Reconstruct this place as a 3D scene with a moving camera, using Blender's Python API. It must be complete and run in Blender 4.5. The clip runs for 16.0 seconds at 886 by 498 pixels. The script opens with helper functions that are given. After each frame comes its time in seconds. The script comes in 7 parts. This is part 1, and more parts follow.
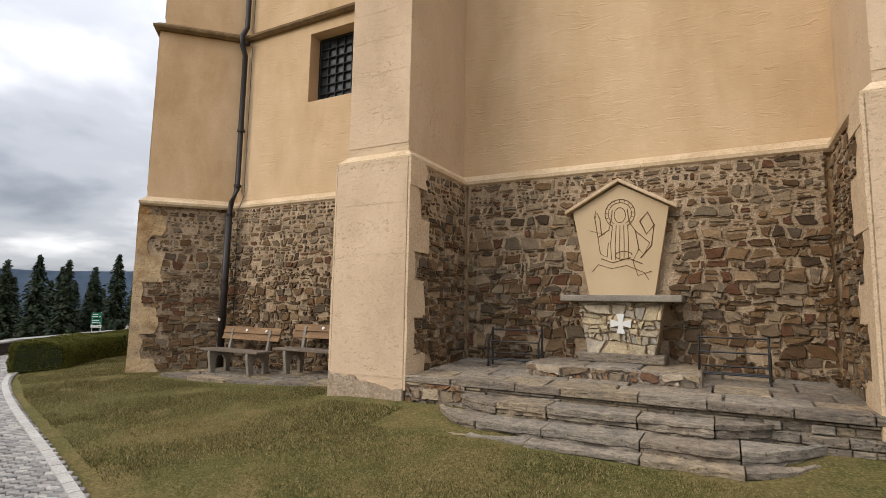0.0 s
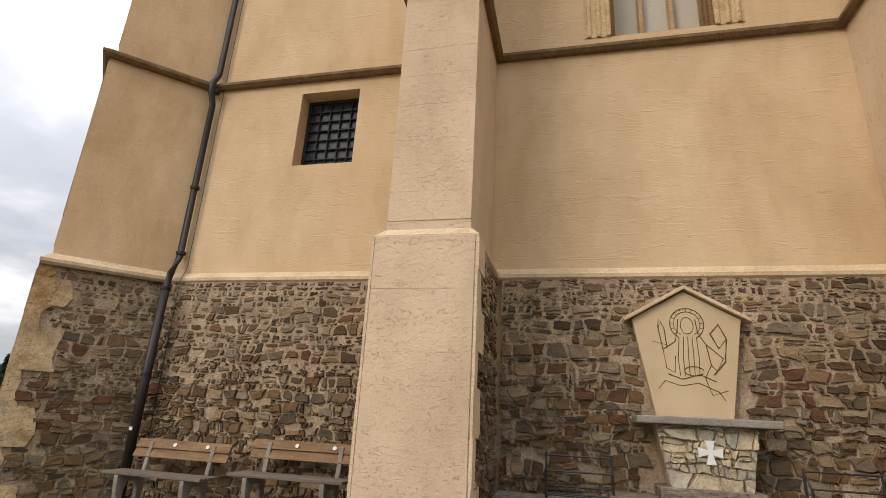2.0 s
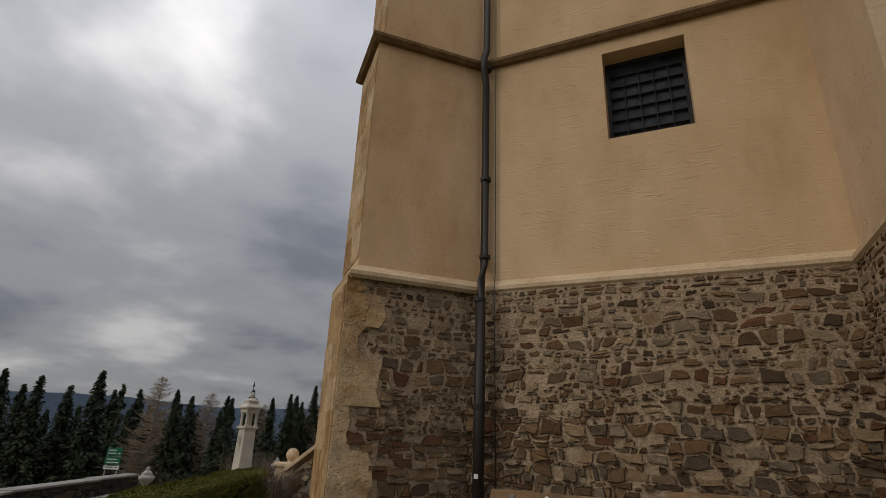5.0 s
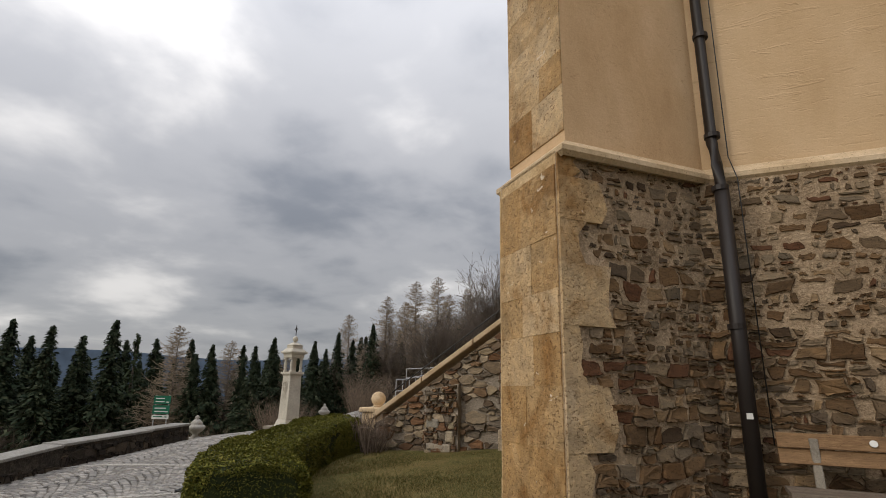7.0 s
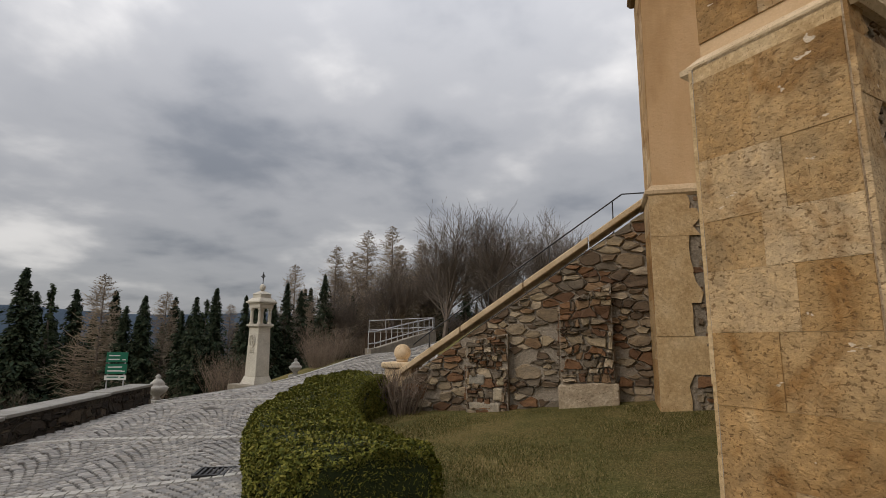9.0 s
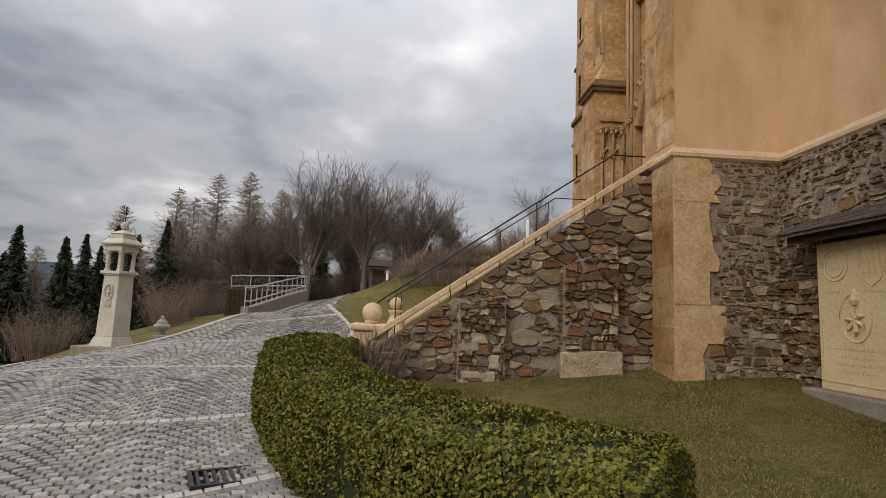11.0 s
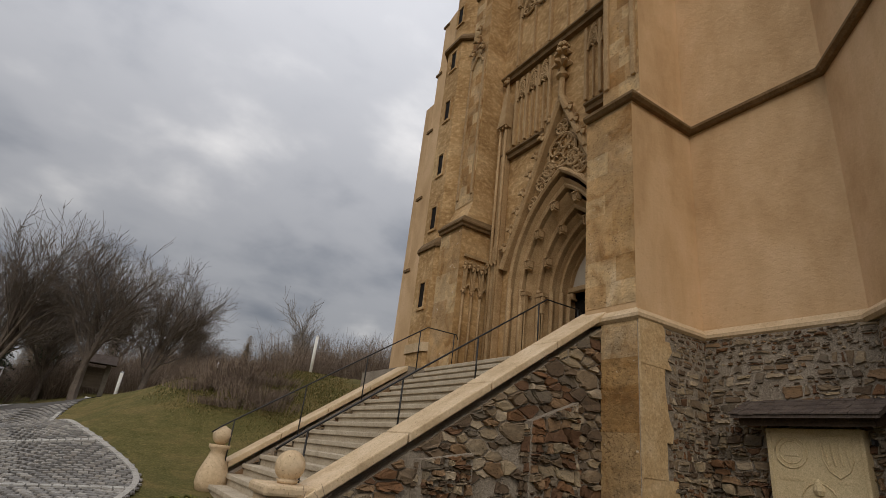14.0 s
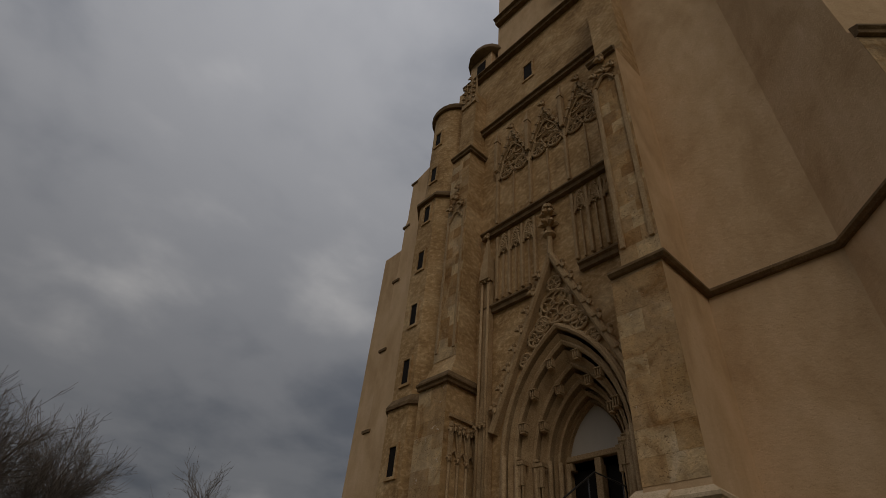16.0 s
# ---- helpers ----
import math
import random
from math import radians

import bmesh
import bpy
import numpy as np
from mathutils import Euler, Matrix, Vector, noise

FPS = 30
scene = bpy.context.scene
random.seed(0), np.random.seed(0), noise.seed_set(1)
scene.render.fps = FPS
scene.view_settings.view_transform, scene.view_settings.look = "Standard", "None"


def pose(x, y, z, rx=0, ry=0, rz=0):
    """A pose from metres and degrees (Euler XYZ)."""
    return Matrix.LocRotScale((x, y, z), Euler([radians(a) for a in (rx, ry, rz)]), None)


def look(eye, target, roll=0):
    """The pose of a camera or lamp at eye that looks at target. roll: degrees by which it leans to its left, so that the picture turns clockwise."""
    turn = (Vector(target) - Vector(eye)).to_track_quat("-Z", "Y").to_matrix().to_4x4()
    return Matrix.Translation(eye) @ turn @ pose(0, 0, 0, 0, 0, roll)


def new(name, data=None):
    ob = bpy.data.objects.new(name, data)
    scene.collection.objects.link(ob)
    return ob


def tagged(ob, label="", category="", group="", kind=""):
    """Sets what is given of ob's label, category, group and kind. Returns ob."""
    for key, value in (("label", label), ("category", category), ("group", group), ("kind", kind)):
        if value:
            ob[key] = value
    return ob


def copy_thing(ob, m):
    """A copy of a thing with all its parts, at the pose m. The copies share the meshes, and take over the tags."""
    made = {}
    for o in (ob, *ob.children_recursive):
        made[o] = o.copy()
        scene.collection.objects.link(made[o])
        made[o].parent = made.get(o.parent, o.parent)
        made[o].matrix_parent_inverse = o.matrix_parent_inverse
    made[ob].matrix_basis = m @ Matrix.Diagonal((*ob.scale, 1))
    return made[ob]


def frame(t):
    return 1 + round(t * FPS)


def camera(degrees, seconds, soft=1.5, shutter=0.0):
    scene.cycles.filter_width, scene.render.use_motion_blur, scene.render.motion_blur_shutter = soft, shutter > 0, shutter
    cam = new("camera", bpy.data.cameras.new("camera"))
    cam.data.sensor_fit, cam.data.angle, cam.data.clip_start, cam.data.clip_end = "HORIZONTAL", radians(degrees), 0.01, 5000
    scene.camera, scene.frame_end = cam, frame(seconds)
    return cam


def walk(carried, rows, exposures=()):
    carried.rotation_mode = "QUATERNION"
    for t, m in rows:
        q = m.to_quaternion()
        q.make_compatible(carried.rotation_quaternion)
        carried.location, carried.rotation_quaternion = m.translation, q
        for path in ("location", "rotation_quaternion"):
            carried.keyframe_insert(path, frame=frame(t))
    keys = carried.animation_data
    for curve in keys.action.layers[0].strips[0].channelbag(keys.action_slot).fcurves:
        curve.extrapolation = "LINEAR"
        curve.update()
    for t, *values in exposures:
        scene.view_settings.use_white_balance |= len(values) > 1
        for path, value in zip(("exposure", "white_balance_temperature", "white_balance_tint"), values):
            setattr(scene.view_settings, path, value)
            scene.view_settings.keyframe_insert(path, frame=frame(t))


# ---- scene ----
cam = camera(79.66, 16.0, soft=0.8)
# seconds, place, yaw, pitch, roll
ROWS = [
    (0, 0.223, -0.132, 1.762, 28.06, 6.31, -1.05),
    (0.5, -0.381, 0.075, 1.731, 21.72, 5.97, -1.35),
    (1, -1.049, 0.179, 1.688, 14.98, 7.71, -1.82),
    (1.5, -1.723, 0.293, 1.687, 13.20, 12.05, -2.56),
    (2, -2.473, 0.251, 1.757, 13.02, 18.15, -2.99),
    (2.5, -3.231, 0.238, 1.827, 11.45, 24.15, -2.85),
    (3, -3.932, 0.265, 1.854, 10.55, 29.56, -1.95),
    (3.5, -4.590, 0.433, 1.831, 12.12, 32.30, -1.63),
    (4, -5.201, 0.721, 1.781, 16.68, 30.19, -1.59),
    (4.5, -5.786, 0.969, 1.806, 21.44, 24.97, -2.18),
    (5, -6.418, 0.949, 1.799, 23.98, 20.04, -2.11),
    (5.2, -6.706, 0.982, 1.795, 24.78, 19.42, -1.45),
    (7.3, -9.726, 1.896, 1.597, 22.54, 14.48, -1.34),
    (7.5, -9.984, 1.984, 1.595, 21.78, 14.22, -1.37),
    (8, -10.603, 2.210, 1.590, 18.11, 11.86, -0.79),
    (8.5, -11.177, 2.409, 1.593, 16.82, 10.99, -0.71),
    (9, -11.816, 2.682, 1.570, 15.41, 10.06, -0.48),
    (9.2, -12.068, 2.793, 1.566, 14.82, 9.70, -0.21),
    (11.3, -14.752, 3.915, 1.452, -5.98, 6.70, -2.73),
    (11.5, -14.927, 4.044, 1.453, -7.63, 6.93, -2.84),
    (12, -15.260, 4.489, 1.492, -13.53, 8.13, -3.64),
    (12.5, -15.661, 5.021, 1.538, -21.15, 11.99, -5.40),
    (13, -16.061, 5.375, 1.581, -29.37, 16.73, -6.53),
    (13.5, -16.536, 5.778, 1.605, -32.26, 20.02, -6.31),
    (14, -16.906, 6.147, 1.622, -33.19, 21.67, -6.32),
    (14.5, -17.194, 6.559, 1.653, -34.91, 25.31, -6.24),
    (15, -17.416, 7.057, 1.690, -37.31, 30.81, -5.84),
    (15.5, -17.640, 7.507, 1.710, -40.14, 35.76, -5.00),
    (16, -17.841, 7.948, 1.737, -42.73, 39.41, -4.56),
]
walk(cam, [(t, pose(x, y, z, 90 + pitch, roll, yaw)) for t, x, y, z, yaw, pitch, roll in ROWS],
     exposures=[(t, stops, 6600 + 250 * min(1, t / 7), 11) for t, stops in [(0.0, 0.9), (0.5, 0.85), (1.0, 0.88), (1.5, 0.94), (2.0, 0.85), (2.5, 0.38), (3.0, -0.28), (3.5, -0.75), (4.0, -0.84), (4.5, -0.58), (5.2, -0.25), (7.3, 0.28), (8.0, 0.26), (9.0, 0.16), (11.5, 0.44), (12.5, 0.46), (13.5, 0.2), (14.0, -0.07), (14.5, -0.45), (15.0, -0.8), (15.5, -1.15), (16.0, -1.42)]])

# ---- sky and light ----
SUN_EL, SUN_AZ = radians(32), radians(228)
world = bpy.data.worlds.new("overcast_sky")
scene.world = world
world.use_nodes = True
wt = world.node_tree
wt.nodes.clear()


def wnode(kind, **props):
    n = wt.nodes.new(kind)
    for k, v in props.items():
        if k == "op":
            n.operation = v
    return n


sky = wt.nodes.new("ShaderNodeTexSky")
sky.sky_type = "NISHITA"
sky.sun_disc = False
sky.sun_elevation, sky.sun_rotation = SUN_EL, SUN_AZ
coord = wt.nodes.new("ShaderNodeTexCoord")
sep = wt.nodes.new("ShaderNodeSeparateXYZ")
wt.links.new(coord.outputs["Generated"], sep.inputs[0])
lift = wnode("ShaderNodeMath", op="MAXIMUM")
wt.links.new(sep.outputs["Z"], lift.inputs[0])
lift.inputs[1].default_value = 0.0
den = wnode("ShaderNodeMath", op="ADD")
wt.links.new(lift.outputs[0], den.inputs[0])
den.inputs[1].default_value = 0.22
dx = wnode("ShaderNodeMath", op="DIVIDE")
dy = wnode("ShaderNodeMath", op="DIVIDE")
wt.links.new(sep.outputs["X"], dx.inputs[0])
wt.links.new(den.outputs[0], dx.inputs[1])
wt.links.new(sep.outputs["Y"], dy.inputs[0])
wt.links.new(den.outputs[0], dy.inputs[1])
comb = wt.nodes.new("ShaderNodeCombineXYZ")
wt.links.new(dx.outputs[0], comb.inputs[0])
wt.links.new(dy.outputs[0], comb.inputs[1])
big = wt.nodes.new("ShaderNodeTexNoise")
big.inputs["Scale"].default_value = 1.05
big.inputs["Detail"].default_value = 7.0
big.inputs["Roughness"].default_value = 0.5
big.inputs["Distortion"].default_value = 0.15
wt.links.new(comb.outputs[0], big.inputs["Vector"])
fine = wt.nodes.new("ShaderNodeTexNoise")
fine.inputs["Scale"].default_value = 2.9
fine.inputs["Detail"].default_value = 6.0
fine.inputs["Roughness"].default_value = 0.45
fine.inputs["Distortion"].default_value = 0.3
wt.links.new(comb.outputs[0], fine.inputs["Vector"])
mixn = wnode("ShaderNodeMath", op="MULTIPLY_ADD")
wt.links.new(fine.outputs["Fac"], mixn.inputs[0])
mixn.inputs[1].default_value = 0.4
wt.links.new(big.outputs["Fac"], mixn.inputs[2])
ramp = wt.nodes.new("ShaderNodeValToRGB")
ramp.color_ramp.interpolation = "EASE"
ramp.color_ramp.elements[0].position, ramp.color_ramp.elements[0].color = 0.50, (0.26, 0.285, 0.335, 1)
ramp.color_ramp.elements[1].position, ramp.color_ramp.elements[1].color = 0.95, (0.98, 0.985, 1.0, 1)
mid = ramp.color_ramp.elements.new(0.71)
mid.color = (0.48, 0.50, 0.545, 1)
wt.links.new(mixn.outputs[0], ramp.inputs[0])
mixc = wt.nodes.new("ShaderNodeMix")
mixc.data_type = "RGBA"
mixc.inputs[0].default_value = 0.12
scaled = wnode("ShaderNodeVectorMath", op="SCALE")
wt.links.new(sky.outputs[0], scaled.inputs[0])
scaled.inputs["Scale"].default_value = 0.10
wt.links.new(ramp.outputs[0], mixc.inputs[6])
wt.links.new(scaled.outputs[0], mixc.inputs[7])
back = wt.nodes.new("ShaderNodeBackground")
back.inputs["Strength"].default_value = 1.0
zen = wnode("ShaderNodeMath", op="MULTIPLY_ADD")
sq = wnode("ShaderNodeMath", op="MULTIPLY")
wt.links.new(lift.outputs[0], sq.inputs[0])
wt.links.new(lift.outputs[0], sq.inputs[1])
wt.links.new(sq.outputs[0], zen.inputs[0])
zen.inputs[1].default_value, zen.inputs[2].default_value = 2.2, 0.62
tone = wnode("ShaderNodeVectorMath", op="SCALE")
wt.links.new(mixc.outputs[2], tone.inputs[0])
wt.links.new(zen.outputs[0], tone.inputs["Scale"])
wt.links.new(tone.outputs[0], back.inputs["Color"])
wout = wt.nodes.new("ShaderNodeOutputWorld")
wt.links.new(back.outputs[0], wout.inputs[0])

sun = new("sun", bpy.data.lights.new("sun", "SUN"))
sun.data.energy, sun.data.angle, sun.data.color = 1.05, radians(32), (1.0, 0.94, 0.84)
sun.matrix_world = look((-31, -22.5, 28), (-6, 8, 2))


# ---- materials ----
def material(name, rough=0.85, spec=0.3, metal=0.0):
    m = bpy.data.materials.new(name)
    m.use_nodes = True
    b = m.node_tree.nodes["Principled BSDF"]
    b.inputs["Roughness"].default_value = rough
    b.inputs["Metallic"].default_value = metal
    b.inputs["Specular IOR Level"].default_value = spec
    return m, m.node_tree, b


def tex(nt, scale, detail=5, rough=0.55, stretch=(1, 1, 1), distortion=0.0):
    c = nt.nodes.new("ShaderNodeTexCoord")
    g = nt.nodes.new("ShaderNodeNewGeometry")
    mp = nt.nodes.new("ShaderNodeMapping")
    mp.inputs["Scale"].default_value = stretch
    nt.links.new(g.outputs["Position"], mp.inputs[0])
    n = nt.nodes.new("ShaderNodeTexNoise")
    n.inputs["Scale"].default_value, n.inputs["Detail"].default_value = scale, detail
    n.inputs["Roughness"].default_value, n.inputs["Distortion"].default_value = rough, distortion
    nt.links.new(mp.outputs[0], n.inputs["Vector"])
    nt.nodes.remove(c)
    return n.outputs["Fac"]


def ramped(nt, fac, stops):
    r = nt.nodes.new("ShaderNodeValToRGB")
    els = r.color_ramp.elements
    els[0].position, els[0].color = stops[0][0], (*stops[0][1], 1)
    els[1].position, els[1].color = stops[-1][0], (*stops[-1][1], 1)
    for p, c in stops[1:-1]:
        els.new(p).color = (*c, 1)
    nt.links.new(fac, r.inputs[0])
    return r.outputs[0]


def blend(nt, fac, a, b, mode="MIX"):
    m = nt.nodes.new("ShaderNodeMix")
    m.data_type, m.blend_type = "RGBA", mode
    for sock, v in ((m.inputs[0], fac), (m.inputs[6], a), (m.inputs[7], b)):
        if isinstance(v, bpy.types.NodeSocket):
            nt.links.new(v, sock)
        elif isinstance(v, tuple):
            sock.default_value = (*v, 1)
        else:
            sock.default_value = v
    return m.outputs[2]


def bump(nt, b, height, strength=0.4, distance=0.01):
    n = nt.nodes.new("ShaderNodeBump")
    n.inputs["Strength"].default_value, n.inputs["Distance"].default_value = strength, distance
    nt.links.new(height, n.inputs["Height"])
    prev = b.inputs["Normal"]
    if prev.is_linked:
        nt.links.new(prev.links[0].from_socket, n.inputs["Normal"])
    nt.links.new(n.outputs[0], b.inputs["Normal"])


def two_scale(name, dark, mid_c, light, s_big, s_fine, rough=0.9, relief=0.4, dist=0.01, stretch=(1, 1, 1), fine_amt=0.5, spec=0.2, pores=1.0):
    m, nt, b = material(name, rough, spec)
    a = tex(nt, s_big, 4, 0.55, stretch, 0.3)
    f = tex(nt, s_fine, 6, 0.65, stretch)
    base = ramped(nt, a, [(0.3, dark), (0.5, mid_c), (0.7, light)])
    col = blend(nt, fine_amt, base, ramped(nt, f, [(0.3, tuple(x * 0.55 for x in mid_c)), (0.5, mid_c), (0.72, tuple(min(1, x * 1.3) for x in light))]))
    pore = tex(nt, s_fine * 2.5, 2, 0.5)
    col = blend(nt, pores, col, ramped(nt, pore, [(0.29, (0.5, 0.46, 0.42)), (0.38, (1, 1, 1))]), "MULTIPLY")
    nt.links.new(col, b.inputs["Base Color"])
    bump(nt, b, f, relief, dist)
    return m


def plaster(name, dark, mid_c, light, level_lines=True, relief=0.35, pits=0.0):
    m, nt, b = material(name, 0.92, 0.15)
    a = tex(nt, 0.7, 5, 0.6, (1, 1, 0.7), 0.4)
    s = tex(nt, 3.2, 6, 0.6, (1, 1, 0.35), 0.2)
    f = tex(nt, 60, 4, 0.7)
    base = ramped(nt, a, [(0.35, dark), (0.5, mid_c), (0.65, light)])
    col = blend(nt, 0.4, base, ramped(nt, s, [(0.3, dark), (0.55, mid_c), (0.75, light)]))
    col = blend(nt, 0.25, col, ramped(nt, f, [(0.3, tuple(x * 0.7 for x in mid_c)), (0.7, light)]))
    bump(nt, b, f, relief, 0.006)
    if pits:
        # open pores, thick in some patches and missing in others
        where = ramped(nt, tex(nt, 1.9, 4, 0.6, (1, 1, 1.8)), [(0.46, (0, 0, 0)), (0.62, (.75, .75, .75))])
        p = tex(nt, 21, 5, 0.66, (1, 1, 1.7), 0.4)
        hole = ramped(nt, p, [(0.37, (1, 1, 1)), (0.43, (0, 0, 0))])
        mask = blend(nt, 1.0, hole, where, "MULTIPLY")
        # the small shadows inside the pores are put into the colour
        col = blend(nt, mask, col, tuple(x * k for x, k in zip(mid_c, (1 - .50 * pits, 1 - .55 * pits, 1 - .60 * pits))))
        bump(nt, b, ramped(nt, p, [(0.36, (0, 0, 0)), (0.44, (1, 1, 1))]), 0.6 * pits, 0.015)
        bump(nt, b, tex(nt, 9, 5, 0.65, (1, 1, 1.4)), 0.5, 0.02)
    if level_lines:
        # level trowel strokes, and shadow lines of the courses below, darkened into the colour
        w = tex(nt, 2.3, 3, 0.5, (0.7, 0.7, 4.4), 0.9)
        c = ramped(nt, w, [(0.62, (0, 0, 0)), (0.65, (1, 1, 1)), (0.72, (0.3, 0.3, 0.3))])
        bump(nt, b, c, 0.35, 0.018)
        course_shade = tex(nt, 4.6, 5, 0.62, (0.8, 0.8, 5.0), 0.5)
        some = ramped(nt, tex(nt, 1.1, 4, 0.6), [(0.46, (0, 0, 0)), (0.64, (1, 1, 1))])
        mark = blend(nt, 1.0, ramped(nt, course_shade, [(0.58, (0, 0, 0)), (0.68, (.42, .42, .42))]), some, "MULTIPLY")
        col = blend(nt, mark, col, tuple(x * .66 for x in mid_c))
        bump(nt, b, ramped(nt, course_shade, [(0.58, (1, 1, 1)), (0.68, (0, 0, 0))]), 0.35, 0.014)
        bump(nt, b, tex(nt, 11, 5, 0.7, (1, 1, 1.6)), 0.5, 0.012)
    nt.links.new(col, b.inputs["Base Color"])
    return m


def per_piece(name, tones, s_fine, rough=0.88, relief=0.6, dist=0.012, island=False, stretch=(1, 1, 1), veins=0.55, spec=0.25, pores=1.0, stains=0.0, mottle=0.5):
    """Stone whose tone differs from piece to piece."""
    m, nt, b = material(name, rough, spec)
    if island:
        g = nt.nodes.new("ShaderNodeNewGeometry")
        rnd = g.outputs["Random Per Island"]
    else:
        o = nt.nodes.new("ShaderNodeObjectInfo")
        rnd = o.outputs["Random"]
    n = len(tones)
    r = nt.nodes.new("ShaderNodeValToRGB")
    r.color_ramp.interpolation = "CONSTANT"
    els = r.color_ramp.elements
    els[0].position, els[0].color = 0.0, (*tones[0], 1)
    els[1].position, els[1].color = (n - 1) / n, (*tones[-1], 1)
    for i in range(1, n - 1):
        els.new(i / n).color = (*tones[i], 1)
    nt.links.new(rnd, r.inputs[0])
    f = tex(nt, s_fine, 6, 0.65, stretch, 0.5)
    k = tex(nt, s_fine * 0.22, 4, 0.6, stretch, 0.6)
    shade = ramped(nt, f, [(0.25, (0.35, 0.34, 0.33)), (0.5, (0.85, 0.84, 0.82)), (0.75, (1.5, 1.42, 1.3))])
    col = blend(nt, veins, r.outputs[0], shade, "MULTIPLY")
    col = blend(nt, mottle, col, ramped(nt, k, [(0.3, (0.5, 0.48, 0.46)), (0.6, (1.15, 1.05, 0.9))]), "MULTIPLY")
    p = tex(nt, s_fine * 3.5, 2, 0.5)
    col = blend(nt, pores, col, ramped(nt, p, [(0.30, (0.42, 0.38, 0.34)), (0.40, (1, 1, 1))]), "MULTIPLY")
    if stains:
        w = tex(nt, 1.7, 6, 0.62, (1, 1, .8), 0.8)
        col = blend(nt, stains, col, ramped(nt, w, [(0.34, (0.62, 0.50, 0.36)), (0.47, (1, 1, 1)), (0.58, (1.05, 1.06, 1.1)), (0.70, (1.25, 1.36, 1.6))]), "MULTIPLY")
        bump(nt, b, tex(nt, 7, 6, 0.7), 0.8, 0.03)
        hole = tex(nt, 24, 3, 0.6, (1, 1, 1.5), 0.3)
        many = ramped(nt, tex(nt, 2.4, 4, 0.6, (1, 1, 1.6)), [(0.42, (0, 0, 0)), (0.60, (.8, .8, .8))])
        col = blend(nt, blend(nt, 1.0, ramped(nt, hole, [(0.36, (1, 1, 1)), (0.43, (0, 0, 0))]), many, "MULTIPLY"), col, (0.17, 0.095, 0.04))
        bump(nt, b, ramped(nt, hole, [(0.36, (0, 0, 0)), (0.45, (1, 1, 1))]), 0.5, 0.02)
        chip = tex(nt, 5.5, 3, 0.6, (1, 1, 1.6), 0.4)
        col = blend(nt, ramped(nt, chip, [(0.705, (0, 0, 0)), (0.72, (.8, .8, .8))]), col, (0.66, 0.55, 0.42))
    bump(nt, b, p, 0.5, dist * .6)
    nt.links.new(col, b.inputs["Base Color"])
    bump(nt, b, f, relief, dist)
    return m


OCHRE = ((0.47, 0.315, 0.168), (0.59, 0.412, 0.242), (0.68, 0.495, 0.312))
M_plaster = plaster("ochre_limewash_plaster", *OCHRE)
M_plaster_plain = plaster("smooth_ochre_plaster", (0.41, 0.255, 0.122), (0.60, 0.402, 0.226), (0.71, 0.505, 0.314), level_lines=False, relief=0.5, pits=.45)
M_buttress = plaster("pale_porous_render", (0.50, 0.355, 0.225), (0.60, 0.445, 0.29), (0.68, 0.52, 0.36), level_lines=False, relief=0.9, pits=1.0)
M_quoin = two_scale("ochre_sandstone_ashlar", (0.36, 0.225, 0.10), (0.52, 0.36, 0.19), (0.62, 0.47, 0.29), 3.4, 26, relief=0.7, dist=.015)
M_facade = two_scale("weathered_sandstone", (0.19, 0.105, 0.042), (0.41, 0.25, 0.11), (0.64, 0.45, 0.25), 0.9, 7, relief=0.8, dist=0.03, pores=.5, fine_amt=.5, stretch=(1, 1, 1.5))
M_carved = two_scale("carved_sandstone", (0.26, 0.165, 0.08), (0.38, 0.25, 0.13), (0.50, 0.355, 0.20), 3.0, 30, relief=0.4)
M_string = two_scale("dark_weathered_moulding", (0.09, 0.055, 0.027), (0.16, 0.10, 0.048), (0.27, 0.175, 0.09), 4, 40, relief=0.4)
M_ledge = two_scale("pale_ledge_stone", (0.44, 0.315, 0.185), (0.56, 0.42, 0.265), (0.66, 0.52, 0.36), 2.6, 24, relief=0.5, fine_amt=.3)
M_block_rough = two_scale("rough_pinkish_sandstone", (0.27, 0.20, 0.13), (0.42, 0.33, 0.23), (0.56, 0.46, 0.34), 5, 18, relief=1.0, dist=.04)
# its darkest tone paints in the shade of deeply recessed joints
M_mortar = two_scale("sandy_lime_mortar", (0.14, 0.096, 0.06), (0.38, 0.276, 0.177), (0.57, 0.43, 0.292), 4.2, 34, relief=1.0, dist=0.03)
M_crumbled = two_scale("crumbled_render", (0.30, 0.22, 0.15), (0.45, 0.34, 0.235), (0.58, 0.46, 0.34), 7, 28, relief=1.0, dist=0.06)
M_mortar_grey = two_scale("grey_lime_mortar", (0.20, 0.163, 0.122), (0.30, 0.25, 0.195), (0.41, 0.35, 0.28), 2.0, 30, relief=1.0, dist=0.03)
STONES = [(0.129, 0.084, 0.048), (0.189, 0.120, 0.067), (0.090, 0.065, 0.045), (0.205, 0.145, 0.09), (0.258, 0.219, 0.172), (0.155, 0.082, 0.050), (0.344, 0.267, 0.181), (0.129, 0.107, 0.086), (0.235, 0.165, 0.10), (0.181, 0.142, 0.103), (0.146, 0.101, 0.062), (0.224, 0.155, 0.095), (0.33, 0.28, 0.215), (0.27, 0.235, 0.19), (0.20, 0.175, 0.14)]
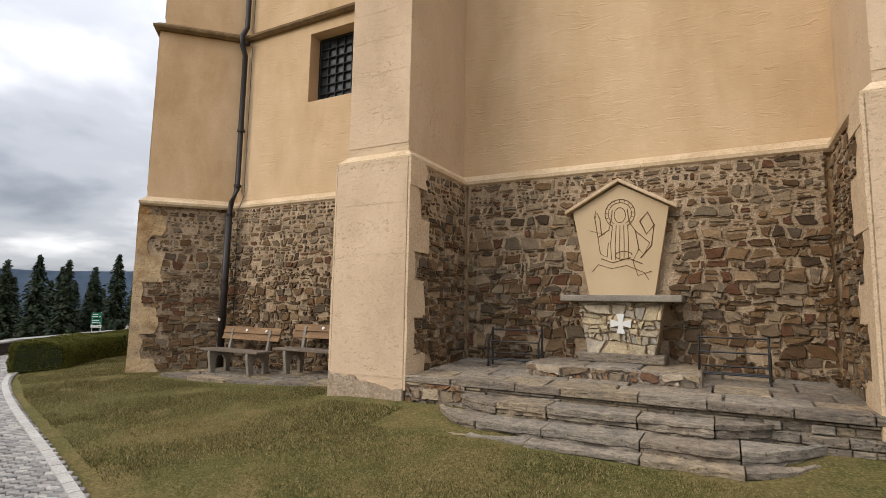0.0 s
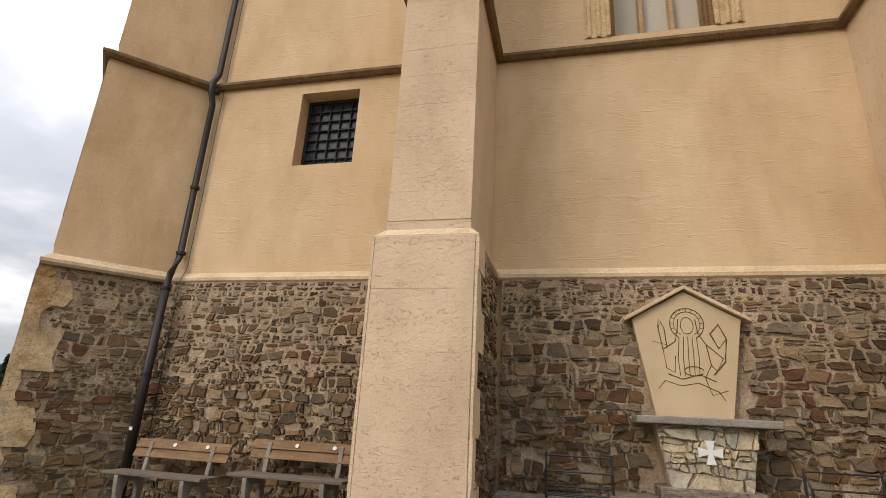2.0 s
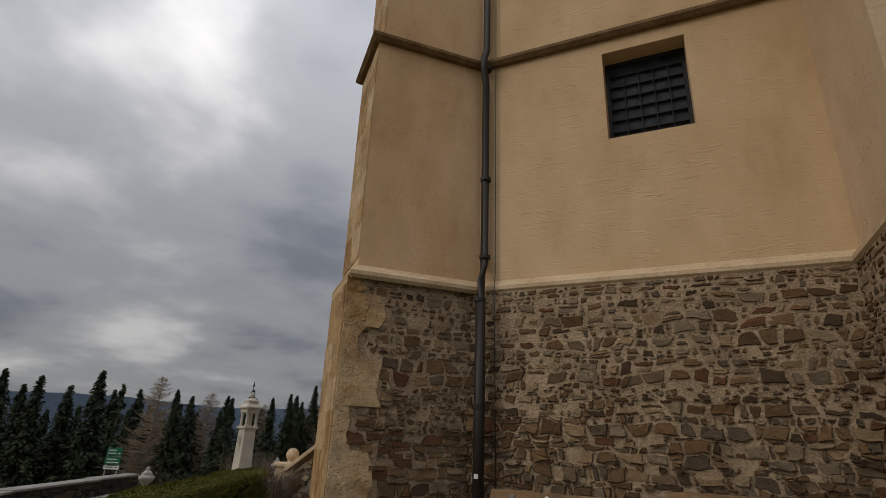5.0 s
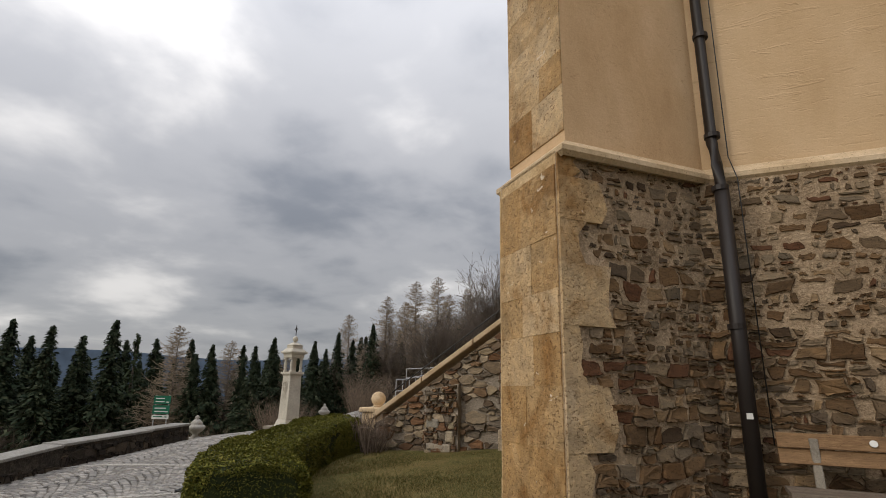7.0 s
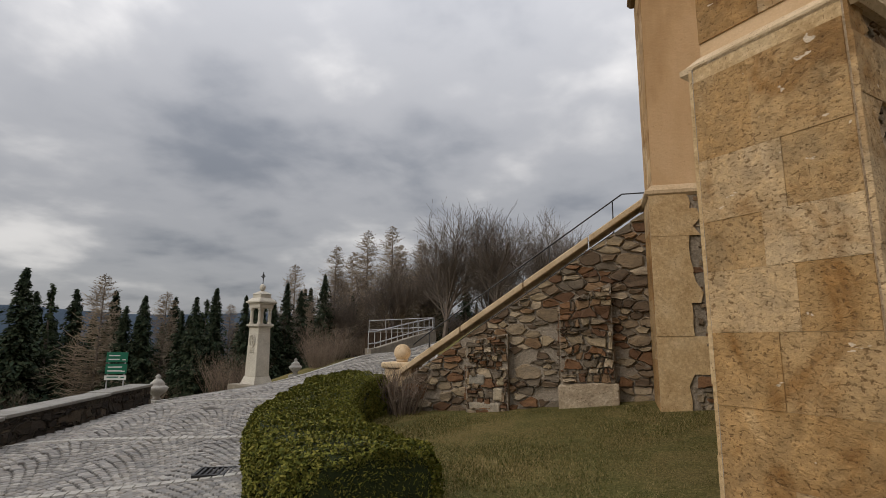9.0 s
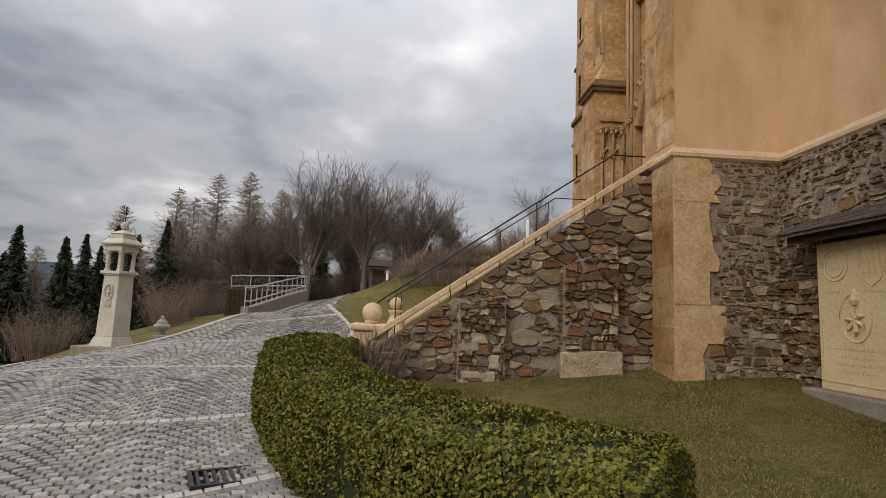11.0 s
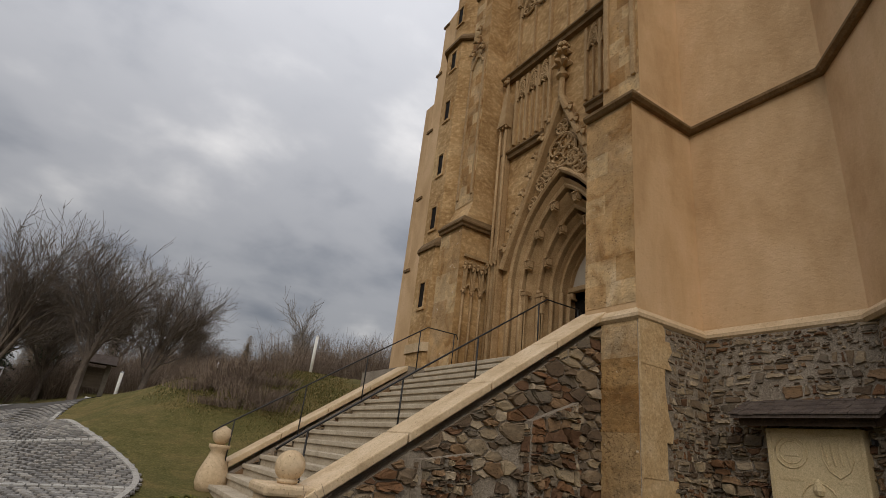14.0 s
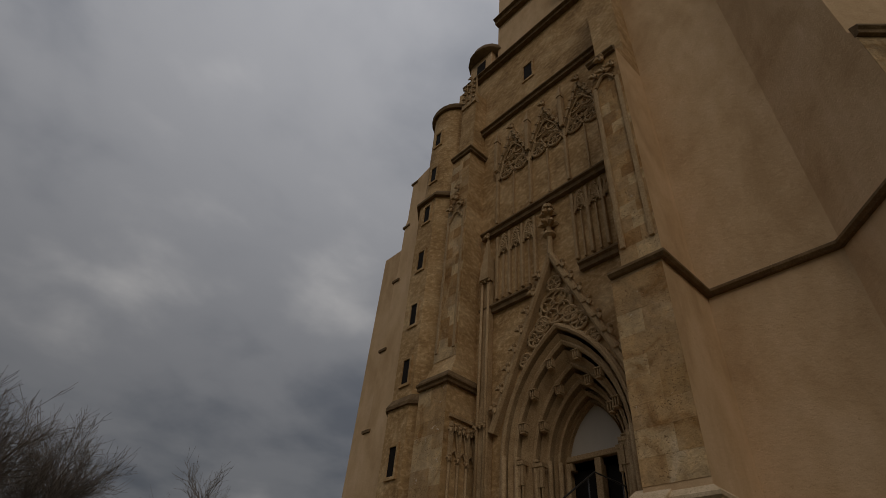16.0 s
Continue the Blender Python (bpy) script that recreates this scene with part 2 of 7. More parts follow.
GREYS = [(0.171, 0.135, 0.104), (0.252, 0.216, 0.171), (0.117, 0.090, 0.070), (0.315, 0.270, 0.207), (0.171, 0.099, 0.059), (0.215, 0.15, 0.10), (0.153, 0.135, 0.117), (0.378, 0.333, 0.279), (0.135, 0.081, 0.054), (0.216, 0.176, 0.135)]
STONES = [(r * .81, g * .735, b * .64) for r, g, b in STONES]
GREYS = [(r * 1.12, g * 1.06, b * .96) for r, g, b in GREYS]
M_stone = per_piece("brown_schist_stone", STONES, 16, stretch=(1, 1, 3))
M_stone_grey = per_piece("grey_brown_rubble_stone", GREYS, 16, stretch=(1, 1, 2.4))
M_slab = per_piece("grey_schist_slab", [(0.25, 0.215, 0.175), (0.30, 0.265, 0.22), (0.21, 0.18, 0.15), (0.32, 0.265, 0.195), (0.27, 0.245, 0.21)], 11, rough=0.75, veins=.95, stretch=(1, 1, 3.5), relief=1.0, dist=.03)
M_altar = per_piece("light_altar_stone", [(0.46, 0.40, 0.31), (0.38, 0.34, 0.28), (0.52, 0.44, 0.31), (0.42, 0.36, 0.25), (0.33, 0.31, 0.27)], 20)
M_setts = per_piece("granite_sett", [(0.262, 0.26, 0.258), (0.315, 0.312, 0.308), (0.212, 0.21, 0.208), (0.375, 0.37, 0.362), (0.285, 0.275, 0.264), (0.24, 0.24, 0.242)], 45, rough=0.7, relief=0.4, veins=0.35)
M_setts_all = per_piece("granite_setts", [(0.262, 0.26, 0.258), (0.315, 0.312, 0.308), (0.212, 0.21, 0.208), (0.375, 0.37, 0.362), (0.285, 0.275, 0.264), (0.24, 0.24, 0.242)], 45, rough=0.7, relief=0.4, island=True, veins=0.35)
M_joint = two_scale("sandy_paving_joint", (0.05, 0.046, 0.041), (0.08, 0.073, 0.065), (0.125, 0.112, 0.098), 1.5, 50)
M_kerb = two_scale("pale_granite_kerb", (0.28, 0.265, 0.24), (0.38, 0.362, 0.33), (0.47, 0.45, 0.415), 3, 60)
M_white_stone = two_scale("white_limestone", (0.40, 0.37, 0.315), (0.50, 0.465, 0.395), (0.60, 0.56, 0.485), 2.2, 30, relief=0.3)
M_stele = two_scale("cream_sandstone_relief", (0.52, 0.40, 0.23), (0.60, 0.48, 0.29), (0.66, 0.55, 0.36), 3, 60, relief=0.25)
M_mosaic = plaster("smooth_tan_slab", (0.47, 0.34, 0.20), (0.54, 0.40, 0.245), (0.60, 0.455, 0.29), level_lines=False, relief=0.25)
M_engrave = two_scale("dark_engraved_line", (0.09, 0.05, 0.025), (0.13, 0.075, 0.035), (0.18, 0.11, 0.05), 8, 60)
M_concrete = two_scale("weathered_concrete", (0.15, 0.13, 0.105), (0.23, 0.20, 0.16), (0.32, 0.285, 0.23), 4, 60)
M_step = two_scale("worn_beige_step_stone", (0.33, 0.27, 0.19), (0.44, 0.37, 0.275), (0.53, 0.46, 0.35), 3, 30, fine_amt=.35)
M_wood = two_scale("worn_oiled_wood", (0.09, 0.05, 0.024), (0.19, 0.108, 0.05), (0.30, 0.185, 0.095), 5, 40, rough=0.65, stretch=(0.3, 3, 3))
M_greywood = two_scale("grey_weathered_wood", (0.085, 0.066, 0.05), (0.15, 0.118, 0.09), (0.22, 0.18, 0.14), 5, 40, rough=0.75, stretch=(0.3, 3, 3))
M_shingle = two_scale("dark_weathered_shingle", (0.055, 0.042, 0.036), (0.09, 0.07, 0.06), (0.15, 0.12, 0.10), 5, 40)
M_dark_wood = two_scale("dark_stained_wood", (0.03, 0.02, 0.014), (0.055, 0.036, 0.024), (0.09, 0.06, 0.04), 5, 40)
M_dark_wall = two_scale("dark_mossy_wall_stone", (0.022, 0.02, 0.017), (0.055, 0.047, 0.038), (0.13, 0.11, 0.085), 7, 22, relief=1.0, dist=.04)
M_cope_grey = two_scale("grey_weathered_coping", (0.17, 0.16, 0.145), (0.25, 0.24, 0.22), (0.34, 0.33, 0.30), 3, 40)
M_iron, _nt, _b = material("dark_painted_iron", 0.45, 0.5, 0.3)
_b.inputs["Base Color"].default_value = (0.018, 0.017, 0.016, 1)
M_pipe, _nt, _b = material("dark_brown_enamel_pipe", 0.5, 0.35, 0.0)
_b.inputs["Base Color"].default_value = (0.020, 0.015, 0.013, 1)
M_steel = two_scale("galvanised_steel", (0.32, 0.32, 0.33), (0.42, 0.42, 0.43), (0.5, 0.5, 0.51), 6, 50, rough=0.5)
M_white_paint, _nt, _b = material("white_paint", 0.6)
_b.inputs["Base Color"].default_value = (0.66, 0.65, 0.61, 1)
M_sign_green, _nt, _b = material("green_sign_enamel", 0.45)
_b.inputs["Base Color"].default_value = (0.010, 0.13, 0.075, 1)
M_glass, _nt, _b = material("dark_leaded_glass", 0.42, 0.22)
_nt.links.new(ramped(_nt, tex(_nt, 5, 3), [(0.35, (0.014, 0.017, 0.021)), (0.65, (0.04, 0.047, 0.056))]), _b.inputs["Base Color"])
bump(_nt, _b, tex(_nt, 9, 3), 0.25, 0.01)
M_lead, _nt, _b = material("lead_came", 0.7, 0.2, 0.0)
_b.inputs["Base Color"].default_value = (0.03, 0.032, 0.034, 1)
# door oak; also the painted shade in slits, lantern opening and drain
M_door_and_hollow = two_scale("black_door_oak_and_hollow_shade", (0.006, 0.005, 0.004), (0.012, 0.009, 0.007), (0.02, 0.015, 0.012), 4, 30)
M_tympanum = plaster("smooth_pale_plaster", (0.42, 0.36, 0.29), (0.48, 0.42, 0.34), (0.52, 0.46, 0.38), level_lines=False, relief=0.2)


def grass_material():
    m, nt, b = material("winter_lawn", 0.95, 0.1)
    a = tex(nt, 0.9, 7, 0.65, (1, 1, 1), 0.8)
    f = tex(nt, 7, 6, 0.7)
    g = tex(nt, 38, 6, 0.75)
    base = ramped(nt, a, [(0.42, (0.046, 0.066, 0.013)), (0.5, (0.12, 0.108, 0.033)), (0.57, (0.23, 0.158, 0.068))])
    col = blend(nt, 0.5, base, ramped(nt, f, [(0.34, (0.048, 0.050, 0.013)), (0.52, (0.132, 0.108, 0.036)), (0.70, (0.272, 0.199, 0.090))]))
    col = blend(nt, 0.5, col, ramped(nt, g, [(0.36, (0.024, 0.025, 0.008)), (0.52, (0.132, 0.112, 0.039)), (0.68, (0.368, 0.286, 0.136))]))
    nt.links.new(col, b.inputs["Base Color"])
    bump(nt, b, g, 0.8, 0.03)
    bump(nt, b, f, 0.5, 0.05)
    return m


def leaf_material(name, tones):
    m, nt, b = material(name, 0.8, 0.15)
    g = nt.nodes.new("ShaderNodeNewGeometry")
    col = ramped(nt, g.outputs["Random Per Island"], [(i / (len(tones) - 1), t) for i, t in enumerate(tones)])
    nt.links.new(col, b.inputs["Base Color"])
    return m


M_grass = grass_material()
M_blades = leaf_material("grass_blades", [(0.042, 0.052, 0.012), (0.08, 0.082, 0.02), (0.14, 0.118, 0.038), (0.22, 0.168, 0.07), (0.33, 0.255, 0.125)])
M_hedge = leaf_material("boxwood_leaf", [(0.035, 0.045, 0.009), (0.085, 0.092, 0.016), (0.13, 0.13, 0.021), (0.155, 0.145, 0.025), (0.18, 0.155, 0.034)])
# near-black green: the shade between the leaves put into the core's colour
M_hedge_core = two_scale("hedge_inner_shade", (0.010, 0.014, 0.004), (0.018, 0.024, 0.007), (0.03, 0.038, 0.01), 9, 60)
M_spruce = leaf_material("spruce_needles", [(0.012, 0.022, 0.012), (0.024, 0.038, 0.02), (0.038, 0.05, 0.026), (0.06, 0.066, 0.036)])
M_larch = leaf_material("bare_larch_twigs", [(0.19, 0.15, 0.112), (0.27, 0.215, 0.16), (0.36, 0.285, 0.21)])
M_pine = leaf_material("pine_needles", [(0.022, 0.035, 0.016), (0.035, 0.05, 0.022), (0.05, 0.062, 0.03)])
M_bark = two_scale("grey_brown_bark", (0.09, 0.072, 0.06), (0.15, 0.122, 0.102), (0.22, 0.182, 0.15), 3, 25)
M_birch = two_scale("pale_birch_bark", (0.14, 0.12, 0.10), (0.22, 0.195, 0.17), (0.30, 0.27, 0.24), 3, 25)
M_brush = leaf_material("bare_shrub_twigs", [(0.11, 0.08, 0.062), (0.165, 0.122, 0.094), (0.22, 0.168, 0.128), (0.28, 0.22, 0.168)])
# the blue of the distant air is mixed into the hills' own colour
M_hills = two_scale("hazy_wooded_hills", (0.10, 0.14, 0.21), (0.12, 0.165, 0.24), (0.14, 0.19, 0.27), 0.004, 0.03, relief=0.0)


# ---- mesh helpers ----
class Mesh:
    """A list of corners and faces, made into one mesh."""

    def __init__(self):
        self.v, self.f = [], []

    def add(self, verts, faces):
        n = len(self.v)
        self.v += [tuple(p) for p in verts]
        self.f += [tuple(i + n for i in face) for face in faces]
        return self

    def box(self, x0, y0, z0, x1, y1, z1):
        return self.prism([(x0, y0), (x1, y0), (x1, y1), (x0, y1)], z0, z1)

    def prism(self, pts, z0, z1, top=None):
        """An upright prism; top gives other corners for its upper end."""
        k = len(pts)
        top = top or pts
        zs0 = z0 if isinstance(z0, (list, tuple)) else [z0] * k
        zs1 = z1 if isinstance(z1, (list, tuple)) else [z1] * k
        v = [(p[0], p[1], z) for p, z in zip(pts, zs0)] + [(p[0], p[1], z) for p, z in zip(top, zs1)]
        f = [tuple(range(k - 1, -1, -1)), tuple(range(k, 2 * k))]
        f += [(i, (i + 1) % k, k + (i + 1) % k, k + i) for i in range(k)]
        return self.add(v, f)

    def extrude(self, pts, way):
        """A flat outline of 3D points, thickened along way."""
        k = len(pts)
        w = Vector(way)
        v = [Vector(p) for p in pts] + [Vector(p) + w for p in pts]
        f = [tuple(range(k - 1, -1, -1)), tuple(range(k, 2 * k))]
        f += [(i, (i + 1) % k, k + (i + 1) % k, k + i) for i in range(k)]
        return self.add(v, f)

    def tube(self, path, radius, sides=6, cap=True):
        path = [Vector(p) for p in path]
        rad = radius if isinstance(radius, (list, tuple)) else [radius] * len(path)
        v, f = [], []
        for i, p in enumerate(path):
            d = (path[min(i + 1, len(path) - 1)] - path[max(i - 1, 0)]).normalized()
            a = d.cross(Vector((0, 0, 1)) if abs(d.z) < 0.95 else Vector((1, 0, 0))).normalized()
            b = d.cross(a)
            v += [p + (a * math.cos(2 * math.pi * s / sides) + b * math.sin(2 * math.pi * s / sides)) * rad[i] for s in range(sides)]
        for i in range(len(path) - 1):
            for s in range(sides):
                t = (s + 1) % sides
                f.append((i * sides + s, i * sides + t, (i + 1) * sides + t, (i + 1) * sides + s))
        if cap:
            f += [tuple(range(sides - 1, -1, -1)), tuple(range((len(path) - 1) * sides, len(path) * sides))]
        return self.add(v, f)

    def sweep(self, path, profile, out, closed=False):
        """Sweep a closed profile of (side, out) pairs along a path that lies in the plane whose normal is out."""
        path = [Vector(p) for p in path]
        out = Vector(out)
        k = len(profile)
        v, f = [], []
        n = len(path)
        for i, p in enumerate(path):
            d0 = (path[i] - path[i - 1]).normalized() if i or closed else (path[1] - path[0]).normalized()
            d1 = (path[(i + 1) % n] - path[i]).normalized() if i < n - 1 or closed else d0
            d = (d0 + d1).normalized()
            side = d.cross(out).normalized()
            stretch = 1 / max(0.5, d.dot(d1))
            v += [p + side * (a * stretch) + out * b for a, b in profile]
        for i in range(n if closed else n - 1):
            j = (i + 1) % n
            for s in range(k):
                t = (s + 1) % k
                f.append((i * k + s, i * k + t, j * k + t, j * k + s))
        if not closed:
            f += [tuple(range(k - 1, -1, -1)), tuple(range((n - 1) * k, n * k))]
        return self.add(v, f)

    def lathe(self, rings, centre, sides=20):
        cx, cy, cz = centre
        v, f = [], []
        for r, z in rings:
            v += [(cx + r * math.cos(2 * math.pi * s / sides), cy + r * math.sin(2 * math.pi * s / sides), cz + z) for s in range(sides)]
        for i in range(len(rings) - 1):
            for s in range(sides):
                t = (s + 1) % sides
                f.append((i * sides + s, i * sides + t, (i + 1) * sides + t, (i + 1) * sides + s))
        f += [tuple(range(sides - 1, -1, -1)), tuple(range((len(rings) - 1) * sides, len(rings) * sides))]
        return self.add(v, f)

    def data(self, name, mat, smooth=False, weld=False):
        me = bpy.data.meshes.new(name)
        me.from_pydata(self.v, [], self.f)
        bm = bmesh.new()
        bm.from_mesh(me)
        bmesh.ops.recalc_face_normals(bm, faces=bm.faces)
        bm.to_mesh(me)
        bm.free()
        me.materials.append(mat)
        if smooth:
            for p in me.polygons:
                p.use_smooth = True
        return me


def raw_data(mesh, name, mat):
    me = bpy.data.meshes.new(name)
    me.from_pydata(mesh.v, [], mesh.f)
    me.materials.append(mat)
    return me


def part(name, mesh, mat, parent=None, label="", smooth=False, bevel=0.0):
    ob = new(name, mesh.data(name, mat, smooth))
    if parent is not None:
        ob.parent = parent
        ob.matrix_parent_inverse = parent.matrix_basis.inverted()
    if label:
        ob["label"] = label
    if bevel:
        md = ob.modifiers.new("soft_edges", "BEVEL")
        md.width, md.segments, md.limit_method, md.angle_limit = bevel, 2, "ANGLE", radians(40)
    return ob


def thing(name, label, category, group="", kind="", at=(0, 0, 0)):
    ob = new(name)
    ob.location = at
    return tagged(ob, label, category, group, kind)


def structure(name, mesh, mat, label, category, bevel=0.0, smooth=False):
    return tagged(part(name, mesh, mat, smooth=smooth, bevel=bevel), label, category, kind="structure")


# ---- ground ----
SPOTS = np.array([
    (0, 0, .05), (6, -2, .05), (-6, 1, .1), (-10, 2, .0), (-15, 4.3, -.12), (-17, 7, -.02), (-16.5, 9, .1), (-17, 12, .38), (-16, 17, .85),
    (-20, 17, .5), (-21.5, 13, .15), (-20, 8, -.05), (-17, 23, 1.35), (-21.8, 25.5, .85), (-16.2, 40, 2.5), (-13.6, 19.5, 2.0), (-9, 25, 4.0), (-14.8, 24, 3.0), (-12.5, 24, 3.7), (-15.6, 21.5, 2.3), (-12.2, 21.5, 3.2), (-8.6, 30, 4.4), (-16, 34, 2.3), (-19.8, 22, 1.15), (-14.6, 17.5, 1.0),
    (-4, 5.7, .58), (-1, 4.9, .45), (2, 5.6, .5), (-7, 6.6, .43), (-10, 6.2, .38), (-10.6, 7.6, .42), (-9.6, 9.5, .6), (-11.3, 11.2, .7),
    (-13.5, 11.2, .48), (-14.8, 11.3, .45), (-14, 8, .28), (-12, 6, .25), (-4, 3, .25), (3, 2.5, .2), (-40, 32, -5), (-30, 15, -2.6),
    (-60, 10, -10), (-25, 8, -1.6), (-25, 20, -.6), (-26, 29, .4), (-20, 55, 2.9), (5, 60, 6), (-4, 42, 5.6), (15, -20, -.5), (-15, -15, -1.5), (-60, 60, -7),
    (40, 20, 1), (40, -30, -1), (-40, -30, -6), (30, 70, 4)])
_d = np.hypot(SPOTS[:, None, 0] - SPOTS[None, :, 0], SPOTS[:, None, 1] - SPOTS[None, :, 1])
_k = np.where(_d > 0, _d * _d * np.log(_d + 1e-9), 0) + np.eye(len(SPOTS)) * 1.0
_p = np.c_[np.ones(len(SPOTS)), SPOTS[:, :2]]
_s = np.linalg.solve(np.block([[_k, _p], [_p.T, np.zeros((3, 3))]]), np.r_[SPOTS[:, 2], 0, 0, 0])


def ground_z(x, y):
    d2 = (SPOTS[:, 0] - x) ** 2 + (SPOTS[:, 1] - y) ** 2
    z = float((0.5 * d2 * np.log(d2 + 1e-9)) @ _s[:-3] + _s[-3] + _s[-2] * x + _s[-1] * y)
    far = math.hypot(x + 10, y - 10)
    k = min(1, max(0, (far - 45) / 60))
    return z * (1 - k) + k * (-8 - min(22, (far - 45) * 0.05))


def ground():
    xs = [-2500, -1200, -600, -300, -160, -100, -75] + list(np.arange(-60, 21, 1.0)) + [24, 30, 40, 60, 100, 160, 300, 600, 1200, 2500]
    ys = [-2500, -1200, -600, -300, -160, -100, -60, -40, -28, -20] + list(np.arange(-14, 61, 1.0)) + [66, 75, 90, 120, 160, 300, 600, 1200, 2500]
    m = Mesh()
    m.v = [(float(x), float(y), ground_z(x, y) + 0.015 * math.sin(x * 2.1) * math.sin(y * 1.7)) for y in ys for x in xs]
    n = len(xs)
    m.f = [(j * n + i, j * n + i + 1, (j + 1) * n + i + 1, (j + 1) * n + i) for j in range(len(ys) - 1) for i in range(n - 1)]
    ob = new("ground", raw_data(m, "ground", M_grass))
    for p in ob.data.polygons:
        p.use_smooth = True
    return tagged(ob, "sloping winter lawn, patchy green and straw-brown grass", "lawn", kind="structure")


GROUND = ground()

# the two edges of the paved road, side by side
ROAD_R = [(8, -1.6), (4, -.3), (0, 1.0), (-4.4, 2.45), (-9.6, 4.2), (-12.5, 5.4), (-14.2, 6.45), (-15.25, 7.9), (-16.05, 9.7), (-16.45, 11.6), (-16.3, 14.3), (-15.85, 16.9), (-16.9, 20), (-17.5, 23), (-17, 27), (-15.5, 33), (-13, 40)]
ROAD_L = [(8, -6.5), (4, -5.2), (0, -4.0), (-4.4, -2.6), (-10.5, -.9), (-15.0, 1.2), (-17.8, 3.6), (-19.0, 6.0), (-20.0, 8.6), (-20.9, 11.2), (-21.2, 14.0), (-20.8, 17), (-20.3, 20), (-19.9, 23), (-19.4, 27), (-18.4, 33), (-16.6, 40)]


def road_point(s, u):
    """s along the road from knot to knot, u from 0 at its edge by the church to 1."""
    i = min(int(s), len(ROAD_R) - 2)
    f = s - i

    def at(line):
        p = [Vector(line[max(0, min(len(line) - 1, i + k))]) for k in (-1, 0, 1, 2)]
        return 0.5 * (2 * p[1] + (p[2] - p[0]) * f + (2 * p[0] - 5 * p[1] + 4 * p[2] - p[3]) * f * f + (3 * p[1] - p[0] - 3 * p[2] + p[3]) * f ** 3)
    a, b = at(ROAD_R), at(ROAD_L)
    return a.lerp(b, u)


def road():
    m = Mesh()
    rows = 16 * 14
    for j in range(rows + 1):
        for i in range(15):
            p = road_point(j * 16 / rows, i / 14)
            m.v.append((p.x, p.y, ground_z(p.x, p.y) + 0.03))
    m.f = [(j * 15 + i, j * 15 + i + 1, (j + 1) * 15 + i + 1, (j + 1) * 15 + i) for j in range(rows) for i in range(14)]
    return tagged(part("road", m, M_joint), "grey granite sett road with sandy joints, curving uphill", "road", kind="structure")


ROAD = road()


# ---- church walls ----
YS, XW, XF = 7.6, -9.3, -8.9          # south wall, west wall of the aisle, tower front
LEDGE, STRING = 3.8, 7.55


def wall_with_holes(name, axis, plane, thick, a0, a1, z0, z1, holes, mat, label):
    """An upright wall along x or y with right-angled holes (a0, a1, z0, z1)."""
    us = sorted({a0, a1, *[h[0] for h in holes], *[h[1] for h in holes]})
    zs = sorted({z0, z1, *[h[2] for h in holes], *[h[3] for h in holes]})
    m = Mesh()
    idx = {}

    def vert(u, d, z):
        key = (u, d, z)
        if key not in idx:
            idx[key] = len(m.v)
            m.v.append((u, plane + d, z) if axis == "x" else (plane + d, u, z))
        return idx[key]

    def solid(i, j):
        if not (0 <= i < len(us) - 1 and 0 <= j < len(zs) - 1):
            return False
        u, z = (us[i] + us[i + 1]) / 2, (zs[j] + zs[j + 1]) / 2
        return not any(h[0] < u < h[1] and h[2] < z < h[3] for h in holes)
    for i in range(len(us) - 1):
        for j in range(len(zs) - 1):
            if not solid(i, j):
                continue
            u0, u1, b, t = us[i], us[i + 1], zs[j], zs[j + 1]
            m.f.append((vert(u0, 0, b), vert(u1, 0, b), vert(u1, 0, t), vert(u0, 0, t)))
            m.f.append((vert(u0, thick, b), vert(u0, thick, t), vert(u1, thick, t), vert(u1, thick, b)))
            for di, dj, q in ((-1, 0, ((u0, b), (u0, t))), (1, 0, ((u1, b), (u1, t))), (0, -1, ((u0, b), (u1, b))), (0, 1, ((u0, t), (u1, t)))):
                if not solid(i + di, j + dj):
                    (ua, za), (ub, zb) = q
                    m.f.append((vert(ua, 0, za), vert(ub, 0, zb), vert(ub, thick, zb), vert(ua, thick, za)))
    return structure(name, m, mat, label, "wall")


TALL1, TALL2 = (-7.0, -6.0, 10.45, 15.5), (-1.75, -0.2, 7.75, 15.5)
SOUTH = wall_with_holes("wall_south", "x", YS, 0.8, XW, 9.0, -0.5, 18.0, [(-7.05, -5.95, 5.8, 7.23), TALL1, TALL2], M_plaster,
                        "ochre plastered church wall above a rubble stone base")
WEST = wall_with_holes("wall_west", "y", XW, 0.8, YS + .06, 11.0, -0.5, 20.0, [], M_plaster_plain, "plain ochre plastered church wall beside the tower")
structure("church_back", Mesh().box(-6.5, 9.2, -0.5, 9.0, 24.0, 17.9), M_plaster_plain, "plain plastered church body behind the walls", "wall")
structure("floor_inside", Mesh().box(-8.4, 8.4, 3.0, 9.0, 9.2, 3.2), M_slab, "stone floor inside the church wall", "floor")


def base_core(name, pts, z1, mat, label):
    return structure(name, Mesh().prism(pts, -0.5, z1), mat, label, "wall base")


PB = 0.10    # how far the stone base stands proud of the plaster
BASE_BENCH = base_core("wall_base_bench_bay", [(-9.02, YS - PB), (-4.65, YS - PB), (-4.65, YS + .05), (-9.02, YS + .05)], LEDGE - .08, M_mortar, "rubble stone wall base in sandy mortar behind the benches")
BASE_ALTAR = base_core("wall_base_altar_bay", [(-3.4, YS - PB), (1.3, YS - PB), (1.3, YS + .05), (-3.4, YS + .05)], LEDGE - .08, M_mortar, "rubble stone wall base in sandy mortar behind the altar")
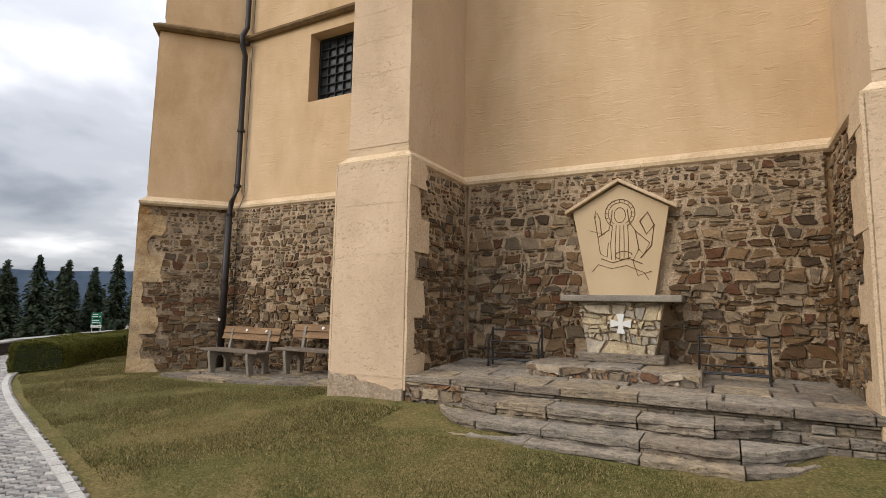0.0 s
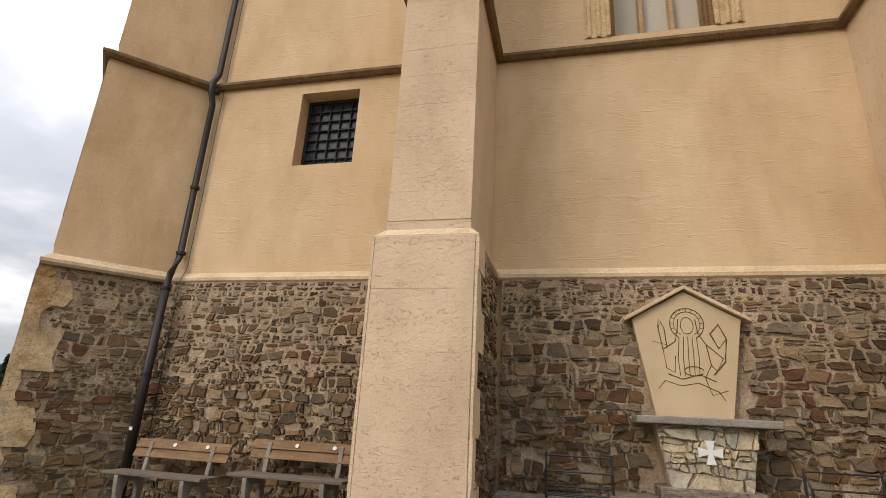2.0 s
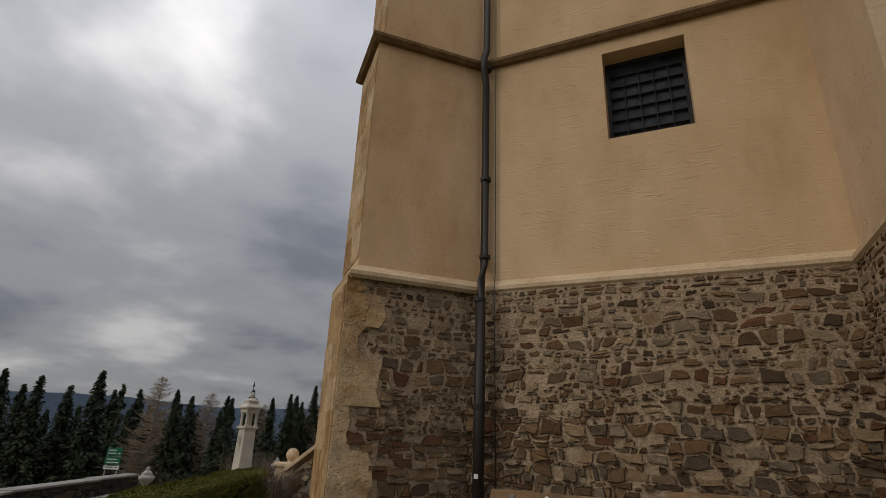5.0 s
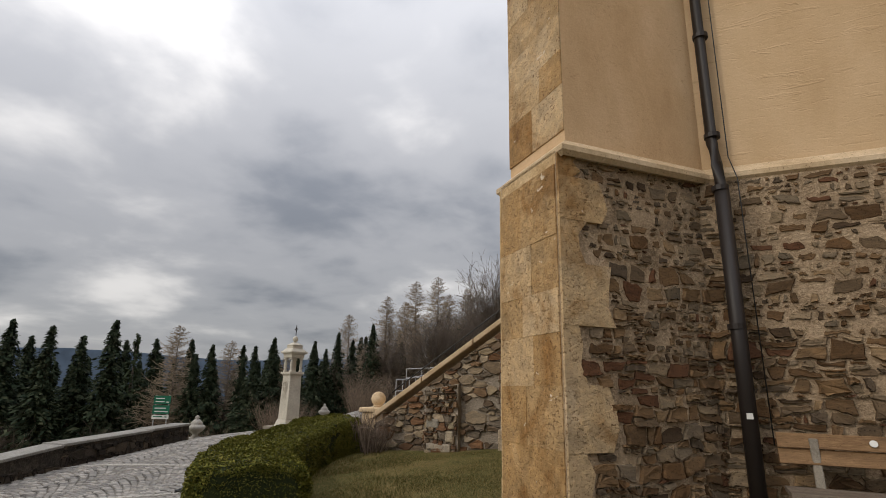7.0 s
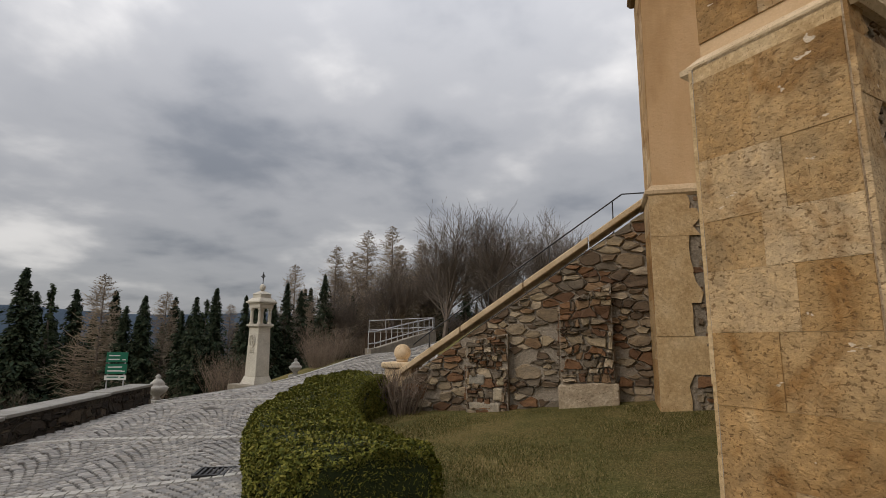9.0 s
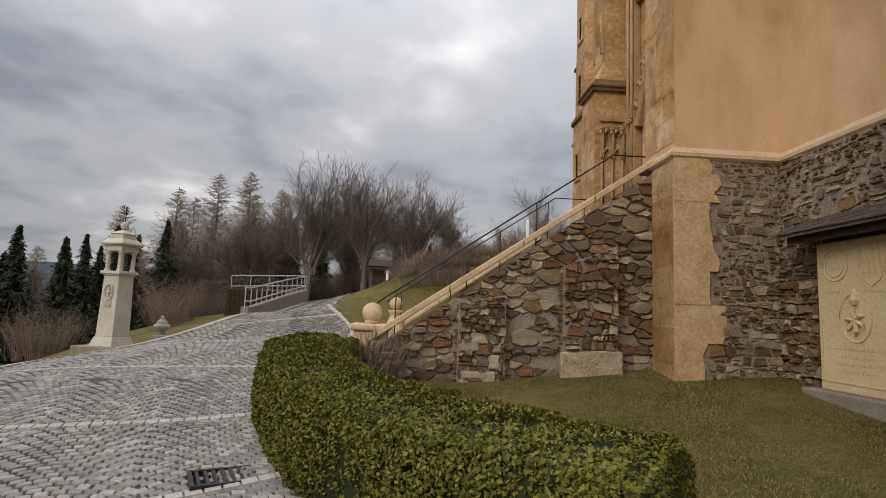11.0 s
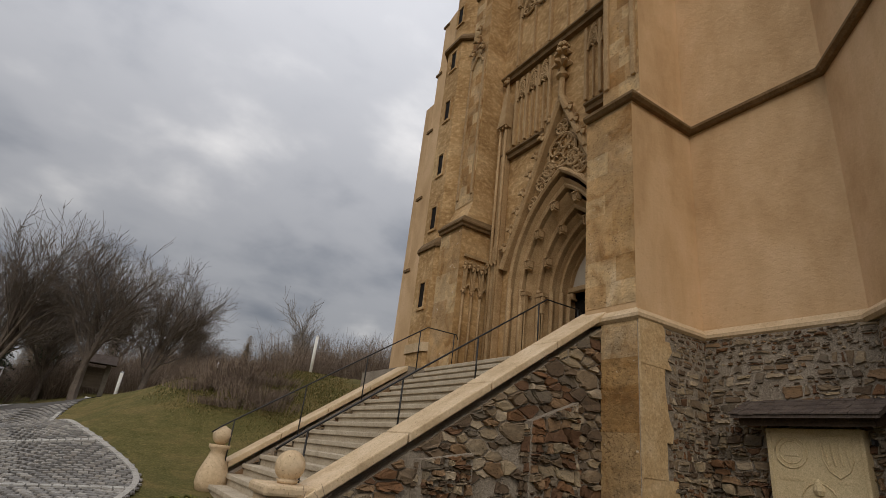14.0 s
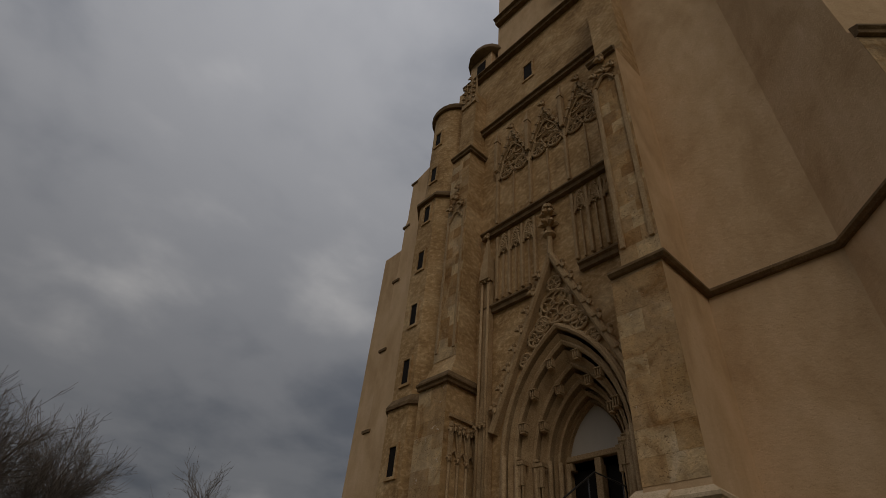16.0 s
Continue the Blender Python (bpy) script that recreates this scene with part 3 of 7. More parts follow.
BASE_EAST = base_core("wall_base_east_bay", [(2.5, YS - PB), (9, YS - PB), (9, YS + .05), (2.5, YS + .05)], LEDGE - .08, M_mortar, "rubble stone wall base of the next bay")
BASE_WEST = base_core("wall_base_west", [(XW - PB, 7.9), (XW - PB, 10.85), (XW + .05, 10.85), (XW + .05, 7.9)], LEDGE - .08, M_mortar_grey, "grey rubble stone wall base beside the stairs")


def ledge(name, path, z, mat, label, rise=0.20, drop=0.16, size=1.0):
    """A sloped moulding run along a plan path; the outside is on the right of the path's direction."""
    m = Mesh()
    prof = [(-0.02, rise), (0.02 * size, rise * 0.8), (0.11 * size, 0.02), (0.15 * size, 0.0), (0.15 * size, -0.05), (0.10 * size, -0.09), (0.09 * size, -drop), (-0.02, -drop)]
    pts = [Vector((p[0], p[1], 0)) for p in path]
    k, v, n = len(prof), [], len(pts)
    for i, p in enumerate(pts):
        d0 = (pts[i] - pts[i - 1]).normalized() if i else (pts[1] - pts[0]).normalized()
        d1 = (pts[i + 1] - pts[i]).normalized() if i < n - 1 else d0
        d = (d0 + d1).normalized()
        side = Vector((d.y, -d.x, 0))
        st = 1 / max(0.4, d.dot(d1))
        v += [(p + side * (o * st)).to_tuple()[:2] + (z + h,) for o, h in prof]
    f = [(i * k + s, i * k + (s + 1) % k, (i + 1) * k + (s + 1) % k, (i + 1) * k + s) for i in range(n - 1) for s in range(k)]
    f += [tuple(range(k - 1, -1, -1)), tuple(range((n - 1) * k, n * k))]
    m.add(v, f)
    return structure(name, m, mat, label, "moulding")


# plan of the corner buttress, set at 45 degrees
DG = math.sqrt(0.5)


def diag(proj, grow=0.0):
    """Corners of the corner buttress for a projection: foot on the south wall, south corner, north corner, foot on the west wall."""
    w = 1.05 / 2 + grow
    mid_x, mid_y = -8.72 + 0.0, 8.53
    o = (mid_x - DG * 2.535, mid_y - DG * 2.535)
    cx, cy = o[0] + DG * (2.535 - proj - grow), o[1] + DG * (2.535 - proj - grow)
    s = (cx + DG * w, cy - DG * w)
    n = (cx - DG * w, cy + DG * w)
    foot_s = (s[0] + (YS + .1 - s[1]), YS + .1)
    foot_n = (XW + .1, n[1] + (XW + .1 - n[0]))
    return [foot_s, s, n, foot_n]


def straight(cx, proj, w):
    return [(cx + w / 2, YS + .1), (cx + w / 2, YS - proj), (cx - w / 2, YS - proj), (cx - w / 2, YS + .1)]


def buttress(name, shape, stages, mats, label):
    """stages: (z0, z1, projection) from the ground up, each closed by a sloping top to the next."""
    root = thing(name, label, "buttress", "buttresses of the church", "structure", at=(shape(1)[1][0], shape(1)[1][1], 0.4))
    for i, (z0, z1, proj) in enumerate(stages):
        m = Mesh()
        m.prism(shape(proj), z0, z1)
        if i + 1 < len(stages) and stages[i + 1][2] < proj - 0.01:
            nxt = stages[i + 1]
            m.prism(shape(proj), z1, nxt[0] + 0.0, top=shape(nxt[2]))
        part("stage", m, mats[min(i, len(mats) - 1)], root)
    return root


def mid_shape(cx):
    return lambda proj: straight(cx, proj, 1.02 if proj < 1.8 else 1.18)


for nm, cx in (("buttress_middle", -4.07), ("buttress_east", 1.98)):
    buttress(nm, mid_shape(cx), [(-0.5, 3.78, 1.85), (3.86, 7.5, 1.72), (7.6, 15.5, 1.66)], [M_buttress], "tall pale rendered church buttress with sloped offsets")
    jag = [(cx - .60 + 1.2 * i / 14, .86 + .10 * noise.noise(Vector((i * .55, cx, 0))) - .012 * i) for i in range(15)]
    foot = Mesh().extrude([(cx - .60, YS - 1.885, -.4), (cx + .60, YS - 1.885, -.4)] + [(x, YS - 1.885, z) for x, z in jag[::-1]], (0, 1.2, 0))
    structure(nm.replace("buttress", "buttress_foot"), foot, M_crumbled, "crumbled rough mortar foot of the buttress", "wall base")
buttress("buttress_corner", lambda p: diag(p), [(-0.5, 3.78, 2.62), (3.86, 7.5, 2.5), (7.6, 10.0, 2.42), (10.1, 12.35, 2.36), (12.5, 17.0, 2.24)], [M_quoin, M_plaster_plain], "diagonal ochre sandstone corner buttress with stepped top")

# the pale ledge above the stone base and the dark string course, running round every buttress


def run(grow):
    """Plan line of the south and west walls with their buttresses; the outside is on the right going west."""
    line = [(9.0, YS)]
    for cx in (1.98, -4.07):
        a = straight(cx, 1.72 + grow, 1.02 + 2 * grow)
        line += [(a[0][0], YS), a[1], a[2], (a[3][0], YS)]
    d = diag(2.5, grow)
    line += [(d[0][0] - .1, YS), d[1], d[2], (XW, d[3][1] - .1)]
    line += [(XW, 10.85), (-10.86, 10.85), (-10.86, 11.8)]
    return [(p[0], p[1]) for p in line]


ledge("trim_base_ledge", run(0.0)[::-1], LEDGE, M_ledge, "pale weathered stone ledge above the rubble base", rise=0.12, drop=0.07, size=0.8)
ledge("trim_string_course", run(0.0)[::-1], STRING, M_string, "dark weathered string course round the buttresses", rise=0.10, drop=0.10, size=0.8)


# ---- windows ----
D = diag(2.44)
for nm, z, k in (("trim_corner_drip_low", 10.03, 2.42), ("trim_corner_drip_high", 12.42, 2.36)):
    D = diag(k)
    ledge(nm, [D[2], D[1]][::1], z, M_string, "short dark drip moulding on the buttress face", rise=.12, drop=.16, size=.9)
for nm, cx in (("trim_middle_drip", -4.07), ("trim_east_drip", 1.98)):
    ledge(nm, [(cx - .55, YS - 1.66), (cx + .55, YS - 1.66)], 10.6, M_string, "short dark drip moulding on the buttress face", rise=.12, drop=.16, size=.9)


def leaded(m, u0, u1, z0, z1, y, nu, nz):
    for i in range(nu + 1):
        u = u0 + (u1 - u0) * i / nu
        m.box(u - .007, y - .03, z0, u + .007, y + .01, z1)
    for j in range(nz + 1):
        z = z0 + (z1 - z0) * j / nz
        m.box(u0, y - .035, z - .008, u1, y + .012, z + .008)


def square_window():
    w = tagged(new("window_1"), "square dark leaded window in a plain plaster reveal", "window", kind="structure")
    w.location = (-6.5, YS + .3, 5.8)
    part("window_frame", Mesh().box(-7.05, 7.88, 5.8, -7.0, 7.96, 7.23).box(-6.0, 7.88, 5.8, -5.95, 7.96, 7.23).box(-7.0, 7.88, 5.8, -6.0, 7.96, 5.85).box(-7.0, 7.88, 7.18, -6.0, 7.96, 7.23), M_iron, w)
    nu, nz = 5, 7
    for i in range(nu):
        for j in range(nz):
            a, b = -7.0 + i * 1.0 / nu, 5.85 + j * 1.33 / nz
            tilt = random.uniform(-.0015, .0015)
            part("pane", Mesh().add([(a, 7.915 + tilt, b), (a + 1 / nu, 7.915 - tilt, b), (a + 1 / nu, 7.915 + tilt, b + 1.33 / nz), (a, 7.915 - tilt, b + 1.33 / nz),
                                     (a, 7.925 + tilt, b), (a + 1 / nu, 7.925 - tilt, b), (a + 1 / nu, 7.925 + tilt, b + 1.33 / nz), (a, 7.925 - tilt, b + 1.33 / nz)],
                                    [(0, 1, 2, 3), (7, 6, 5, 4), (0, 4, 5, 1), (1, 5, 6, 2), (2, 6, 7, 3), (3, 7, 4, 0)]), M_glass, w)
    bars = Mesh()
    leaded(bars, -7.0, -6.0, 5.85, 7.18, 7.90, nu, nz)
    part("leading", bars, M_lead, w)


square_window()


def tall_window(name, hole, lights, sill):
    u0, u1, z0, z1 = hole
    w = tagged(new(name), "tall gothic leaded window with moulded stone reveal", "window", kind="structure")
    w.location = ((u0 + u1) / 2, YS, sill)
    lo = z0 - (.26 if sill == z0 else 0.0)
    m = Mesh().box(u0 - .40, YS - .012, lo, u0, YS + .02, z1).box(u1, YS - .012, lo, u1 + .40, YS + .02, z1)
    if sill == z0:
        m.box(u0, YS - .012, lo, u1, YS + .02, z0)
    part("stone_surround", m, M_quoin, w)
    for k in range(3):
        o = 0.36 - k * 0.15
        m = Mesh()
        yy = YS - 0.04
        for a, b in ((u0 - o, u0 - o + 0.075), (u1 + o - 0.075, u1 + o)):
            m.box(a, yy, z0 - (0.30 - 0.1 * k if sill == z0 else 0.0), b, YS + .02, z1)
        part("jamb_moulding", m, M_quoin, w, bevel=0.02)
    # inner splay ribs
    m = Mesh()
    for a in (u0, u1):
        sgn = 1 if a == u0 else -1
        for k in range(3):
            m.tube([(a + sgn * 0.03 * (k + .3), YS + .10 + .14 * k, z0), (a + sgn * 0.03 * (k + .3), YS + .10 + .14 * k, z1)], 0.05, 8)
    part("jamb_shafts", m, M_carved, w, smooth=True)
    n = lights
    span = (u1 - u0 - .12) / n
    for i in range(n + 1):
        x = u0 + .06 + span * i
        part("mullion", Mesh().prism([(x - .05, YS + .42), (x - .03, YS + .34), (x + .03, YS + .34), (x + .05, YS + .42), (x + .05, YS + .55), (x - .05, YS + .55)], z0, z1), M_carved, w)
    part("sill", Mesh().prism([(u0, YS + .02), (u1, YS + .02), (u1, YS + .6), (u0, YS + .6)], z0 - .1, [z0 + .02, z0 + .02, z0 + .2, z0 + .2]), M_carved, w)
    if sill > z0:
        for i in range(n):
            part("blind_panel", Mesh().box(u0 + .10 + span * i, YS + .46, z0, u0 + .02 + span * (i + 1), YS + .52, sill), M_tympanum, w)
    for i in range(n):
        a, b = u0 + .11 + span * i, u0 + .01 + span * (i + 1)
        rows = int((z1 - sill) / 0.22)
        g = Mesh()
        for j in range(rows):
            for q in range(2):
                e0, e1 = a + (b - a) * q / 2, a + (b - a) * (q + 1) / 2
                s, t = sill + (z1 - sill) * j / rows, sill + (z1 - sill) * (j + 1) / rows
                k = random.uniform(-.0025, .0025)
                g.add([(e0, YS + .46 + k, s), (e1, YS + .46 - k, s), (e1, YS + .46 + k, t), (e0, YS + .46 - k, t)], [(0, 1, 2, 3)])
        part("glass", g, M_glass, w)
        bars = Mesh()
        leaded(bars, a, b, sill, z1, YS + .45, 2, rows)
        part("leading", bars, M_lead, w)


tall_window("window_2", TALL1, 2, TALL1[2])
tall_window("window_3", TALL2, 3, 9.45)

# ---- tower front with the portal ----
PC, SPRING, LAND = 14.41, 5.6, 3.4


def arch(w, z0, x, steps=9, rise=None):
    """Points of a pointed arch of half width w, from its foot at one side to the other."""
    r = 2 * w if rise is None else (rise * rise + w * w) / (2 * w)
    end = math.asin(min(1, (rise if rise else math.sqrt(3) * w) / r))
    pts = [(x, PC + w, z0)]
    pts += [(x, PC + w - r + r * math.cos(end * i / steps), SPRING + r * math.sin(end * i / steps)) for i in range(steps + 1)]
    back = [(p[0], 2 * PC - p[1], p[2]) for p in pts[:-1]][::-1]
    return pts + back


def portal_wall():
    """The front wall with a pointed opening, built of a rectangle with the arch cut out."""
    m = Mesh()
    inner = arch(1.66, LAND - .3, XF)
    y0, y1, z0, z1 = 10.9, 18.9, LAND - .3, 22.2
    top = len(inner) // 2
    left = [(XF, y1, z0)] + inner[:top + 1] + [(XF, PC, z1), (XF, y1, z1)]
    right = [(XF, PC, z1)] + inner[top:] + [(XF, y0, z0), (XF, y0, z1)]
    for side in (left, right):
        m.extrude(side, (1.6, 0, 0))
    return structure("tower_front", m, M_facade, "weathered sandstone tower front round a pointed portal", "wall")


portal_wall()
structure("tower_core", Mesh().box(-6.6, 10.9, -0.5, -5.6, 20.5, 26.0), M_facade, "sandstone tower body behind the front", "wall")


def portal():
    p = tagged(new("portal"), "deep gothic portal with stepped archivolts and empty niches", "portal", kind="structure")
    p.location = (XF, PC, LAND)
    orders = [(1.62, -8.98, .16), (1.42, -8.78, .24), (1.16, -8.45, .17), (0.98, -8.2, .17), (0.86, -7.98, .12), (0.79, -7.8, .10)]
    for w, x, d in orders:
        prof = [(-.02, -.30), (-.02, .02), (.03, .06), (.07, .05), (.09, 0), (.12, -.02), (.14, -.12), (.14, -.30)]
        m = Mesh().sweep(arch(w, LAND, x), [(-a, b) for a, b in prof], (-1, 0, 0))
        part("archivolt", m, M_carved, p)
        for sgn in (1, -1):
            part("shaft", Mesh().tube([(x - .05, PC + sgn * (w - .05), LAND), (x - .05, PC + sgn * (w - .05), SPRING + .1)], .055, 8), M_carved, p, smooth=True)
    # concave zones between the orders
    for (wa, xa, _), (wb, xb, _) in zip(orders[:-1], orders[1:]):
        A, B = arch(wa - .08, LAND, xa + .05), arch(wb, LAND, xb + .05)
        m = Mesh()
        n = len(A)
        m.add(A + B, [(i, i + 1, n + i + 1, n + i) for i in range(n - 1)])
        part("hollow", m, M_carved, p)
    # empty consoles and canopies for figures
    for w, x, n in ((1.40, -8.72, 4), (1.14, -8.40, 3)):
        r = 2 * w
        for sgn in (1, -1):
            for i in range(n):
                a = math.radians(60) * (i + .0) / (n - .3)
                y, z = w - r + r * math.cos(a), SPRING + r * math.sin(a)
                c = Vector((x - .10, PC + sgn * (y - .09), z))
                m = Mesh()
                for q in range(3):
                    yy = c.y + (q - 1) * .06
                    m.prism([(c.x - .05, yy - .022), (c.x - .02, yy + .022), (c.x + .12, yy + .022), (c.x + .12, yy - .022)], c.z - .15, c.z + .02)
                m.box(c.x - .06, c.y - .09, c.z + .02, c.x + .14, c.y + .09, c.z + .05)
                m.box(c.x - .03, c.y - .06, c.z - .19, c.x + .12, c.y + .06, c.z - .15)
                part("canopy", m, M_carved, p, bevel=0.012)
            # tall niches on the jambs below the arch
            y = PC + sgn * (w - .10)
            m = Mesh()
            for q in (-1, 0, 1):
                m.tube([(x - .1, y + q * .09, LAND), (x - .1, y + q * .09, 5.3)], .022, 6)
                m.prism([(x - .14, y + q * .09 - .035), (x - .06, y + q * .09 - .035), (x - .06, y + q * .09 + .035), (x - .14, y + q * .09 + .035)], 5.1, 5.52)
            m.box(x - .16, y - .14, 5.52, x + .05, y + .14, 5.6)
            part("niche", m, M_carved, p)
    # tympanum, lintel, doors and middle post
    ty = arch(.82, 5.82, -7.72)
    part("tympanum", Mesh().extrude(ty, (.1, 0, 0)), M_tympanum, p)
    part("lintel", Mesh().box(-7.86, PC - .80, 5.74, -7.6, PC + .80, 5.86), M_carved, p, bevel=.015)
    for sgn in (1, -1):
        part("corbel", Mesh().box(-7.84, PC + sgn * .72 - .08, 5.56, -7.62, PC + sgn * .72 + .08, 5.74), M_carved, p, bevel=.03)
    part("middle_post", Mesh().box(-7.84, PC - .08, LAND, -7.64, PC + .08, 5.74), M_carved, p, bevel=.02)
    for sgn in (1, -1):
        d = part("door", Mesh().box(-7.60, PC + sgn * .42 - .36, LAND, -7.52, PC + sgn * .42 + .36, 5.74), M_door_and_hollow, p, "almost black wooden door leaf")
        part("door_handle", Mesh().box(-7.64, PC + sgn * .12 - .015, 4.4, -7.60, PC + sgn * .12 + .015, 4.6), M_iron, d)
    return p


PORTAL = portal()


def crocket(m, c, s):
    """A small curled leaf knob."""
    c = Vector(c)
    for k in range(5):
        a = k * 2.1
        d = Vector((-.6, math.cos(a) * .8, math.sin(a) * .8)) * s
        m.tube([c, c + d * .6, c + d + Vector((0, 0, -.3 * s))], [s * .35, s * .42, s * .12], 5)


def rose(m, c, r, petals, x):
    """Round tracery: a ring with lobed rings inside it."""
    ring = [(x, c[0] + r * math.cos(t * math.pi / 12), c[1] + r * math.sin(t * math.pi / 12)) for t in range(24)]
    m.tube(ring + ring[:2], .04, 6)
    for k in range(petals):
        a = 2 * math.pi * k / petals + .5
        cc = (c[0] + r * .56 * math.cos(a), c[1] + r * .56 * math.sin(a))
        rr = r * .40
        lobe = [(x, cc[0] + rr * math.cos(t * math.pi / 6), cc[1] + rr * math.sin(t * math.pi / 6)) for t in range(12)]
        m.tube(lobe + lobe[:2], .03, 5)
        for q in range(3):
            b = a + q * 2.09
            m.tube([(x, cc[0] + rr * math.cos(b), cc[1] + rr * math.sin(b)), (x, cc[0] + rr * .35 * math.cos(b + .6), cc[1] + rr * .35 * math.sin(b + .6))], .022, 5)


def gable():
    g = tagged(new("portal_gable"), "steep crocketed tracery gable over the portal with leafy finial", "gable", kind="structure")
    g.location = (XF, PC, 8.5)
    apex, foot = (PC, 10.55), (1.95, 6.3)
    for sgn in (1, -1):
        a = Vector((-9.02, PC + sgn * foot[0], foot[1]))
        b = Vector((-9.02, apex[0], apex[1]))
        prof = [(-.09, -.12), (-.09, .05), (-.04, .10), (.04, .10), (.09, .05), (.09, -.12)]
        part("gable_rib", Mesh().sweep([a, b], prof, (-1, 0, 0)), M_carved, g)
        for k in range(8):
            t = .12 + .86 * k / 8
            c = a.lerp(b, t) + Vector((-.03, sgn * .12, .05))
            m = Mesh()
            crocket(m, c, .17)
            part("crocket", m, M_carved, g)
    m = Mesh()
    rose(m, (PC, 9.0), .46, 4, -8.95)
    rose(m, (PC + .62, 8.35), .24, 3, -8.95)
    rose(m, (PC, 9.68), .20, 3, -8.95)
    rose(m, (PC + .40, 8.62), .20, 3, -8.96)
    rose(m, (PC - .40, 8.62), .20, 3, -8.96)
    rose(m, (PC + .95, 7.85), .17, 3, -8.95)
    rose(m, (PC - .95, 7.85), .17, 3, -8.95)
    rose(m, (PC - .62, 8.35), .22, 3, -8.95)
    part("tracery", m, M_carved, g)
    part("finial_stem", Mesh().tube([(-9.02, PC, 10.4), (-9.02, PC, 11.3)], [.1, .07], 8), M_carved, g)
    part("finial_collar", Mesh().lathe([(.08, 0), (.17, .06), (.17, .13), (.08, .2)], (-9.02, PC, 11.15), 12), M_carved, g)
    m = Mesh()
    for z, s in ((11.55, .30), (11.95, .24), (12.2, .16)):
        for k in range(6):
            a = k * math.pi / 3
            d = Vector((math.cos(a), math.sin(a), .35)) * s
            c = Vector((-9.02, PC, z))
            m.tube([c, c + d * .7, c + d + Vector((0, 0, -.1))], [.07, .09, .03], 5)
    m.tube([(-9.02, PC, 11.2), (-9.02, PC, 12.3)], [.08, .05], 6)
    part("finial", m, M_carved, g)


gable()
for nm, z, y0, y1, big_l in (("trim_tower_string_low_north", 9.85, 15.15, 16.9, 1), ("trim_tower_string_low_south", 9.85, 11.6, 13.6, 1), ("trim_tower_string_mid", 12.65, 11.6, 16.95, 1.2),
                             ("trim_tower_string_high", 18.0, 11.4, 17.2, 1.2), ("trim_tower_cornice", 22.0, 11.0, 18.4, 1.6)):
    ledge(nm, [(XF, y1), (XF, y0)], z, M_string, "dark weathered moulding across the tower front", rise=.2, drop=.2, size=big_l * 1.3)


def blind_lights(name, y0, y1, n, z0, z1, head, label, gabled=False):
    g = tagged(new(name), label, "tracery panel", kind="structure")
    g.location = (XF, (y0 + y1) / 2, z0)
    span = (y1 - y0) / n
    for i in range(n + 1):
        y = y0 + span * i
        part("mullion", Mesh().box(XF - .10, y - .045, z0, XF + .02, y + .045, z1), M_carved, g, bevel=.02)
    for i in range(n):
        c = y0 + span * (i + .5)
        w = span / 2 - .05
        m = Mesh()
        pts = [(XF - .06, c + w * math.cos(t * math.pi / 10), z1 - head + w * 1.1 * math.sin(t * math.pi / 10)) for t in range(11)]
        m.tube(pts, .035, 5)
        for sgn in (1, -1):
            m.tube([(XF - .06, c + sgn * w * .5 + w * .45 * math.cos(t * math.pi / 6), z1 - head * .95 + w * .5 * math.sin(t * math.pi / 6)) for t in range(7)], .026, 5)
        rose(m, (c, z1 - head * .42), w * .78, 3, XF - .05)
        rose(m, (c, z1 - head * .42 + w * 1.25), w * .42, 3, XF - .05)
        for sgn in (1, -1):
            rose(m, (c + sgn * w * .5, z1 - head * .42 - w * 1.05), w * .40, 3, XF - .05)
            m.tube([(XF - .07, c + sgn * w, z1 - head), (XF - .07, c + sgn * w * .6, z1 - head * .4), (XF - .07, c, z1 - .02)], .03, 5)
        m.box(XF - .07, c - .02, z0, XF + .01, c + .02, z1 - head)
        part("tracery", m, M_carved, g)
        if gabled:
            for sgn in (1, -1):
                a, b = Vector((XF - .08, c + sgn * (w + .05), z1 - head * .7)), Vector((XF - .08, c, z1 + .55))
                part("gable_rib", Mesh().sweep([a, b], [(-.05, -.08), (-.05, .05), (.05, .05), (.05, -.08)], (-1, 0, 0)), M_carved, g)
            m = Mesh()
            for k in range(5):
                for sgn in (1, -1):
                    crocket(m, Vector((XF - .1, c + sgn * (w + .05) * (1 - k / 5), z1 - head * .7 + (head * .7 + .55) * k / 5)), .10)
            crocket(m, (XF - .1, c, z1 + .75), .2)
            part("crockets", m, M_carved, g)
    return g


blind_lights("tracery_panel_low_north", 14.95, 16.35, 3, 10.05, 12.3, .75, "three blind tracery lights on the tower front")
blind_lights("tracery_panel_low_south", 12.3, 13.65, 3, 10.05, 12.3, .75, "blind tracery lights beside the finial")
blind_lights("tracery_panel_high", 12.3, 16.4, 3, 12.9, 16.3, 1.5, "three tall gabled blind windows with rich tracery", gabled=True)
for k, y in enumerate((12.3, 13.67, 15.03, 16.4)):
    pin = tagged(new("pinnacle"), "slender stone pinnacle on the tower front", "pinnacle", "pinnacles of the tower", "structure")
    pin.location = (XF - .12, y, 15.8)
    part("shaft", Mesh().box(XF - .2, y - .07, 15.2, XF, y + .07, 16.7), M_carved, pin, bevel=.02)
    part("spire", Mesh().prism([(XF - .22, y - .09), (XF - .02, y - .09), (XF - .02, y + .09), (XF - .22, y + .09)], 16.7, 17.3, top=[(XF - .13, y - .01), (XF - .11, y - .01), (XF - .11, y + .01), (XF - .13, y + .01)]), M_carved, pin)


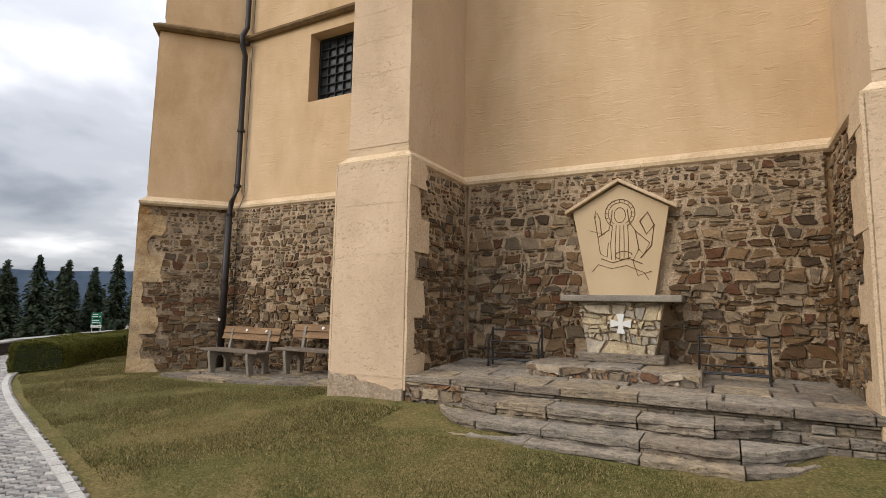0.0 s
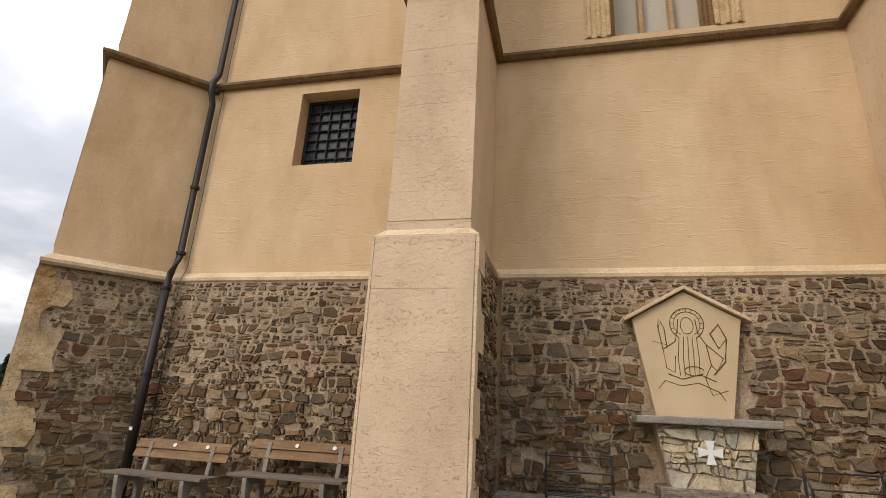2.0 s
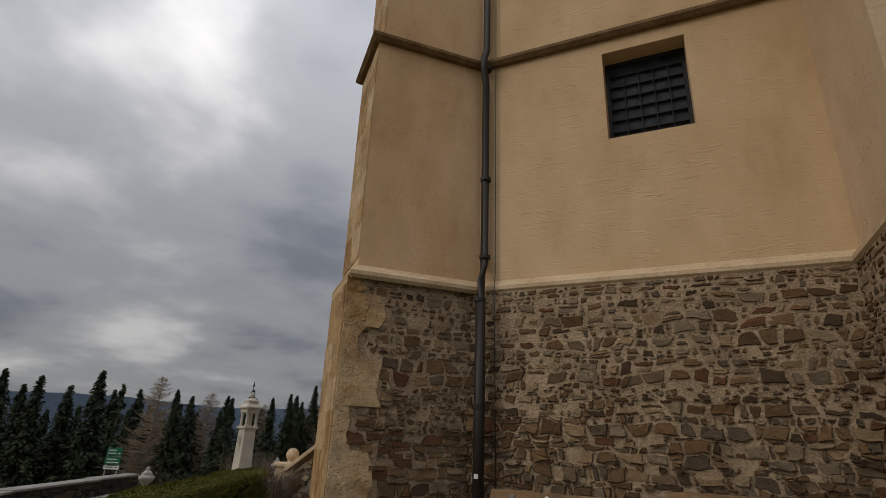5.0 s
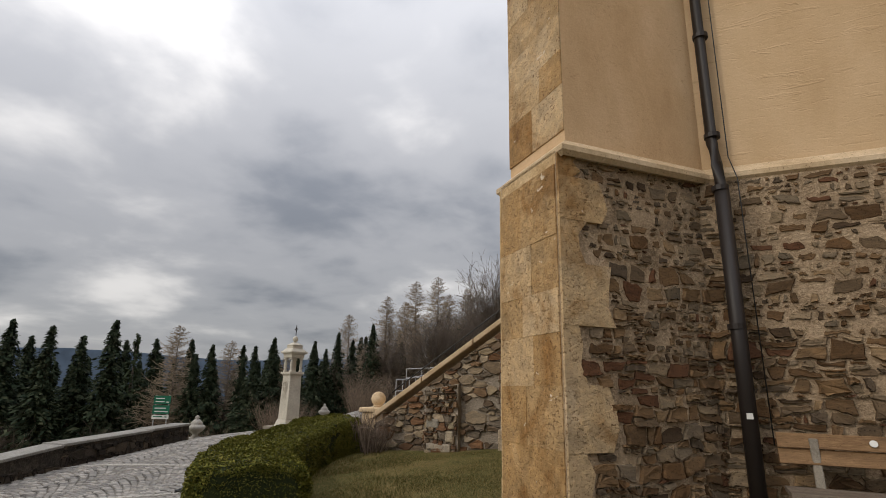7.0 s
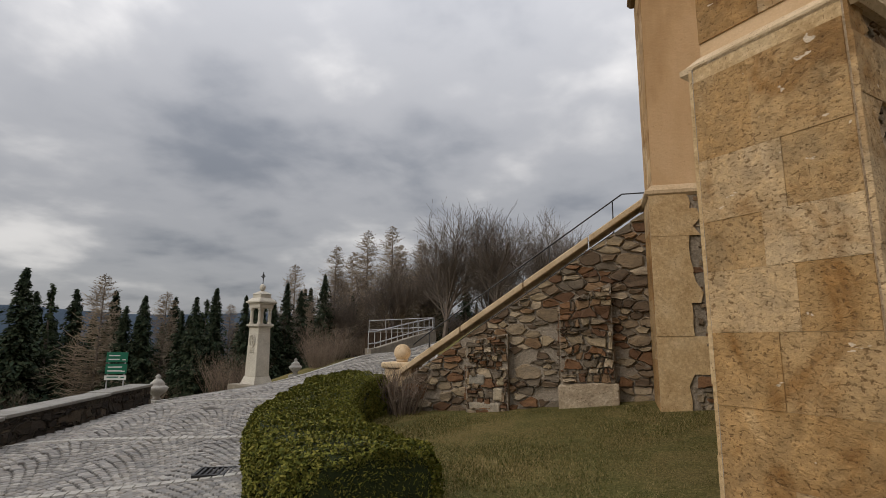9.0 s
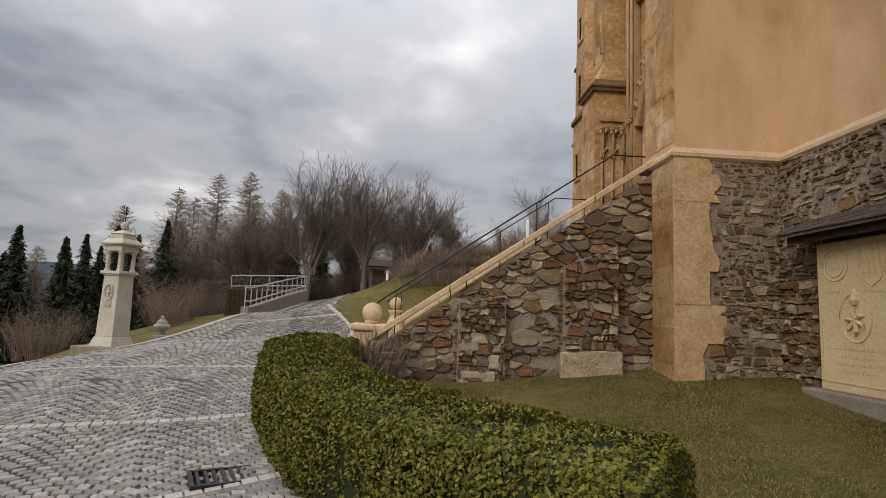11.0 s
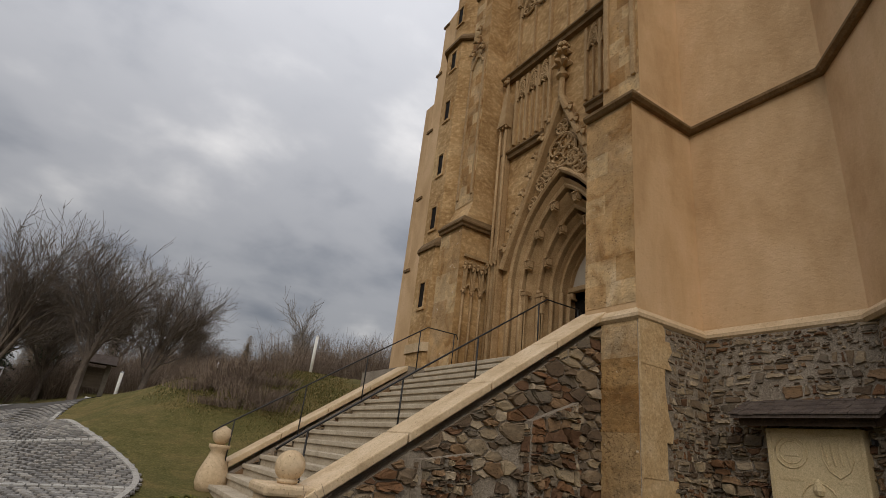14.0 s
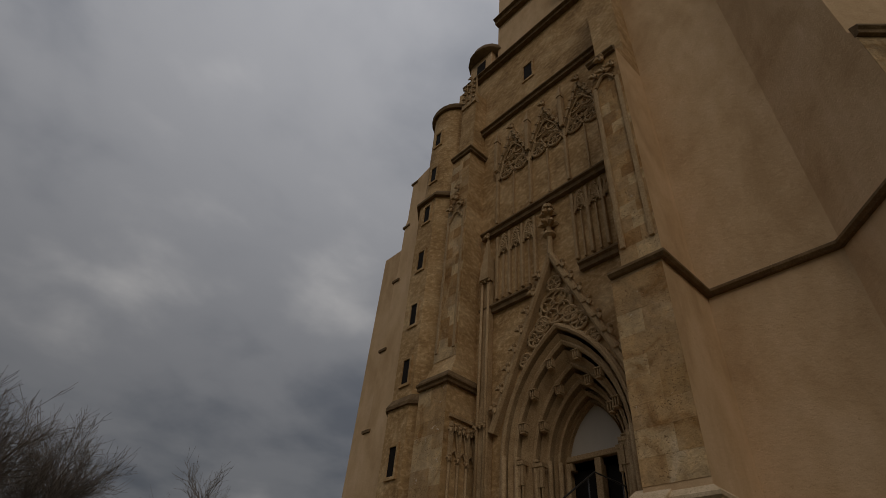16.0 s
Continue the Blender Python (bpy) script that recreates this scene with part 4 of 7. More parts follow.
def slit(name, x, y, z, h=.75, w=.26, axis="x"):
    s = tagged(new(name), "narrow dark slit window with stone surround", "window", "slit windows of the tower", "structure")
    s.location = (x, y, z)
    m = Mesh()
    m.box(x - .05, y - w / 2 - .08, z - .08, x + .1, y - w / 2, z + h + .08).box(x - .05, y + w / 2, z - .08, x + .1, y + w / 2 + .08, z + h + .08)
    m.box(x - .05, y - w / 2, z - .08, x + .1, y + w / 2, z).box(x - .05, y - w / 2, z + h, x + .1, y + w / 2, z + h + .08)
    part("surround", m, M_facade, s)
    # near-black block stands in for the unlit depth of the slit
    part("dark_fill", Mesh().box(x - .012, y - w / 2, z, x + .1, y + w / 2, z + h), M_door_and_hollow, s)


slit("slit_window", XF, 15.0, 19.4, .9, .4)
slit("slit_window", XF, 13.2, 24.0, 1.0, .45)
# belfry set back above the cornice, and a small dormer beside it
structure("belfry", Mesh().box(-8.6, 9.5, 22.1, -5.0, 16.9, 31.0), M_plaster_plain, "plain plastered belfry storey above the cornice", "wall")
ledge("trim_belfry_eave", [(-8.6, 16.9), (-8.6, 9.5)], 26.3, M_string, "dark eave moulding of the belfry", rise=.3, drop=.3, size=2.6)
dorm = tagged(new("corner_turret_lantern"), "small round-headed stone lantern at the tower corner", "lantern", kind="structure")
dorm.location = (-8.4, 17.6, 22.2)
part("body", Mesh().box(-8.8, 17.1, 22.0, -7.4, 18.4, 24.0), M_plaster_plain, dorm, bevel=.03)
part("cap", Mesh().lathe([(1.05, 0), (1.05, .12), (.9, .55), (.55, .95), (.1, 1.2)], (-8.2, 17.7, 24.0), 16), M_string, dorm, smooth=True)
# near-black slab on the face, painting the shade inside the lantern
part("opening", Mesh().box(-8.83, 17.45, 22.5, -8.7, 17.95, 23.6), M_door_and_hollow, dorm)


# front buttresses of the tower
def front_buttress():
    b = thing("buttress_front", "tall sandstone tower buttress with stepped offsets", "buttress", "buttresses of the church", "structure", at=(-10.8, 10.9, 0.6))
    part("stage", Mesh().box(-10.93, 10.79, -0.5, XW + .2, 11.42, 3.78), M_quoin, b)
    part("stage", Mesh().box(-10.86, 10.85, 3.78, XF + .1, 11.8, 7.45), M_plaster_plain, b)
    part("stage", Mesh().prism([(-10.86, 10.85), (XF + .1, 10.85), (XF + .1, 11.8), (-10.86, 11.8)], 7.45, 7.9, top=[(-10.5, 10.95), (XF + .1, 10.95), (XF + .1, 11.75), (-10.5, 11.75)]), M_plaster_plain, b)
    part("stage", Mesh().box(-10.5, 10.95, 7.9, XF + .1, 11.75, 14.6), M_plaster_plain, b)
    part("stage", Mesh().prism([(-10.5, 10.95), (XF + .1, 10.95), (XF + .1, 11.75), (-10.5, 11.75)], 14.6, 15.1, top=[(-10.0, 10.95), (XF + .1, 10.95), (XF + .1, 11.75), (-10.0, 11.75)]), M_facade, b)
    part("stage", Mesh().box(-10.0, 10.95, 15.1, XF + .1, 11.75, 20.6), M_facade, b)
    for x, z, w in ((-10.86, 8.3, .04), ):
        m = Mesh()
        for y in (11.05, 11.65):
            m.box(-10.56, y - .05, 8.3, -10.49, y + .05, 13.4)
        part("panel_rib", m, M_carved, b, bevel=.015)
    m = Mesh()
    for k in range(3):
        crocket(m, (-10.55, 11.1 + .25 * k, 13.9), .16)
    crocket(m, (-10.55, 11.35, 14.4), .2)
    m.tube([(-10.56, 11.1 + .5 * t / 8, 13.4 + .3 * math.sin(math.pi * t / 8)) for t in range(9)], .035, 5)
    part("canopy_tracery", m, M_carved, b)
    ledge("trim_front_drip", [(-10.5, 11.75), (-10.5, 10.95)], 14.55, M_string, "dark drip moulding on the tower buttress", rise=.2, drop=.12)


front_buttress()


def north_buttress():
    b = thing("buttress_portal", "carved sandstone portal buttress with blind arcade", "buttress", "buttresses of the church", "structure", at=(-9.9, 17.05, LAND))
    part("stage", Mesh().box(-9.9, 17.05, LAND - .4, XF + .1, 18.1, 7.5), M_facade, b)
    part("stage", Mesh().prism([(-9.9, 17.05), (XF + .1, 17.05), (XF + .1, 18.1), (-9.9, 18.1)], 7.5, 8.3, top=[(-9.62, 17.12), (XF + .1, 17.12), (XF + .1, 18.0), (-9.62, 18.0)]), M_facade, b)
    part("stage", Mesh().box(-9.62, 17.12, 8.3, XF + .1, 18.0, 16.5), M_facade, b)
    part("stage", Mesh().box(-9.45, 17.2, 16.5, XF + .1, 17.95, 20.2), M_facade, b)
    m = Mesh()
    for y in (17.22, 17.9):
        m.box(-9.67, y - .05, 8.6, -9.60, y + .05, 13.6)
    part("panel_rib", m, M_carved, b, bevel=.015)
    m = Mesh()
    crocket(m, (-9.68, 17.3, 13.9), .18)
    crocket(m, (-9.68, 17.8, 13.9), .18)
    crocket(m, (-9.68, 17.55, 14.3), .22)
    crocket(m, (-9.68, 17.55, 14.8), .14)
    m.tube([(-9.66, 17.25 + .6 * t / 8, 13.3 + .35 * math.sin(math.pi * t / 8)) for t in range(9)], .04, 5)
    part("canopy_tracery", m, M_carved, b)
    # blind arcade on the side towards the portal
    for k in range(4):
        x = -9.72 + .27 * k
        part("arcade_shaft", Mesh().tube([(x, 17.0, LAND + .2), (x, 17.0, 5.6)], .035, 6), M_carved, b, smooth=True)
        m = Mesh()
        crocket(m, (x, 16.98, 5.7), .10)
        crocket(m, (x, 16.98, 6.35), .12)
        m.prism([(x - .035, 16.95), (x + .035, 16.95), (x + .035, 17.05), (x - .035, 17.05)], 5.6, 6.5)
        part("arcade_pinnacle", m, M_carved, b)
        if k < 3:
            m = Mesh()
            m.tube([(x + .27 * t / 8, 17.0, 5.65 + .22 * math.sin(math.pi * t / 8)) for t in range(9)], .03, 5)
            m.tube([(x, 17.0, 5.75), (x + .135, 17.0, 6.35), (x + .27, 17.0, 5.75)], .03, 5)
            crocket(m, (x + .135, 16.98, 6.4), .12)
            part("arcade_arch", m, M_carved, b)
    part("arcade_band", Mesh().box(-9.78, 16.98, 6.62, XF, 17.05, 6.7), M_carved, b)
    ledge("trim_portal_drip", [(XF, 17.05), (-9.9, 17.05), (-9.9, 18.1)][::-1], 7.6, M_string, "dark drip moulding on the portal buttress", rise=.2, drop=.15)
    ledge("trim_portal_drip_high", [(XF, 17.12), (-9.62, 17.12), (-9.62, 18.0)][::-1], 16.5, M_string, "dark drip moulding high on the portal buttress", rise=.2, drop=.15)
    # slender shaft with canopy between buttress and portal
    s = tagged(new("portal_shaft"), "slender sandstone shaft with carved canopy beside the portal", "shaft", kind="structure")
    s.location = (-9.0, 16.6, LAND)
    part("shaft", Mesh().box(-9.12, 16.45, LAND, XF, 16.8, 7.0).box(-9.08, 16.5, 7.0, XF, 16.75, 11.6), M_carved, s, bevel=.03)
    part("shaft_rib", Mesh().tube([(-9.14, 16.5, LAND), (-9.14, 16.5, 10.6)], .04, 6).tube([(-9.14, 16.74, LAND), (-9.14, 16.74, 10.6)], .04, 6), M_carved, s, smooth=True)
    m = Mesh()
    for k in range(3):
        crocket(m, (-9.15, 16.48 + .14 * k, 10.7), .10)
        crocket(m, (-9.15, 16.48 + .14 * k, 6.5), .10)
    m.prism([(-9.25, 16.45), (-9.0, 16.45), (-9.0, 16.8), (-9.25, 16.8)], 10.7, 12.4, top=[(-9.1, 16.6), (-9.08, 16.6), (-9.08, 16.64), (-9.1, 16.64)])
    crocket(m, (-9.1, 16.62, 12.4), .14)
    part("canopy", m, M_carved, s)
    # pinnacles crowning the buttress
    for y, h in ((17.3, 1.3), (17.85, 1.3), (17.58, 2.0)):
        pn = tagged(new("pinnacle"), "crocketed stone pinnacle on the buttress head", "pinnacle", "pinnacles of the tower", "structure")
        pn.location = (-9.4, y, 20.0)
        part("spire", Mesh().prism([(-9.52, y - .12), (-9.28, y - .12), (-9.28, y + .12), (-9.52, y + .12)], 19.6, 20.2 + h, top=[(-9.41, y - .01), (-9.39, y - .01), (-9.39, y + .01), (-9.41, y + .01)]), M_carved, pn)
        m = Mesh()
        for k in range(4):
            crocket(m, (-9.48, y, 20.0 + h * k / 4), .12)
        part("crockets", m, M_carved, pn)


north_buttress()


def turret():
    t = tagged(new("stair_turret"), "sandstone stair turret, octagonal below and round above", "turret", kind="structure")
    c = (-8.6, 19.2)
    t.location = (*c, LAND)
    oct_pts = [(c[0] + 1.12 * math.cos(math.pi / 8 + k * math.pi / 4), c[1] + 1.12 * math.sin(math.pi / 8 + k * math.pi / 4)) for k in range(8)]
    big_o = [(c[0] + (p[0] - c[0]) * 1.06, c[1] + (p[1] - c[1]) * 1.06) for p in oct_pts]
    part("stage", Mesh().prism(big_o, LAND - 1, 7.4), M_facade, t)
    part("stage", Mesh().prism(oct_pts, 7.4, 15.3), M_facade, t)
    part("round_stage", Mesh().lathe([(.98, 15.3), (.98, 20.6)], (*c, 0), 28), M_facade, t, smooth=False)
    for z in (7.5, 15.3):
        o = [(c[0] + (p[0] - c[0]) * 1.13, c[1] + (p[1] - c[1]) * 1.13) for p in oct_pts]
        i = [(c[0] + (p[0] - c[0]) * 1.0, c[1] + (p[1] - c[1]) * 1.0) for p in oct_pts]
        part("drip", Mesh().prism(o, z - .1, z).prism(o, z, z + .22, top=i), M_string, t)
    part("foot_drip", Mesh().prism([(c[0] + (p[0] - c[0]) * 1.12, c[1] + (p[1] - c[1]) * 1.12) for p in oct_pts], 4.3, 4.55), M_ledge, t)
    part("cap", Mesh().lathe([(1.1, 20.5), (1.14, 20.65), (1.1, 20.75), (.3, 21.2)], (*c, 0), 28), M_string, t)
    for z in (5.6, 8.1, 10.0, 12.1, 14.2, 16.3, 18.4):
        slit("slit_window", c[0] - (1.10 if 7.4 > z else 1.035 if z < 15 else .97), c[1] - .05, z, .74, .30)
    b = tagged(new("buttress_north"), "stepped ochre buttress at the far tower corner", "buttress", "buttresses of the church", "structure")
    b.location = (-9.3, 20.8, 4)
    tiers = ((2.5, 7.5, 21.6), (7.5, 10.2, 21.45), (10.2, 13.0, 21.35), (13.0, 15.6, 21.25), (15.6, 18.0, 21.15))
    for i, (z0, z1, y) in enumerate(tiers):
        yn = tiers[i + 1][2] if i < 4 else 20.0
        part("stage", Mesh().box(-9.1, 20.0, z0, -7.9, y, z1), M_plaster_plain, b)
        part("offset", Mesh().prism([(-9.1, yn), (-7.9, yn), (-7.9, y), (-9.1, y)], z1, [z1 + .35, z1 + .35, z1 + .01, z1 + .01]), M_plaster_plain, b)
        part("drip", Mesh().box(-9.15, y - .3, z1 - .10, -7.85, y + .09, z1 - .01), M_string, b)
    structure("wall_north_side", Mesh().box(-8.06, 20.0, -0.5, -6.0, 23.9, 15.9), M_plaster_plain, "plain plastered wall behind the turret", "wall")


turret()


# ---- stairs to the portal ----
ST_Y0, ST_Y1 = 11.95, 16.1


def stairs():
    s = tagged(new("portal_stairs"), "worn grey stone stairs up to the portal", "stairs", kind="structure")
    s.location = (-15.1, 14, .6)
    n = 17
    for i in range(n):
        x = -15.15 + i * .255
        z = .52 + (i + 1) * (LAND - .52) / n
        part("step", Mesh().box(x - .03, ST_Y0 - .02, z - .07, -10.6 if i > n - 3 else x + .40, ST_Y1 + .02, z).box(x + .01, ST_Y0 - .02, z - .30, x + .40, ST_Y1 + .02, z - .07), M_step, s, bevel=.012)
    part("landing", Mesh().box(-10.75, 11.7, 2.6, -7.4, 18.3, LAND), M_slab, s)


stairs()


def stair_wall(name, y0, y1, label, x0=-14.95, x1=-10.7, z0=1.05, z1=3.93):
    pts = [(x0, y0, -.4), (x1, y0, -.4), (x1, y0, z1 - .12), (x0, y0, z0 - .12)]
    return structure(name, Mesh().extrude(pts, (0, y1 - y0, 0)), M_mortar_grey, label, "wall")


def coping(name, y0, y1, x0=-15.0, x1=-10.75, z0=1.02, z1=3.9):
    c = tagged(new(name), "pale stone coping sloping with the stairs", "coping", kind="structure")
    c.location = (x0, (y0 + y1) / 2, z0)
    n = 4
    for i in range(n):
        a, b = i / n + (.004 if i else 0), (i + 1) / n
        xa, xb = x0 + (x1 - x0) * a, x0 + (x1 - x0) * b
        za, zb = z0 + (z1 - z0) * a, z0 + (z1 - z0) * b
        part("coping_stone", Mesh().extrude([(xa, y0, za), (xb, y0, zb), (xb, y0, zb + .11), (xa, y0, za + .11)], (0, y1 - y0, 0)), M_ledge, c, bevel=.015)


STAIR_WALL = stair_wall("stair_wall_south", 11.47, 11.92, "rubble stone flank wall of the stairs with shallow piers")
STAIR_WALL_N = stair_wall("stair_wall_north", 16.15, 16.55, "rubble stone flank wall on the far side of the stairs", x0=-14.6, x1=-11.5, z0=1.15, z1=3.35)
coping("coping_south", 11.40, 11.98)
coping("coping_north", 16.1, 16.6, -14.65, -11.5, 1.1, 3.27)
structure("stair_cheek_return", Mesh().box(-11.5, 16.15, -.4, -9.8, 18.4, 3.38), M_mortar_grey, "stone wall that carries the landing", "wall")
PIER1 = structure("stair_pier_low", Mesh().prism([(-13.8, 11.32), (-13.12, 11.32), (-13.12, 11.5), (-13.8, 11.5)], -.3, [1.60, 1.73, 1.73, 1.60]), M_mortar_grey, "shallow rubble pier on the stair wall", "pier")
PIER2 = structure("stair_pier_high", Mesh().prism([(-12.3, 11.30), (-11.5, 11.30), (-11.5, 11.5), (-12.3, 11.5)], -.3, [2.18, 2.52, 2.52, 2.18]), M_mortar_grey, "shallow rubble pier on the stair wall", "pier")
tagged(part("pier_block", Mesh().prism([(-12.34, 11.25), (-12.0, 11.225), (-11.7, 11.235), (-11.44, 11.25), (-11.45, 11.36), (-12.33, 11.36)], [.40, .43, .42, .45, .4, .4], [.95, .98, 1.0, .99, 1.0, .96]), M_block_rough, bevel=.025), "large pale sandstone block at the foot of a pier", "stone block", kind="structure")


def ball_pedestal(x, y, z0, h, label):
    p = thing("ball_pedestal", label, "pedestal", "pedestals at the stairs", at=(x, y, z0))
    part("shaft", Mesh().box(x - .24, y - .24, z0 - .2, x + .24, y + .24, z0 + h), M_ledge, p, bevel=.02)
    part("cap", Mesh().box(x - .29, y - .29, z0 + h, x + .29, y + .29, z0 + h + .1), M_ledge, p, bevel=.03)
    rings = [(.09, 0), (.11, .04)] + [(.148 * math.sin(a), .03 + .133 - .148 * math.cos(a)) for a in np.linspace(.55, 3.05, 12)]
    part("ball", Mesh().lathe(rings, (x, y, z0 + h + .1), 24), M_ledge, p, smooth=True)


ball_pedestal(-15.05, 11.72, .42, .72, "pale stone ball on a square pedestal at the stair foot")


def vase_pedestal(x, y, z0):
    p = thing("baluster_pedestal", "weathered stone baluster with a small ball at the stair foot", "pedestal", "pedestals at the stairs", at=(x, y, z0))
    part("base", Mesh().box(x - .26, y - .26, z0 - .2, x + .26, y + .26, z0 + .3), M_ledge, p, bevel=.02)
    part("baluster", Mesh().lathe([(.2, .3), (.26, .45), (.25, .6), (.15, .85), (.12, .95), (.17, 1.0), (.17, 1.05)], (x, y, z0), 20), M_ledge, p, smooth=True)
    part("ball", Mesh().lathe([(.06, 0), (.13, .06), (.16, .15), (.13, .24), (.03, .3)], (x, y, z0 + 1.05), 16), M_ledge, p, smooth=True)


vase_pedestal(-14.85, 16.1, .40)


def handrail(y, x0, x1, z0, z1, label):
    h = thing("handrail", label, "handrail", "handrails of the stairs", at=(x0, y, z0 - .9))
    a, b = Vector((x0, y, z0)), Vector((x1, y, z1))
    part("rail", Mesh().tube([a + Vector((-.15, 0, -.12)), a, b, b + Vector((.75, 0, 0)), b + Vector((.8, 0, -.1))], .013, 8), M_iron, h, smooth=True)
    for k in range(4):
        p = a.lerp(b, (k + .15) / 3.3)
        part("post", Mesh().tube([p - Vector((0, 0, .88)), p], .012, 6), M_iron, h, smooth=True)
    p = b + Vector((.7, 0, 0))
    part("post", Mesh().tube([p - Vector((0, 0, .85)), p], .012, 6), M_iron, h, smooth=True)


handrail(12.3, -14.9, -11.2, 1.65, 4.2, "thin dark iron handrail beside the stair wall")
handrail(16.0, -14.9, -11.2, 1.75, 4.25, "thin dark iron handrail on the far side of the stairs")


# ---- altar bay ----
def altar_terrace():
    t = tagged(new("altar_terrace"), "terrace of grey schist slabs with rounded steps", "terrace", kind="structure")
    t.location = (-1, 5.8, .45)
    # rough slabs laid in courses
    y = 5.82
    for row in range(4):
        d = .46
        x = -3.42
        while x < 1.35:
            w = min(random.uniform(.5, 1.05), 1.38 - x)
            z = .9 + .1 * (y - 5.82) / 1.8 + random.uniform(-.008, .008)
            z2 = z + .1 * d / 1.8
            g = .012
            if w > .15:
                part("slab", Mesh().prism([(x + g, y + g), (x + w - g, y + g), (x + w - g, y + d - g), (x + g, y + d - g)], .3, [z, z, z2, z2]), M_slab, t, bevel=.012)
            x += w
        y += d

    def step(front, left, right, z, depth, h):
        """A row of curved edge stones between two x, bulging to the front."""
        n = 5
        cuts = [0] + sorted((i + random.uniform(-.2, .2)) / n for i in range(1, n)) + [1]

        def edge(f, off):
            x = left + (right - left) * f
            e = abs(2 * f - 1)
            y = front + (5.85 - front) * (max(0, e - .60) / .40) ** 1.7
            return (x, y + off)
        for a, b in zip(cuts[:-1], cuts[1:]):
            k = 9
            fs = [a + (b - a) * i / (k - 1) for i in range(k)]
            g = .0015
            fs[0], fs[-1] = a + g, b - g
            rear = [(edge(f, 0)[0], max(edge(f, 0)[1] + .1, front + depth)) for f in fs[::-1]]
            dz = random.uniform(-.014, .014)
            z_low = z - h - .05
            cuts_z = [z_low, z_low + (z - z_low) * random.uniform(.3, .45), z_low + (z - z_low) * random.uniform(.62, .75), z + dz]
            m = Mesh()
            for q in range(3):
                back = (.035, .02, 0)[q]
                m.prism([edge(f, back + random.uniform(-.028, .022)) for f in fs] + rear, cuts_z[q], [cuts_z[q + 1] - random.uniform(0, .010) for _ in fs] + [cuts_z[q + 1]] * k)
            part("step_stone", m, M_slab, t, bevel=.006)
    step(5.42, -2.75, .62, .755, .5, .16)
    step(5.08, -3.0, .98, .605, .5, .17)
    step(4.88, -3.12, 1.08, .50, .4, .12)
    # front edge stones of the terrace
    x = -3.45
    while x < 1.5:
        w = random.uniform(.4, .9)
        part("edge_stone", Mesh().box(x + .006, 5.76 + random.uniform(-.02, .02), .82, min(x + w, 1.55) - .006, 6.02, .905 + random.uniform(-.01, .01)), M_slab, t, bevel=.008)
        x += w
    z = .42
    while z < .80:
        h = min(random.uniform(.055, .12), .815 - z)
        x = -3.45
        while x < 1.52:
            w = random.uniform(.10, .42)
            y = 5.80 + random.uniform(-.02, .025)
            part("riser_stone", Mesh().box(x + .004, y, z + .003, min(x + w, 1.55) - .004, 5.98, z + h - .003 - random.uniform(0, .008)), M_slab, t, bevel=.01)
            x += w
        z += h
    # plinth under the altar
    for x0, x1, y0, z0, z1 in ((-2.08, -1.35, 6.52, .9, 1.10), (-1.34, -.72, 6.50, .9, 1.105), (-.71, -.06, 6.53, .9, 1.095)):
        part("plinth_stone", Mesh().box(x0, y0, z0, x1, 7.5, z1), M_slab, t, bevel=.03)
    part("plinth_step", Mesh().box(-1.55, 6.98, 1.1, -.48, 7.5, 1.22), M_slab, t, bevel=.02)


altar_terrace()


def altar():
    a = thing("altar", "outdoor stone altar of pale rubble with a slab top", "altar", at=(-1.02, 7.2, 1.2))
    global ALTAR_BODY
    ALTAR_BODY = part("body", Mesh().extrude([(-1.42, 7.055, 1.2), (-.60, 7.055, 1.2), (-.47, 7.055, 1.88), (-1.55, 7.055, 1.88)], (0, .45, 0)), M_mortar, a)
    part("table_top", Mesh().box(-1.76, 6.92, 1.88, -.26, 7.52, 1.965), M_concrete, a, "thick grey stone slab", bevel=.015)
    c = Mesh()
    cx, cz = -1.0, 1.60
    out = []
    for k in range(4):
        ang = -k * math.pi / 2
        for px, pz in ((-.024, .026), (-.052, .125), (.052, .125), (.024, .026)):
            out.append((cx + px * math.cos(ang) - pz * math.sin(ang), cz + px * math.sin(ang) + pz * math.cos(ang)))
    c.extrude([(x, 7.005, z) for x, z in out], (0, .045, 0))
    part("cross", c, M_white_paint, a, "small white flared cross")


altar()


